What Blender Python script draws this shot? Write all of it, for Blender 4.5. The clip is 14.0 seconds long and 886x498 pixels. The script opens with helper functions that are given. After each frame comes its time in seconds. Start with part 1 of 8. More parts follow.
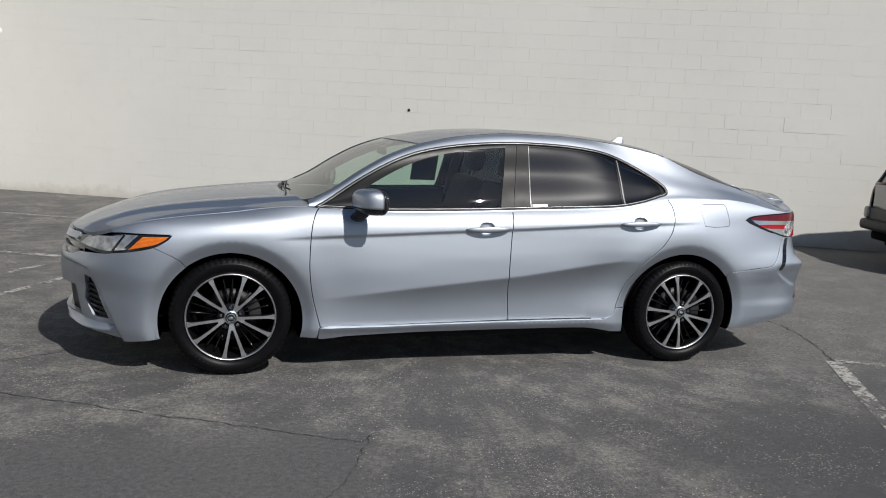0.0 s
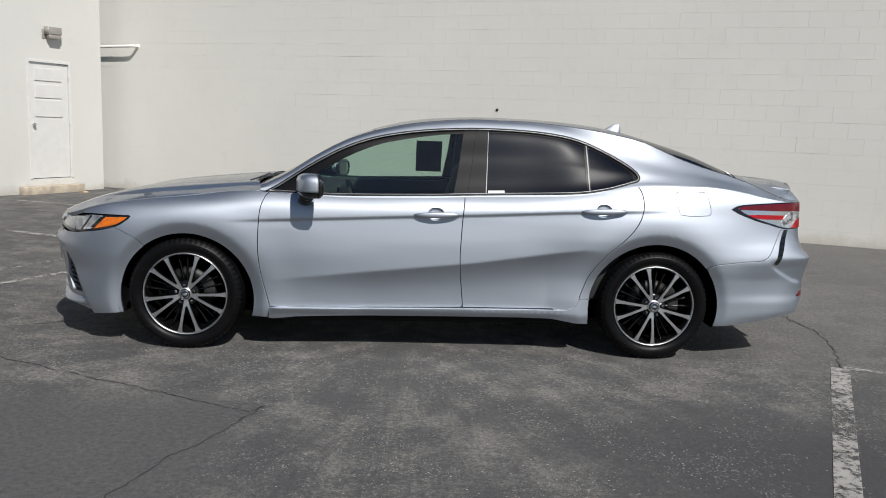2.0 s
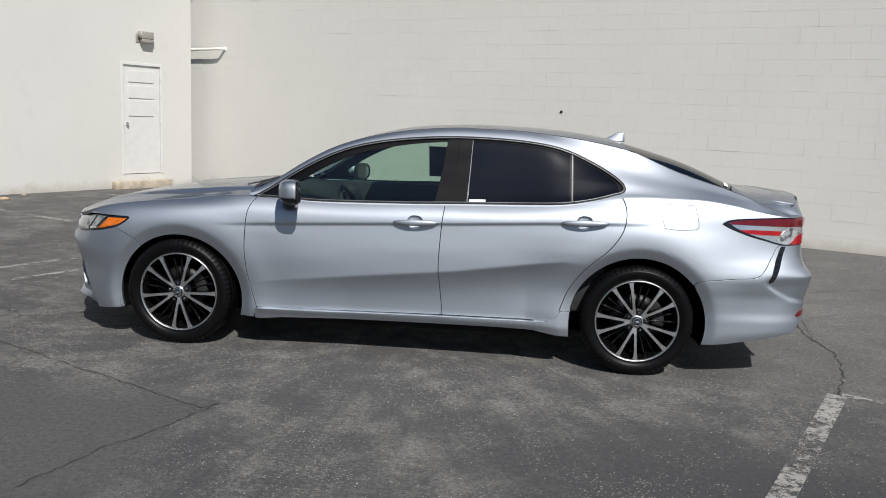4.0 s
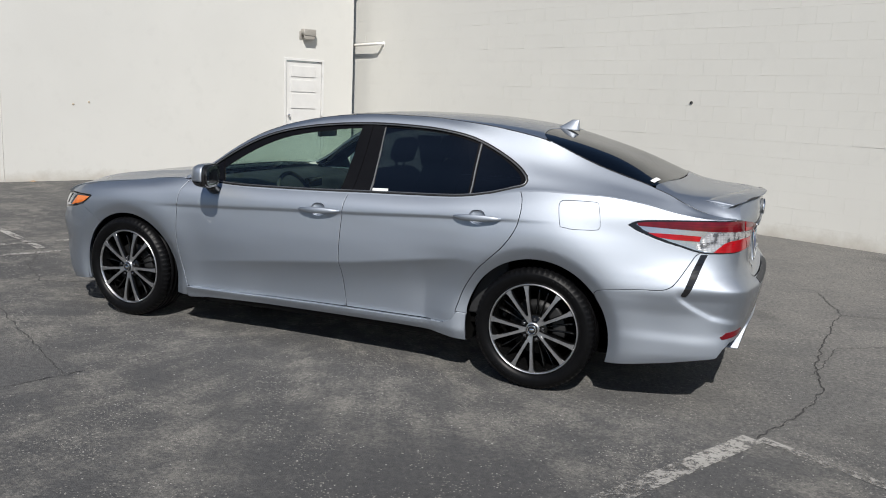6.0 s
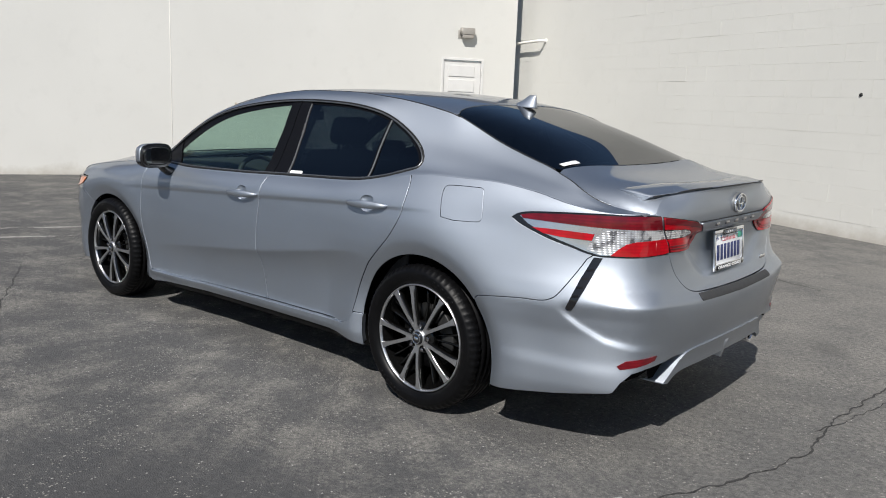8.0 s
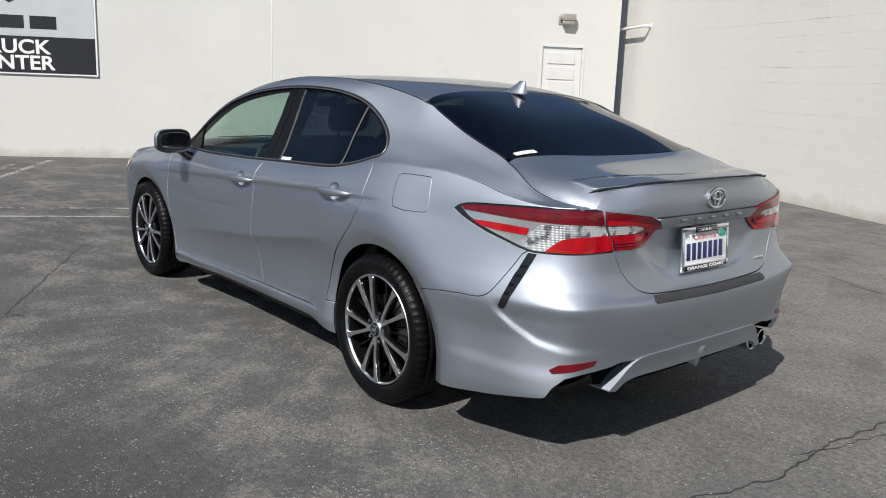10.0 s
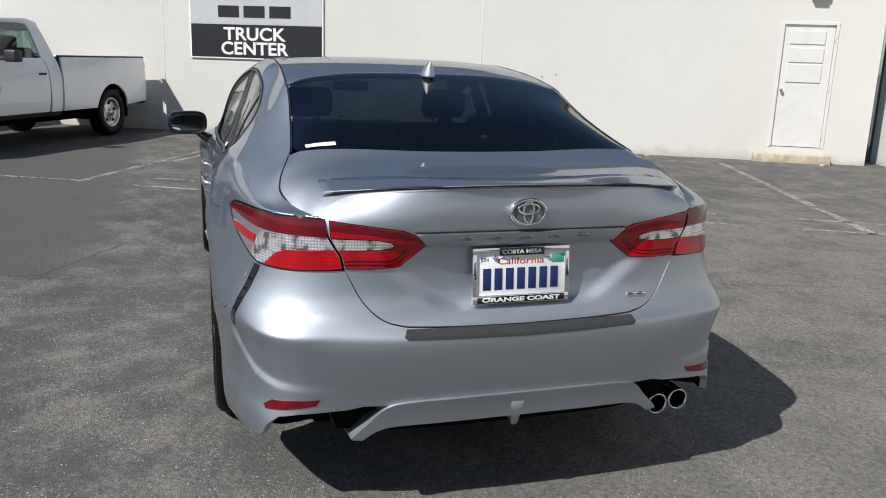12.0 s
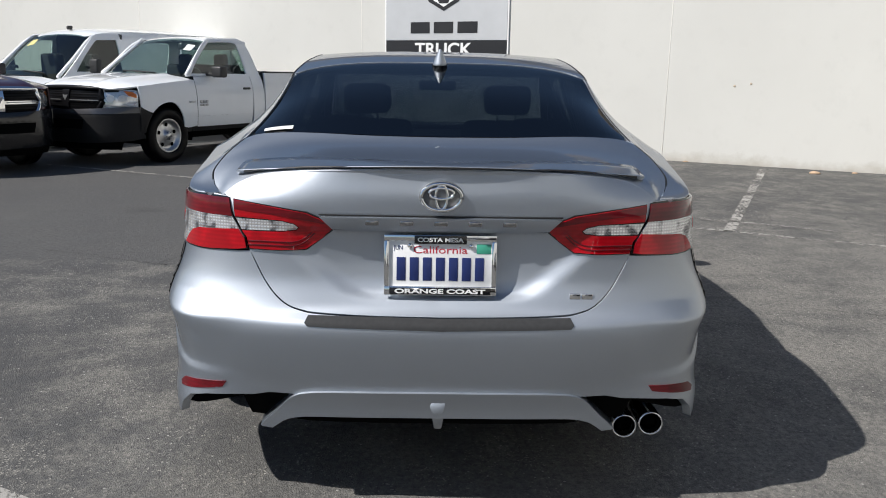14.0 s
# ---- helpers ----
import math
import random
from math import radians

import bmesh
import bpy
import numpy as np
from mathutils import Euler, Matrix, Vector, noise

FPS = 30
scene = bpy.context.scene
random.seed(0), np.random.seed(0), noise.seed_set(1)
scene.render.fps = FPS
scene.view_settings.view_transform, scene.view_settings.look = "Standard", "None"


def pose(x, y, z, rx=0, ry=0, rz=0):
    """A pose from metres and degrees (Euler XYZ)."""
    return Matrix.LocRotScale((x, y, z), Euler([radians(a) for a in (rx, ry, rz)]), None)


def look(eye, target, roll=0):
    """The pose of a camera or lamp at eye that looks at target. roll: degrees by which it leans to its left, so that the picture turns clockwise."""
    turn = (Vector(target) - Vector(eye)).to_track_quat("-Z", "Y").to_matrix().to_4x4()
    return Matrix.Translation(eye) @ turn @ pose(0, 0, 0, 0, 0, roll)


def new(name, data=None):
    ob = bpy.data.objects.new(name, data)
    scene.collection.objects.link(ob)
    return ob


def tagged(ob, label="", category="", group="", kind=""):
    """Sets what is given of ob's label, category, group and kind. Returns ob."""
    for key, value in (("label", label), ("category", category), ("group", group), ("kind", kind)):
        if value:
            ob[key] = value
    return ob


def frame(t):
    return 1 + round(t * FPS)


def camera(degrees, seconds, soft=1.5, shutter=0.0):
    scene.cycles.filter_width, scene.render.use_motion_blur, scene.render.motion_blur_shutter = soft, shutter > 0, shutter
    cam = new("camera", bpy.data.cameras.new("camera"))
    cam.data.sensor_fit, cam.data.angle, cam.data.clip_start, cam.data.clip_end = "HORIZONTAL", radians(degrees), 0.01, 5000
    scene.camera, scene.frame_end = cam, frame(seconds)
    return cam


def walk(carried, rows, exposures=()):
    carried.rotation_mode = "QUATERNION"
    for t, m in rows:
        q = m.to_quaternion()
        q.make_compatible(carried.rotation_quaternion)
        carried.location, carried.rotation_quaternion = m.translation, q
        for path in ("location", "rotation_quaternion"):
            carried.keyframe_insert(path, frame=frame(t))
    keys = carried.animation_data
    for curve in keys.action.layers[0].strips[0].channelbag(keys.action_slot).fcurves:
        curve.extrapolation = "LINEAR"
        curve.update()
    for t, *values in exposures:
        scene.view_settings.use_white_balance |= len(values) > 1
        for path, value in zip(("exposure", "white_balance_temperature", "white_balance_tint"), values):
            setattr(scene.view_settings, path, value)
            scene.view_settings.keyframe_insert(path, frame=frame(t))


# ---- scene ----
cam = camera(57.8, 14.0, soft=1.0)
PATH = [
    (0, (-1.474, -5.387, 1.457), (-0.939, -3.484, 1.15), 3.1),
    (0.5, (-1.087, -5.498, 1.476), (-0.673, -3.566, 1.163), 3.0),
    (1, (-0.695, -5.653, 1.502), (-0.403, -3.699, 1.187), 2.9),
    (1.5, (-0.355, -5.606, 1.433), (-0.167, -3.639, 1.125), 2.6),
    (2, (-0.146, -5.625, 1.378), (-0.04, -3.651, 1.074), 2.2),
    (2.2, (-0.082, -5.642, 1.397), (-0.009, -3.668, 1.083), 2.1),
    (4.3, (0.925, -5.626, 1.489), (0.68, -3.668, 1.162), 2.6),
    (4.5, (1.136, -5.577, 1.495), (0.835, -3.629, 1.157), 2.6),
    (5, (1.632, -5.394, 1.496), (1.181, -3.476, 1.151), 2.6),
    (5.5, (2.095, -5.137, 1.504), (1.485, -3.265, 1.152), 2.6),
    (6, (2.581, -4.901, 1.507), (1.81, -3.091, 1.147), 2.5),
    (6.5, (2.956, -4.567, 1.489), (2.033, -2.831, 1.119), 2.5),
    (7, (3.323, -4.226, 1.487), (2.262, -2.573, 1.112), 2.5),
    (7.5, (3.578, -3.879, 1.452), (2.395, -2.31, 1.079), 2.4),
    (8, (3.759, -3.478, 1.386), (2.478, -1.986, 1.025), 2.2),
    (8.2, (3.824, -3.361, 1.364), (2.511, -1.896, 1.003), 2.1),
    (10.3, (4.265, -2.631, 1.422), (2.713, -1.443, 1.001), 1.9),
    (10.5, (4.307, -2.442, 1.446), (2.721, -1.305, 1.009), 1.7),
    (11, (4.501, -1.969, 1.445), (2.82, -0.985, 0.991), 1.8),
    (11.5, (4.612, -1.462, 1.433), (2.837, -0.664, 0.971), 1.8),
    (12, (4.671, -0.965, 1.445), (2.815, -0.378, 0.985), 1.9),
    (12.5, (4.718, -0.52, 1.455), (2.805, -0.146, 1.008), 1.7),
    (13, (4.653, -0.188, 1.431), (2.711, 0.009, 0.995), 1.4),
    (13.5, (4.677, -0.031, 1.403), (2.725, 0.05, 0.976), 1.1),
    (14, (4.685, -0.031, 1.341), (2.732, 0.002, 0.913), 1.0),
]
walk(cam, [(t, look(eye, target, roll)) for t, eye, target, roll in PATH], exposures=[(0.0, 0.0), (2.2, 0.0), (6.0, 0.10), (8.0, 0.18), (11.0, 0.22), (14.0, 0.22)])

# ---- daylight ----
SUN_WAY = Vector((-0.41, 0.90, -1.0)).normalized()
sun_data = bpy.data.lights.new("sun", "SUN")
sun_data.energy, sun_data.angle, sun_data.color = 4.95, radians(0.55), (1.0, 0.965, 0.92)
sun = new("sun", sun_data)
sun.matrix_world = Matrix.Translation((4, -10, 12)) @ SUN_WAY.to_track_quat("-Z", "Y").to_matrix().to_4x4()
world = bpy.data.worlds.new("sky")
scene.world = world
world.use_nodes = True
wt = world.node_tree
sky = wt.nodes.new("ShaderNodeTexSky")
sky.sky_type, sky.sun_disc = "NISHITA", False
sky.sun_elevation = math.asin(-SUN_WAY.z)
sky.sun_rotation = math.atan2(-SUN_WAY.x, -SUN_WAY.y)
sky.air_density, sky.dust_density, sky.ozone_density = 1.0, 0.6, 4.5
wt.nodes["Background"].inputs["Strength"].default_value = 0.060
wt.links.new(sky.outputs[0], wt.nodes["Background"].inputs["Color"])
scene.view_settings.exposure = 0.0


# ---- materials ----
def nodes_of(name):
    m = bpy.data.materials.new(name)
    m.use_nodes = True
    t = m.node_tree
    return m, t, t.nodes["Principled BSDF"]


def put(t, kind, **values):
    n = t.nodes.new("ShaderNode" + kind)
    for k, v in values.items():
        n.inputs[k.replace("_", " ")].default_value = v
    return n


def coords(t, scale=1.0, kind="Object"):
    c = t.nodes.new("ShaderNodeTexCoord")
    return c.outputs[kind]


def ramp(t, src, stops):
    r = t.nodes.new("ShaderNodeValToRGB")
    t.links.new(src, r.inputs[0])
    while len(r.color_ramp.elements) < len(stops):
        r.color_ramp.elements.new(0.5)
    for e, (p, c) in zip(r.color_ramp.elements, stops):
        e.position = p
        e.color = c if len(c) == 4 else (*c, 1)
    return r.outputs[0]


def mix(t, fac, a, b, blend="MIX"):
    n = t.nodes.new("ShaderNodeMix")
    n.data_type, n.blend_type = "RGBA", blend
    for sock, v in ((n.inputs[0], fac), (n.inputs[6], a), (n.inputs[7], b)):
        if hasattr(v, "is_linked"):
            t.links.new(v, sock)
        elif isinstance(v, (int, float)):
            sock.default_value = v
        else:
            sock.default_value = (*v, 1)
    return n.outputs[2]


def noise_tex(t, vec, scale, detail=4.0, rough=0.55):
    n = put(t, "TexNoise", Scale=scale, Detail=detail, Roughness=rough)
    t.links.new(vec, n.inputs["Vector"])
    return n.outputs["Fac"]


def bump(t, bsdf, height, strength, dist):
    b = put(t, "Bump", Strength=strength, Distance=dist)
    t.links.new(height, b.inputs["Height"])
    t.links.new(b.outputs[0], bsdf.inputs["Normal"])


def plain(name, color, rough=0.5, metal=0.0, coat=0.0, var=0.08, scale=30.0, bumps=0.0, spec=0.5):
    """A surface of one colour with slight uneven tone and gloss."""
    m, t, b = nodes_of(name)
    c = coords(t)
    f = noise_tex(t, c, scale)
    dark = tuple(x * (1 - var) for x in color)
    lite = tuple(min(1, x * (1 + var)) for x in color)
    t.links.new(ramp(t, f, [(0.3, dark), (0.7, lite)]), b.inputs["Base Color"])
    f2 = noise_tex(t, c, scale * 0.31)
    t.links.new(ramp(t, f2, [(0.3, (rough * 0.88,) * 3), (0.7, (min(1, rough * 1.12),) * 3)]), b.inputs["Roughness"])
    b.inputs["Metallic"].default_value = metal
    b.inputs["Coat Weight"].default_value = coat
    b.inputs["Coat Roughness"].default_value = 0.03
    b.inputs["Specular IOR Level"].default_value = spec
    if bumps:
        bump(t, b, f, bumps, 0.002)
    return m


def car_paint(name, color, metal, rough):
    """Lacquered solid paint."""
    m, t, b = nodes_of(name)
    c = coords(t)
    f = noise_tex(t, c, 3.0, 2)
    t.links.new(ramp(t, f, [(0.3, tuple(x * 0.985 for x in color)), (0.7, tuple(min(1, x * 1.015) for x in color))]), b.inputs["Base Color"])
    b.inputs["Metallic"].default_value = metal
    d = noise_tex(t, c, 9.0, 6, 0.7)
    t.links.new(ramp(t, d, [(0.35, (rough * 0.98,) * 3), (0.7, (rough * 1.03,) * 3)]), b.inputs["Roughness"])
    b.inputs["Coat Weight"].default_value = 1.0
    b.inputs["Coat Roughness"].default_value = 0.07
    b.inputs["Coat IOR"].default_value = 1.5
    return m


def flake_paint(name, color, body, narrow, broad):
    """Metallic paint: flakes that lie in a narrow and a broad spread over a scattering body, under clear lacquer."""
    m, t, b = nodes_of(name)
    t.nodes.remove(b)
    c = coords(t)
    v = put(t, "TexVoronoi", Scale=1500.0)
    t.links.new(c, v.inputs["Vector"])
    rough_skin = put(t, "Bump", Strength=0.05, Distance=0.0004)
    t.links.new(v.outputs["Distance"], rough_skin.inputs["Height"])
    sparkle = t.nodes.new("ShaderNodeSeparateColor")
    t.links.new(v.outputs["Color"], sparkle.inputs[0])
    tone = ramp(t, sparkle.outputs[0], [(0.0, tuple(x * 0.90 for x in color)), (1.0, tuple(min(1, x * 1.10) for x in color))])
    dust = noise_tex(t, c, 5.0, 5, 0.65)
    tone = mix(t, ramp(t, dust, [(0.45, (0, 0, 0)), (0.8, (0.10, 0.10, 0.10))]), tone, (0.42, 0.40, 0.37))
    lobes = []
    for r in (narrow, broad):
        g = t.nodes.new("ShaderNodeBsdfAnisotropic")
        g.distribution = "BECKMANN"
        g.inputs["Roughness"].default_value = r
        t.links.new(tone, g.inputs["Color"])
        t.links.new(rough_skin.outputs[0], g.inputs["Normal"])
        lobes.append(g)
    scatter = t.nodes.new("ShaderNodeBsdfDiffuse")
    scatter.inputs["Color"].default_value = (*body, 1)
    spread = put(t, "MixShader", Fac=0.62)
    t.links.new(lobes[0].outputs[0], spread.inputs[1])
    t.links.new(lobes[1].outputs[0], spread.inputs[2])
    flakes = put(t, "MixShader", Fac=0.22)
    t.links.new(spread.outputs[0], flakes.inputs[1])
    t.links.new(scatter.outputs[0], flakes.inputs[2])
    lacquer = t.nodes.new("ShaderNodeBsdfAnisotropic")
    lacquer.inputs["Roughness"].default_value = 0.03
    fr = put(t, "Fresnel", IOR=1.52)
    coat = t.nodes.new("ShaderNodeMixShader")
    t.links.new(fr.outputs[0], coat.inputs[0])
    t.links.new(flakes.outputs[0], coat.inputs[1])
    t.links.new(lacquer.outputs[0], coat.inputs[2])
    t.links.new(coat.outputs[0], t.nodes["Material Output"].inputs["Surface"])
    return m


def glass(name, tint, rough=0.0, front=0.08, film=0.0):
    """Thin glass: a tinted see-through body under a clear gloss."""
    m, t, b = nodes_of(name)
    t.nodes.remove(b)
    out = t.nodes["Material Output"]
    see = t.nodes.new("ShaderNodeBsdfTransparent")
    see.inputs[0].default_value = (*tint, 1)
    gloss = t.nodes.new("ShaderNodeBsdfGlossy")
    gloss.inputs["Roughness"].default_value = rough
    lw = put(t, "LayerWeight", Blend=0.5)
    pw = t.nodes.new("ShaderNodeMath")
    pw.operation = "POWER"
    t.links.new(lw.outputs["Facing"], pw.inputs[0])
    pw.inputs[1].default_value = 5.0
    fres = t.nodes.new("ShaderNodeMath")
    fres.operation = "MULTIPLY_ADD"
    t.links.new(pw.outputs[0], fres.inputs[0])
    fres.inputs[1].default_value, fres.inputs[2].default_value = 0.98 - front, front
    shine = gloss.outputs[0]
    if film:
        # a share of the gloss is softened by a film of dust
        soft = t.nodes.new("ShaderNodeBsdfGlossy")
        soft.inputs["Roughness"].default_value = 0.28
        both = put(t, "MixShader", Fac=film)
        t.links.new(gloss.outputs[0], both.inputs[1])
        t.links.new(soft.outputs[0], both.inputs[2])
        shine = both.outputs[0]
    mx = t.nodes.new("ShaderNodeMixShader")
    t.links.new(fres.outputs[0], mx.inputs[0])
    t.links.new(see.outputs[0], mx.inputs[1])
    t.links.new(shine, mx.inputs[2])
    t.links.new(mx.outputs[0], out.inputs["Surface"])
    return m


SILVER = flake_paint("silver_paint", (0.465, 0.503, 0.556), (0.26, 0.292, 0.338), 0.48, 0.66)
WHITE_PAINT = car_paint("white_paint", (0.88, 0.90, 0.92), 0.0, 0.35)
BUMPER_BLACK = plain("bumper_black", (0.012, 0.012, 0.013), 0.5, 0, 0, 0.15, 60, 0.1, 0.25)
TRUCK_LENS = plain("truck_lens", (0.62, 0.64, 0.66), 0.12, 0.6, 0.9, 0.3, 14)
MAROON = car_paint("maroon_paint", (0.045, 0.008, 0.016), 0.3, 0.3)
CHARCOAL = car_paint("charcoal_paint", (0.05, 0.05, 0.055), 0.5, 0.35)
GREY_PAINT = car_paint("grey_paint", (0.15, 0.145, 0.14), 0.5, 0.35)
BLACK_GLOSS = plain("black_gloss", (0.010, 0.010, 0.011), 0.16, 0, 0.25, 0.1)
BLACK_PLASTIC = plain("black_plastic", (0.022, 0.022, 0.023), 0.5, 0, 0, 0.15, 60, 0.1)
PAD_PLASTIC = plain("grained_pad", (0.040, 0.041, 0.043), 0.6, 0, 0, 0.12, 80, 0.2, 0.15)
PILLAR = plain("pillar_film", (0.005, 0.005, 0.006), 0.4, 0, 0, 0.1, 20, 0, 0.12)
FRAME_BLACK = plain("frame_black", (0.004, 0.004, 0.005), 0.35, 0, 0, 0.1, 30, 0, 0.14)
RUBBER = plain("tyre_rubber", (0.0032, 0.0032, 0.0036), 0.42, 0, 0, 0.25, 40, 0.10, 0.14)
SEAL = plain("rubber_seal", (0.012, 0.012, 0.012), 0.55, 0, 0, 0.1)
MIRROR = plain("mirror_glass", (0.34, 0.38, 0.40), 0.02, 1.0, 0, 0.02)
MACHINED = plain("machined_alloy", (0.64, 0.64, 0.65), 0.36, 1.0, 0.3, 0.08, 80)
RIM_BLACK = plain("rim_black", (0.004, 0.004, 0.004), 0.12, 0, 0, 0.1, 30, 0, 0.5)
CHROME = plain("chrome", (0.82, 0.83, 0.84), 0.06, 1.0, 0, 0.02)
STEEL = plain("brake_steel", (0.008, 0.008, 0.008), 0.5, 0.3, 0, 0.3, 25)
NUT_STEEL = plain("nut_steel", (0.35, 0.35, 0.36), 0.22, 1.0, 0, 0.1)
STEEL_WHEEL = plain("steel_wheel", (0.58, 0.58, 0.58), 0.35, 0.9, 0.2, 0.1, 25)
DARK_METAL = plain("dark_metal", (0.03, 0.03, 0.03), 0.5, 0.5, 0, 0.3, 20)
# flat black of liners and undersides; also stands in for shade in gaps
FLAT_BLACK = plain("arch_liner", (0.003, 0.003, 0.003), 0.9, 0, 0, 0.2, 30, 0, 0.05)
CLOTH = plain("seat_cloth", (0.035, 0.035, 0.037), 0.9, 0, 0, 0.25, 90, 0.3)
CLOTH_LIGHT = plain("headliner", (0.30, 0.29, 0.27), 0.95, 0, 0, 0.1, 60)
DASH = plain("dash_plastic", (0.025, 0.026, 0.028), 0.6, 0, 0, 0.15, 60, 0.15)
GREY_TRIM = plain("grey_trim", (0.16, 0.165, 0.17), 0.45, 0.3, 0, 0.1)
WHITE_CARD = plain("white_card", (0.80, 0.80, 0.78), 0.6, 0, 0, 0.05)
PLATE_WHITE = plain("plate_white", (0.78, 0.79, 0.80), 0.35, 0, 0.3, 0.04)
PLATE_BLUE = plain("plate_blue", (0.012, 0.025, 0.12), 0.4, 0, 0, 0.05)
PLATE_RED = plain("plate_red", (0.45, 0.02, 0.04), 0.4, 0, 0, 0.05)
PLATE_GREEN = plain("plate_green", (0.05, 0.32, 0.22), 0.4, 0, 0, 0.05)
SIGN_GREY = plain("sign_grey", (0.52, 0.53, 0.54), 0.45, 0.2, 0, 0.04, 3)
SIGN_BLACK = plain("sign_black", (0.018, 0.018, 0.02), 0.4, 0, 0, 0.1, 4)
SIGN_WHITE = plain("sign_white", (0.8, 0.8, 0.79), 0.45, 0, 0, 0.03)
LAMP_BODY = plain("lamp_bronze", (0.34, 0.32, 0.29), 0.5, 0.2, 0, 0.1)
LAMP_LENS = plain("lamp_lens", (0.30, 0.28, 0.25), 0.25, 0, 0.3, 0.1)
PIPE_PAINT = plain("pipe_paint", (0.76, 0.74, 0.69), 0.55, 0, 0, 0.06, 20)
DOOR_PAINT = plain("door_paint", (0.63, 0.625, 0.605), 0.45, 0, 0, 0.04, 6)
CONCRETE = plain("concrete_step", (0.42, 0.36, 0.28), 0.9, 0, 0, 0.25, 9, 0.4)
BROWN_PIPE = plain("brown_downpipe", (0.12, 0.10, 0.085), 0.7, 0, 0, 0.3, 12)
DEBRIS = plain("debris", (0.42, 0.30, 0.20), 0.9, 0, 0, 0.3, 20)
CLEAR_GLASS = glass("window_glass", (0.66, 0.80, 0.72), 0.015)
SCREEN_GLASS = glass("windscreen_glass", (0.62, 0.74, 0.68))
TINT_GLASS = glass("tinted_glass", (0.036, 0.043, 0.052), 0.008, 0.12)
SIDE_TINT = glass("tinted_side_glass", (0.036, 0.043, 0.052), 0.006, 0.10, 0.05)
TRUCK_GLASS = glass("truck_glass", (0.58, 0.68, 0.65))


def lens(name, color, ribs, way, low=0.7):
    """A moulded lamp lens with fine ribs."""
    m, t, b = nodes_of(name)
    c = coords(t)
    w = put(t, "TexWave", Scale=ribs, Distortion=0.4)
    w.bands_direction = way
    t.links.new(c, w.inputs["Vector"])
    v = noise_tex(t, c, 45.0, 2)
    base = mix(t, ramp(t, w.outputs["Fac"], [(0.15, (0, 0, 0)), (0.75, (1, 1, 1))]), tuple(x * low for x in color), color)
    base = mix(t, ramp(t, v, [(0.35, (0.55, 0.55, 0.55)), (0.6, (0, 0, 0))]), base, tuple(x * low for x in color))
    t.links.new(base, b.inputs["Base Color"])
    b.inputs["Roughness"].default_value = 0.2
    b.inputs["Specular IOR Level"].default_value = 0.3
    b.inputs["Coat Weight"].default_value = 0.8
    b.inputs["Coat Roughness"].default_value = 0.015
    b.inputs["Metallic"].default_value = 0.15
    bump(t, b, w.outputs["Fac"], 0.25, 0.001)
    return m


def red_lens(name, color):
    """Smooth glossy red plastic over a ribbed reflector."""
    m, t, b = nodes_of(name)
    c = coords(t)
    w = put(t, "TexWave", Scale=26.0, Distortion=0.8)
    w.bands_direction = "Z"
    t.links.new(c, w.inputs["Vector"])
    v = noise_tex(t, c, 14.0, 3, 0.6)
    a = mix(t, ramp(t, w.outputs["Fac"], [(0.2, (0, 0, 0)), (0.9, (1, 1, 1))]), tuple(x * 0.80 for x in color), color)
    a = mix(t, ramp(t, v, [(0.42, (0.6, 0.6, 0.6)), (0.62, (0, 0, 0))]), a, tuple(x * 0.45 for x in color))
    t.links.new(a, b.inputs["Base Color"])
    b.inputs["Roughness"].default_value = 0.35
    b.inputs["Specular IOR Level"].default_value = 0.1
    b.inputs["Coat Weight"].default_value = 1.0
    b.inputs["Coat Roughness"].default_value = 0.01
    return m


def facet_lens(name, size):
    """A silvered bowl behind clear plastic with a fine moulded grid."""
    m, t, b = nodes_of(name)
    c = coords(t)
    n = noise_tex(t, c, 30.0, 2.0, 0.5)
    grid = []
    for way in ("Y", "Z"):
        w = put(t, "TexWave", Scale=size, Distortion=0.0)
        w.bands_direction = way
        t.links.new(c, w.inputs["Vector"])
        grid.append(w.outputs["Fac"])
    cell = t.nodes.new("ShaderNodeMath")
    cell.operation = "MULTIPLY"
    t.links.new(grid[0], cell.inputs[0])
    t.links.new(grid[1], cell.inputs[1])
    a = ramp(t, n, [(0.36, (0.16, 0.16, 0.17)), (0.44, (0.62, 0.61, 0.62)), (0.54, (0.95, 0.95, 0.95))])
    a = mix(t, ramp(t, cell.outputs[0], [(0.0, (0.38, 0.38, 0.38)), (0.4, (0, 0, 0))]), a, (0.22, 0.22, 0.23))
    t.links.new(a, b.inputs["Base Color"])
    b.inputs["Metallic"].default_value = 0.7
    b.inputs["Roughness"].default_value = 0.26
    b.inputs["Coat Weight"].default_value = 1.0
    b.inputs["Coat Roughness"].default_value = 0.01
    bump(t, b, cell.outputs[0], 0.4, 0.003)
    return m


RED_LENS = red_lens("red_lens", (0.48, 0.002, 0.010))
RED_DEEP = red_lens("deep_red_lens", (0.15, 0.002, 0.008))
CLEAR_LENS = facet_lens("clear_lens", 36.0)
STRIP_LENS = plain("strip_lens", (0.60, 0.61, 0.65), 0.16, 0.8, 1.0, 0.06, 12)
HEAD_LENS = plain("headlamp_lens", (0.32, 0.33, 0.34), 0.22, 0.6, 0.9, 0.5, 18)
AMBER = lens("amber_lens", (0.85, 0.19, 0.01), 45.0, "Z", 0.6)
SATIN = plain("satin_trim", (0.25, 0.255, 0.26), 0.42, 0.9, 0, 0.05)


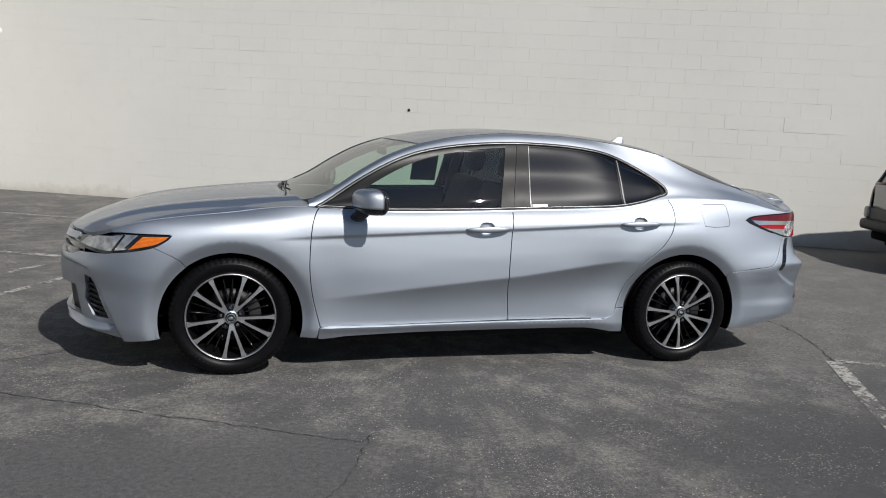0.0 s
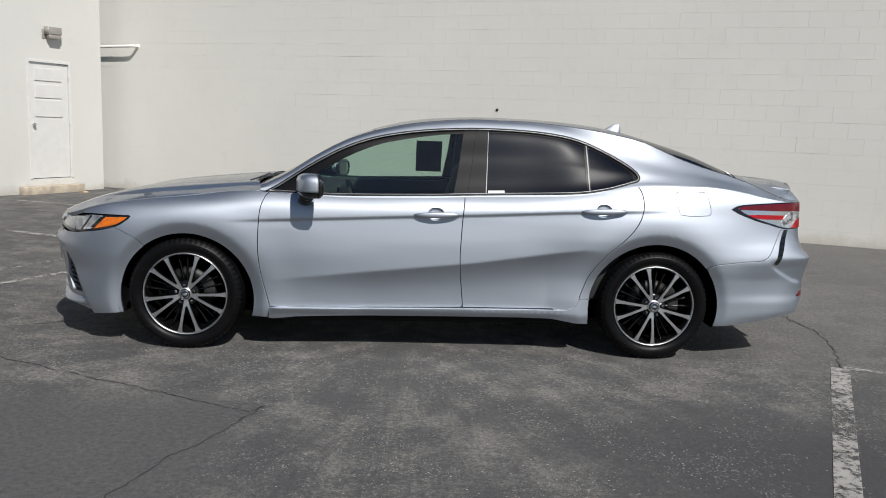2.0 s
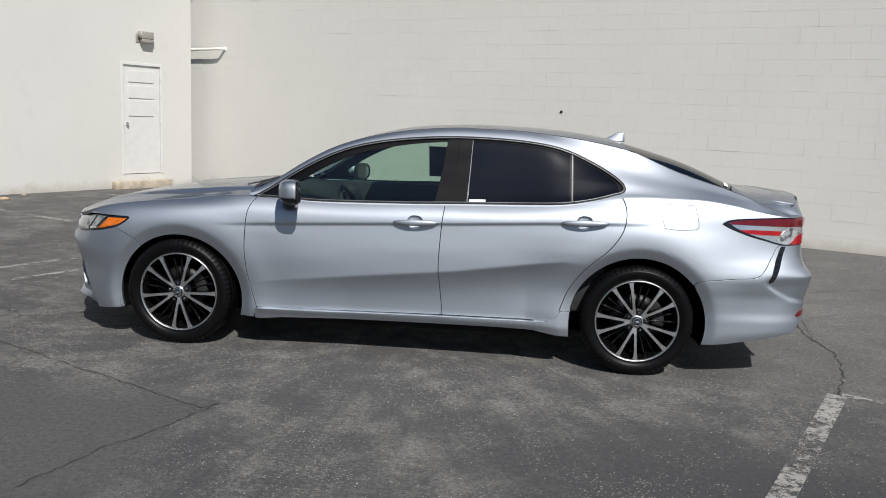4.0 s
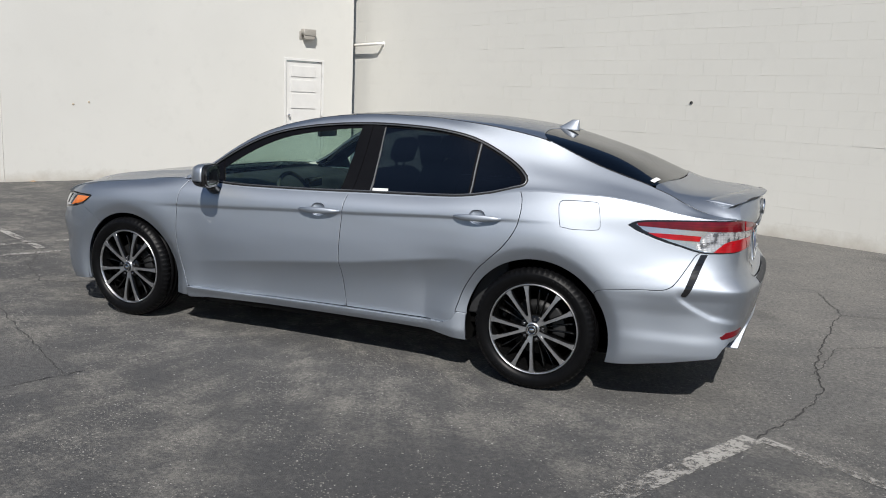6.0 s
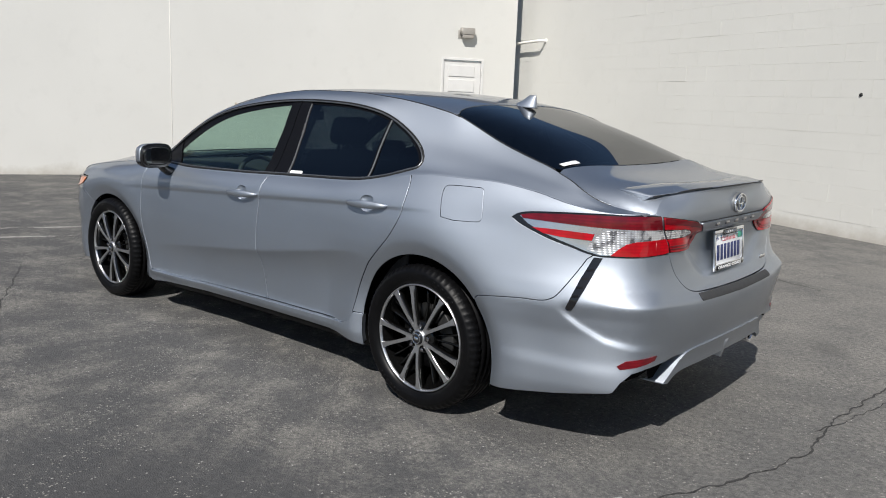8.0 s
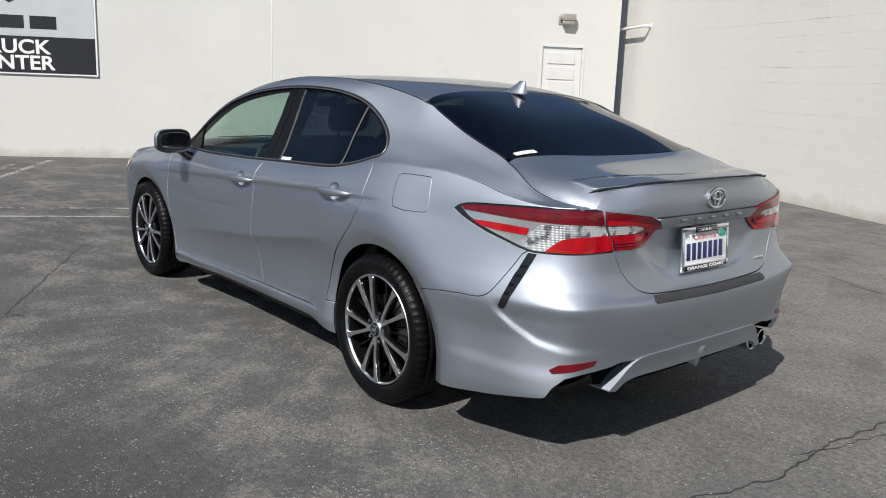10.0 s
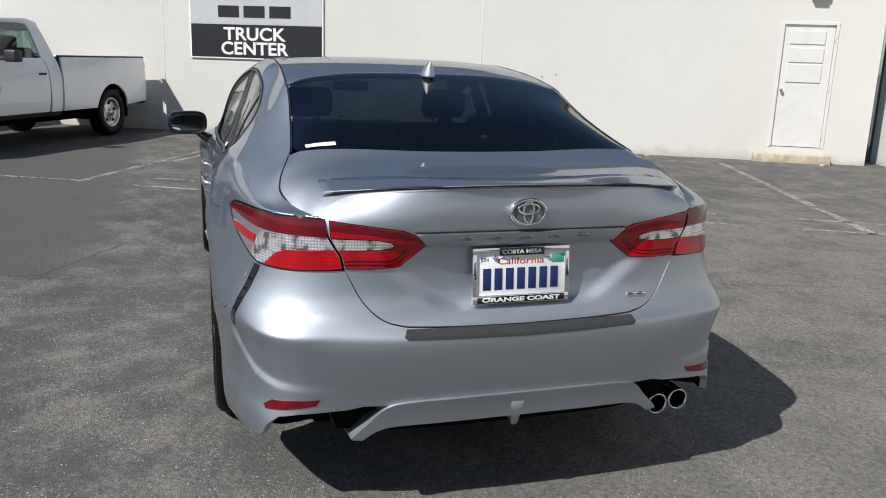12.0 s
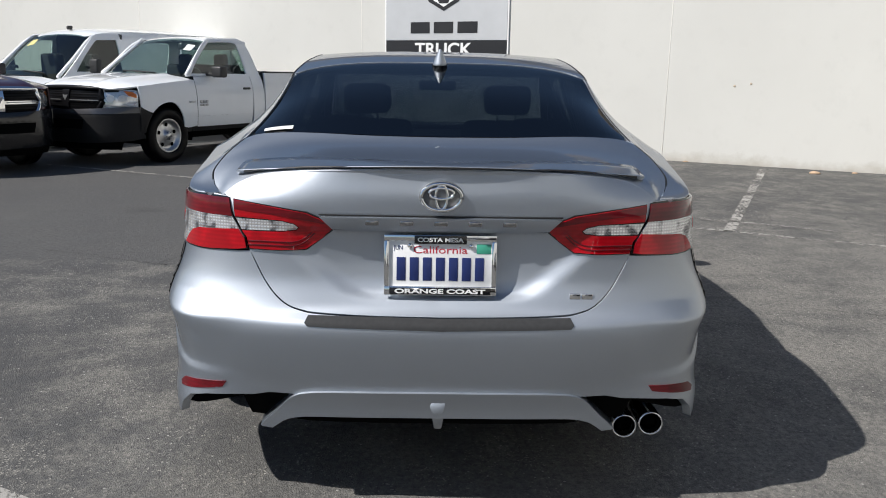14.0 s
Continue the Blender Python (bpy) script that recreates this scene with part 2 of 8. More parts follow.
def stucco(name, color, relief, joints=0.0):
    """Painted wall: broad uneven tone, faint runs, fine roller texture."""
    m, t, b = nodes_of(name)
    c = coords(t)
    geo = t.nodes.new("ShaderNodeNewGeometry")
    pos = geo.outputs["Position"]
    big = noise_tex(t, pos, 0.55, 3)
    mid = noise_tex(t, pos, 3.5, 5, 0.65)
    fine = noise_tex(t, pos, 90, 4, 0.6)
    a = mix(t, ramp(t, big, [(0.35, (0, 0, 0)), (0.7, (1, 1, 1))]), tuple(x * 0.955 for x in color), color)
    a = mix(t, ramp(t, mid, [(0.25, (0.5, 0.5, 0.5)), (0.45, (0, 0, 0))]), a, tuple(x * 0.90 for x in color))
    # dirt splashed up from the ground
    sep = t.nodes.new("ShaderNodeSeparateXYZ")
    t.links.new(pos, sep.inputs[0])
    low = t.nodes.new("ShaderNodeMath")
    low.operation = "MULTIPLY_ADD"
    t.links.new(mid, low.inputs[0])
    low.inputs[1].default_value = 0.35
    t.links.new(sep.outputs["Z"], low.inputs[2])
    a = mix(t, ramp(t, low.outputs[0], [(0.16, (0.75, 0.75, 0.75)), (0.34, (0, 0, 0))]), a, (0.40, 0.37, 0.32))
    t.links.new(a, b.inputs["Base Color"])
    b.inputs["Roughness"].default_value = 0.85
    b.inputs["Specular IOR Level"].default_value = 0.25
    add = t.nodes.new("ShaderNodeMath")
    add.operation = "MULTIPLY_ADD"
    t.links.new(mid, add.inputs[0])
    add.inputs[1].default_value = 2.0
    t.links.new(fine, add.inputs[2])
    bump(t, b, add.outputs[0], relief, 0.004)
    return m


BLOCK_PAINT = stucco("painted_block", (0.615, 0.606, 0.564), 0.35)
RENDER_PAINT = stucco("painted_render", (0.612, 0.606, 0.572), 0.25)


def asphalt_material():
    m, t, b = nodes_of("asphalt")
    geo = t.nodes.new("ShaderNodeNewGeometry")
    pos = geo.outputs["Position"]
    big = noise_tex(t, pos, 0.45, 5, 0.6)
    mid = noise_tex(t, pos, 1.7, 8, 0.72)
    fine = noise_tex(t, pos, 38, 8, 0.85)
    grit = put(t, "TexVoronoi", Scale=175.0)
    t.links.new(pos, grit.inputs["Vector"])
    a = ramp(t, big, [(0.30, (0.076, 0.076, 0.077)), (0.55, (0.094, 0.093, 0.091)), (0.75, (0.114, 0.112, 0.107))])

    def span(src, lo, hi):
        n_ = t.nodes.new("ShaderNodeMapRange")
        n_.interpolation_type = "SMOOTHSTEP"
        t.links.new(src, n_.inputs[0])
        n_.inputs["From Min"].default_value, n_.inputs["From Max"].default_value = lo, hi
        return n_.outputs[0]

    def times(p, q):
        n_ = t.nodes.new("ShaderNodeMath")
        n_.operation = "MULTIPLY"
        t.links.new(p, n_.inputs[0])
        if isinstance(q, float):
            n_.inputs[1].default_value = q
        else:
            t.links.new(q, n_.inputs[1])
        return n_.outputs[0]

    at = t.nodes.new("ShaderNodeSeparateXYZ")
    t.links.new(pos, at.inputs[0])
    # a patch laid later: smoother, with little grit on it
    patch = times(span(at.outputs["X"], -0.55, -1.15), span(at.outputs["Y"], -1.5, -2.0))
    bare = span(patch, 1.3, 0.0)
    grain = noise_tex(t, pos, 75, 5, 0.8)
    clump = noise_tex(t, pos, 6.5, 6, 0.7)

    def plus(p, q, k):
        n_ = t.nodes.new("ShaderNodeMath")
        n_.operation = "MULTIPLY_ADD"
        t.links.new(q, n_.inputs[0])
        n_.inputs[1].default_value = k
        t.links.new(p, n_.inputs[2])
        return n_.outputs[0]

    # dust lies in ragged clumps of fine grit
    lie = plus(plus(mid, clump, 0.55), grain, 0.75)
    dust = times(span(lie, 1.06, 1.36), bare)
    # the ground by the painted corner is darker and holds less dust
    dark_bay = times(span(at.outputs["X"], 0.2, 1.5), span(at.outputs["Y"], -1.45, -2.4))
    dust = times(dust, span(dark_bay, 1.25, 0.0))
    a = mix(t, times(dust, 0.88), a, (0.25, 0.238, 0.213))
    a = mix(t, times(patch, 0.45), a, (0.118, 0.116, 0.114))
    a = mix(t, times(dark_bay, 0.80), a, (0.060, 0.060, 0.061))
    # a paler tone behind the parked car stands in for gloss and bounced light
    paled = times(span(at.outputs["X"], 1.3, 2.5), span(at.outputs["Y"], -1.4, -0.5))
    a = mix(t, times(paled, 0.55), a, (0.188, 0.183, 0.172))
    # pale dust drifted over the open corner, raised to stand in for wall-bounced light
    bounce_drift = times(times(times(span(at.outputs["X"], -4.5, -1.0), span(at.outputs["X"], 4.4, 3.0)), times(span(at.outputs["Y"], 0.2, 1.5), span(at.outputs["Y"], 9.0, 4.0))), span(lie, 0.85, 1.30))
    a = mix(t, times(bounce_drift, 0.85), a, (0.235, 0.225, 0.205))
    a = mix(t, ramp(t, fine, [(0.38, (0.75, 0.75, 0.75)), (0.58, (0, 0, 0))]), a, (0.036, 0.036, 0.038))
    sep = t.nodes.new("ShaderNodeSeparateColor")
    t.links.new(grit.outputs["Color"], sep.inputs[0])
    # pale grit, lying thick in some places and missing in others
    far = noise_tex(t, pos, 2.6, 3, 0.6)
    th = t.nodes.new("ShaderNodeMath")
    th.operation = "MULTIPLY_ADD"
    t.links.new(far, th.inputs[0])
    th.inputs[1].default_value, th.inputs[2].default_value = 0.42, -1.19
    su = t.nodes.new("ShaderNodeMath")
    su.operation = "ADD"
    t.links.new(sep.outputs[0], su.inputs[0])
    t.links.new(th.outputs[0], su.inputs[1])
    sm = t.nodes.new("ShaderNodeMapRange")
    t.links.new(su.outputs[0], sm.inputs[0])
    sm.inputs["From Min"].default_value, sm.inputs["From Max"].default_value = 0.0, 0.012
    spk = times(sm.outputs[0], bare)
    a = mix(t, ramp(t, spk, [(0.0, (0, 0, 0)), (1.0, (0.64, 0.64, 0.64))]), a, (0.34, 0.325, 0.29))
    # scattered white flecks
    fleck = put(t, "TexVoronoi", Scale=62.0)
    t.links.new(pos, fleck.inputs["Vector"])
    fs = t.nodes.new("ShaderNodeSeparateColor")
    t.links.new(fleck.outputs["Color"], fs.inputs[0])
    speck = times(span(fs.outputs[1], 0.962, 0.966), span(fleck.outputs["Distance"], 0.30, 0.20))
    a = mix(t, times(times(speck, bare), 0.75), a, (0.46, 0.45, 0.42))
    # oil darkened spots
    oil = noise_tex(t, pos, 0.9, 2, 0.4)
    a = mix(t, ramp(t, oil, [(0.66, (0, 0, 0)), (0.75, (0.6, 0.6, 0.6))]), a, (0.050, 0.050, 0.050))
    t.links.new(a, b.inputs["Base Color"])
    t.links.new(ramp(t, mid, [(0.3, (0.72, 0.72, 0.72)), (0.7, (0.92, 0.92, 0.92))]), b.inputs["Roughness"])
    b.inputs["Specular IOR Level"].default_value = 0.35
    add = t.nodes.new("ShaderNodeMath")
    add.operation = "ADD"
    t.links.new(fine, add.inputs[0])
    t.links.new(grit.outputs["Distance"], add.inputs[1])
    bump(t, b, add.outputs[0], 0.55, 0.006)
    return m


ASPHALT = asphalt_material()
TAR = plain("tar_crack", (0.036, 0.035, 0.034), 0.8, 0, 0, 0.4, 12, 0.3)


def worn_paint():
    m, t, b = nodes_of("worn_line_paint")
    geo = t.nodes.new("ShaderNodeNewGeometry")
    pos = geo.outputs["Position"]
    n = noise_tex(t, pos, 17, 8, 0.8)
    n2 = noise_tex(t, pos, 2.2, 3, 0.6)
    t.links.new(ramp(t, n2, [(0.3, (0.23, 0.22, 0.205)), (0.7, (0.35, 0.34, 0.315))]), b.inputs["Base Color"])
    b.inputs["Roughness"].default_value = 0.85
    s = t.nodes.new("ShaderNodeMath")
    s.operation = "MULTIPLY_ADD"
    t.links.new(n2, s.inputs[0])
    s.inputs[1].default_value = 0.35
    t.links.new(n, s.inputs[2])
    t.links.new(ramp(t, s.outputs[0], [(0.60, (0, 0, 0)), (0.71, (1, 1, 1))]), b.inputs["Alpha"])
    bump(t, b, n, 0.5, 0.003)
    return m


LINE_PAINT = worn_paint()


# ---- mesh tools ----
def part(name, bm, material, parent=None, label="", smooth=True):
    """Links a bmesh as one mesh object, under a thing or a part if one is given."""
    me = bpy.data.meshes.new(name)
    bm.to_mesh(me)
    bm.free()
    me.materials.append(material)
    if smooth:
        me.shade_smooth()
    ob = new(name, me)
    ob.parent = parent
    if label:
        ob["label"] = label
    return ob


def thing(name, label, category, group="", at=None):
    ob = new(name)
    if at is not None:
        ob.matrix_world = at
    return tagged(ob, label, category, group)


def box(bm, x0, x1, y0, y1, z0, z1, bevel=0.0, segs=2, m=None):
    r = bmesh.ops.create_cube(bm, size=1.0)
    vs = r["verts"]
    for v in vs:
        v.co = Vector((x0 + (v.co.x + .5) * (x1 - x0), y0 + (v.co.y + .5) * (y1 - y0), z0 + (v.co.z + .5) * (z1 - z0)))
    if bevel:
        es = list({e for v in vs for e in v.link_edges})
        r2 = bmesh.ops.bevel(bm, geom=es, offset=bevel, segments=segs, affect="EDGES", profile=0.5)
        vs = list({v for f in r2["faces"] for v in f.verts})
        todo, seen = list(vs), set(vs)
        while todo:
            v = todo.pop()
            for e in v.link_edges:
                o = e.other_vert(v)
                if o not in seen:
                    seen.add(o)
                    todo.append(o)
        vs = list(seen)
    if m is not None:
        bmesh.ops.transform(bm, matrix=m, verts=vs)
    return vs


def boxed(x0, x1, y0, y1, z0, z1, bevel=0.0, segs=2, m=None):
    bm = bmesh.new()
    box(bm, x0, x1, y0, y1, z0, z1, bevel, segs, m)
    return bm


def lathe(bm, profile, n=48, m=None, sharp=False):
    """Turns a profile of (radius, height along -y) round the y axis."""
    rings = []
    for r, h in profile:
        ring = []
        for i in range(n):
            a = 2 * math.pi * i / n
            p = Vector((r * math.sin(a), h, r * math.cos(a)))
            ring.append(bm.verts.new(m @ p if m is not None else p))
        rings.append(ring)
    for a, b in zip(rings, rings[1:]):
        for i in range(n):
            j = (i + 1) % n
            bm.faces.new((a[i], a[j], b[j], b[i]))
    return rings


def prism(bm, pts, y0, y1, m=None, bevel=0.0):
    """A closed outline of (x, z) drawn out from y0 to y1."""
    a = [bm.verts.new((x, y0, z)) for x, z in pts]
    b = [bm.verts.new((x, y1, z)) for x, z in pts]
    n = len(pts)
    fs = [bm.faces.new(a), bm.faces.new(b[::-1])]
    for i in range(n):
        j = (i + 1) % n
        fs.append(bm.faces.new((a[j], a[i], b[i], b[j])))
    bmesh.ops.recalc_face_normals(bm, faces=fs)
    if bevel:
        es = list({e for f in fs[:2] for e in f.edges})
        bmesh.ops.bevel(bm, geom=es, offset=bevel, segments=2, affect="EDGES", profile=0.5)
    if m is not None:
        bmesh.ops.transform(bm, matrix=m, verts=bm.verts[:])
    return bm


def tube(pts, radius, n=8, closed=False):
    """A round bar along points; radius may be a pair (across, up)."""
    bm = bmesh.new()
    pts = [Vector(p) for p in pts]
    rings = []
    k = len(pts)
    up = Vector((0, 0, 1))
    for i, p in enumerate(pts):
        if closed:
            d = pts[(i + 1) % k] - pts[i - 1]
        else:
            d = pts[min(i + 1, k - 1)] - pts[max(i - 1, 0)]
        d.normalize()
        side = d.cross(up)
        if side.length < 1e-3:
            side = Vector((1, 0, 0))
        side.normalize()
        nn = side.cross(d)
        rings.append([bm.verts.new(p + radius * (math.cos(2 * math.pi * j / n) * side + math.sin(2 * math.pi * j / n) * nn)) for j in range(n)])
    for a, b in (zip(rings, rings[1:] + rings[:1]) if closed else zip(rings, rings[1:])):
        for i in range(n):
            j = (i + 1) % n
            bm.faces.new((a[i], a[j], b[j], b[i]))
    if not closed:
        bm.faces.new(rings[0][::-1])
        bm.faces.new(rings[-1])
    bmesh.ops.recalc_face_normals(bm, faces=bm.faces[:])
    return bm


def spl(pts, per=6):
    """A smooth line through points (centripetal-like Catmull-Rom)."""
    p = [np.array(q, float) for q in pts]
    if len(p) < 3:
        return [tuple(q) for q in p]
    p = [2 * p[0] - p[1]] + p + [2 * p[-1] - p[-2]]
    out = []
    for i in range(1, len(p) - 2):
        for j in range(per):
            t = j / per
            out.append(0.5 * (2 * p[i] + (p[i + 1] - p[i - 1]) * t + (2 * p[i - 1] - 5 * p[i] + 4 * p[i + 1] - p[i + 2]) * t * t + (3 * p[i] - p[i - 1] - 3 * p[i + 1] + p[i + 2]) * t ** 3))
    out.append(p[-2])
    return [tuple(q) for q in out]


def pchip(xs, ys, x):
    xs, ys, x = np.array(xs, float), np.array(ys, float), np.asarray(x, float)
    h, d = np.diff(xs), np.diff(ys) / np.diff(xs)
    m = np.zeros(len(xs))
    m[0], m[-1] = d[0], d[-1]
    for i in range(1, len(xs) - 1):
        if d[i - 1] * d[i] > 0:
            w1, w2 = 2 * h[i] + h[i - 1], h[i] + 2 * h[i - 1]
            m[i] = (w1 + w2) / (w1 / d[i - 1] + w2 / d[i])
    k = np.clip(np.searchsorted(xs, x) - 1, 0, len(xs) - 2)
    t = (x - xs[k]) / h[k]
    inside = (2 * t ** 3 - 3 * t ** 2 + 1) * ys[k] + (t ** 3 - 2 * t ** 2 + t) * h[k] * m[k] + (-2 * t ** 3 + 3 * t ** 2) * ys[k + 1] + (t ** 3 - t ** 2) * h[k] * m[k + 1]
    lo, hi = ys[0] + (x - xs[0]) * m[0], ys[-1] + (x - xs[-1]) * m[-1]
    return np.where(x < xs[0], lo, np.where(x > xs[-1], hi, inside))


def gauss(a, sigma, axis=0):
    """Smooths a sampled table along one axis, with its ends carried on straight."""
    if sigma <= 0:
        return a
    r = int(3 * sigma) + 1
    k = np.exp(-0.5 * (np.arange(-r, r + 1) / sigma) ** 2)
    k /= k.sum()
    a = np.moveaxis(a, axis, 0)
    lo = 2 * a[:1] - a[1:r + 1][::-1]
    hi = 2 * a[-1:] - a[-r - 1:-1][::-1]
    b = np.concatenate([lo, a, hi])
    out = sum(k[i] * b[i:i + len(a)] for i in range(len(k)))
    return np.moveaxis(out, 0, axis)


def curve(pts, sm=0.03, n=900):
    """A smooth function through (x, value) pairs; sm: metres of rounding."""
    xs = np.linspace(pts[0][0] - 0.3, pts[-1][0] + 0.3, n)
    ys = pchip([p[0] for p in pts], [p[1] for p in pts], xs)
    ys = gauss(ys, sm / (xs[1] - xs[0]))
    return lambda x: np.interp(x, xs, ys)


def inside(poly, x, y):
    c, n = False, len(poly)
    for i in range(n):
        x0, y0 = poly[i]
        x1, y1 = poly[i - 1]
        if (y0 > y) != (y1 > y) and x < (x1 - x0) * (y - y0) / (y1 - y0) + x0:
            c = not c
    return c


def inside_many(poly, X, Y):
    p = np.array(poly)
    q = np.roll(p, 1, axis=0)
    c = np.zeros(X.shape, bool)
    for (x0, y0), (x1, y1) in zip(p, q):
        if y0 != y1:
            c ^= ((y0 > Y) != (y1 > Y)) & (X < (x1 - x0) * (Y - y0) / (y1 - y0) + x0)
    return c


def resample(poly, step):
    out = []
    n = len(poly)
    for i in range(n):
        a, b = np.array(poly[i]), np.array(poly[(i + 1) % n])
        k = max(1, int(math.ceil(np.linalg.norm(b - a) / step)))
        out += [tuple(a + (b - a) * j / k) for j in range(k)]
    clean = []
    for p in out:
        if not clean or math.dist(p, clean[-1]) > 5e-4:
            clean.append(p)
    if math.dist(clean[0], clean[-1]) < 5e-4:
        clean.pop()
    return clean


def shrink(poly, g):
    """Draws an outline in by g."""
    n = len(poly)
    area = sum(poly[i - 1][0] * poly[i][1] - poly[i][0] * poly[i - 1][1] for i in range(n))
    sgn = 1 if area > 0 else -1
    out = []
    for i in range(n):
        a, b, c = (np.array(poly[(i + k) % n]) for k in (-1, 0, 1))
        d1, d2 = b - a, c - b
        l1, l2 = np.linalg.norm(d1) + 1e-12, np.linalg.norm(d2) + 1e-12
        n1, n2 = np.array((-d1[1], d1[0])) / l1, np.array((-d2[1], d2[0])) / l2
        m = n1 + n2
        m = m / (np.linalg.norm(m) + 1e-9)
        k = min(1.6, 1 / max(0.4, float(m @ n1)))
        out.append(tuple(b + sgn * g * k * m))
    return out


from mathutils import geometry


def sheet(outline, fn, step=0.035, gap=0.0, flange=0.0, holes=(), lift=0.0, mirror=False, cuts=(), lines=(), back=0.0):
    """A panel: an outline in the plane of fn's two parameters, filled with a fine net and laid on fn's surface,
    with its rim folded in. Returns a bmesh and its normals."""
    rim = resample(shrink(outline, gap) if gap else list(outline), step)
    hs = [resample(h, step) for h in holes]
    pts, edges = list(rim), [(i, (i + 1) % len(rim)) for i in range(len(rim))]
    loops = [range(0, len(rim))]
    for h in hs:
        o = len(pts)
        pts += h
        edges += [(o + i, o + (i + 1) % len(h)) for i in range(len(h))]
        loops.append(range(o, o + len(h)))
    b = np.array(pts)
    x0, y0 = b.min(axis=0)
    x1, y1 = b.max(axis=0)
    gx, gy = np.arange(x0 + step * .5, x1, step), np.arange(y0 + step * .25, y1, step)
    X, Y = np.meshgrid(gx, gy, indexing="ij")
    Y = Y + (np.arange(len(gx)) % 2)[:, None] * step * .5
    X, Y = X.ravel(), Y.ravel()
    ok = inside_many(rim, X, Y)
    for h in hs:
        ok &= ~inside_many(h, X, Y)
    X, Y = X[ok], Y[ok]
    lp = []
    for ln in lines:
        run = []
        for (ax, ay), (bx, by) in zip(ln, ln[1:]):
            k = max(1, int(math.hypot(bx - ax, by - ay) / step))
            run += [(ax + (bx - ax) * i / k, ay + (by - ay) * i / k) for i in range(k)]
        run.append(ln[-1])
        R = np.array(run)
        good = inside_many(rim, R[:, 0], R[:, 1])
        for h in hs:
            good &= ~inside_many(h, R[:, 0], R[:, 1])
        good &= np.array([np.min((b[:, 0] - x) ** 2 + (b[:, 1] - y) ** 2) > .003 ** 2 for x, y in run])
        prev = None
        for p, g in zip(run, good):
            if g:
                pts.append(p)
                lp.append(p)
                if prev is not None:
                    edges.append((prev, len(pts) - 1))
                prev = len(pts) - 1
            else:
                prev = None
    if len(X):
        near = np.full(len(X), 9.0)
        for px, py in lp:
            near = np.minimum(near, ((X - px) ** 2 + (Y - py) ** 2) * 2.5)
        for px, py in b:
            near = np.minimum(near, (X - px) ** 2 + (Y - py) ** 2)
        ok = near > (0.55 * step) ** 2
        pts += list(zip(X[ok].tolist(), Y[ok].tolist()))
    vs, _, faces, _, _, _ = geometry.delaunay_2d_cdt([Vector(p) for p in pts], edges, [], 0, 1e-7)
    tri = np.array([f for f in faces if len(f) == 3])
    uv = np.array([(v.x, v.y) for v in vs])
    mid = uv[tri].mean(axis=1)
    ok = inside_many(rim, mid[:, 0], mid[:, 1])
    for h in hs:
        ok &= ~inside_many(h, mid[:, 0], mid[:, 1])
    keep = tri[ok].tolist()
    uv = np.array([(v.x, v.y) for v in vs])
    P = fn(uv[:, 0], uv[:, 1])
    e = 0.006
    du = fn(uv[:, 0] + e, uv[:, 1]) - fn(uv[:, 0] - e, uv[:, 1])
    dv = fn(uv[:, 0], uv[:, 1] + e) - fn(uv[:, 0], uv[:, 1] - e)
    N = np.cross(du, dv)
    N /= np.linalg.norm(N, axis=1)[:, None] + 1e-12
    mid = P.mean(axis=0)
    if (N * (P - np.array((mid[0] * 0.6, 0, 0.45)))).sum() < 0:
        N = -N
    P = P + N * lift
    if mirror:
        P, N = P * (1, -1, 1), N * (1, -1, 1)
    bm = bmesh.new()
    bv = [bm.verts.new(p) for p in P]
    for f in keep:
        a, c, d = (np.array(P[i]) for i in f)
        turn = np.cross(c - a, d - a) @ N[f[0]]
        try:
            bm.faces.new([bv[i] for i in (f if turn > 0 else f[::-1])])
        except ValueError:
            pass
    normals = [tuple(n) for n in N]
    if back:
        bb = [bm.verts.new(p) for p in P - N * back]
        normals += [tuple(-n) for n in N]
        nv = len(bv)
        for f in keep:
            a, c, d = (np.array(P[i]) for i in f)
            turn = np.cross(c - a, d - a) @ N[f[0]]
            bm.faces.new([bb[i] for i in (f[::-1] if turn > 0 else f)])
    if flange or back:
        depth = back or flange
        key = {(round(v.x, 6), round(v.y, 6)): i for i, v in enumerate(vs)}
        for loop in loops:
            ids = [key.get((round(pts[i][0], 6), round(pts[i][1], 6))) for i in loop]
            if any(i is None for i in ids):
                tree = uv
                ids = [int(np.argmin((uv[:, 0] - pts[i][0]) ** 2 + (uv[:, 1] - pts[i][1]) ** 2)) for i in loop]
            n = len(ids)
            centre = P[ids].mean(axis=0)
            side = []
            for i in range(n):
                t3 = P[ids[(i + 1) % n]] - P[ids[i - 1]]
                o = np.cross(t3, N[ids[i]])
                o /= np.linalg.norm(o) + 1e-12
                side.append(o)
            if sum(float(s @ (P[i] - centre)) for s, i in zip(side, ids)) < 0:
                side = [-s for s in side]
            if loop is not loops[0]:
                side = [-s for s in side]
            hem = gap * .62 if loop is loops[0] else 0.0
            # a rounded hem where the panel has a gap round it, then the fold
            rings = [(0, 0, 1, 0), (.7 * hem, .3 * hem, .7, .7), (hem, hem, 0, 1)] if hem else [(0, 0, 0, 1)]
            rings.append((hem, depth, 0, 1))
            made = []
            for so, no, nn, ns in rings:
                made.append([bm.verts.new(P[i] + s * so - N[i] * no) for s, i in zip(side, ids)])
                normals += [tuple(N[i] * nn + s * ns) for s, i in zip(side, ids)]
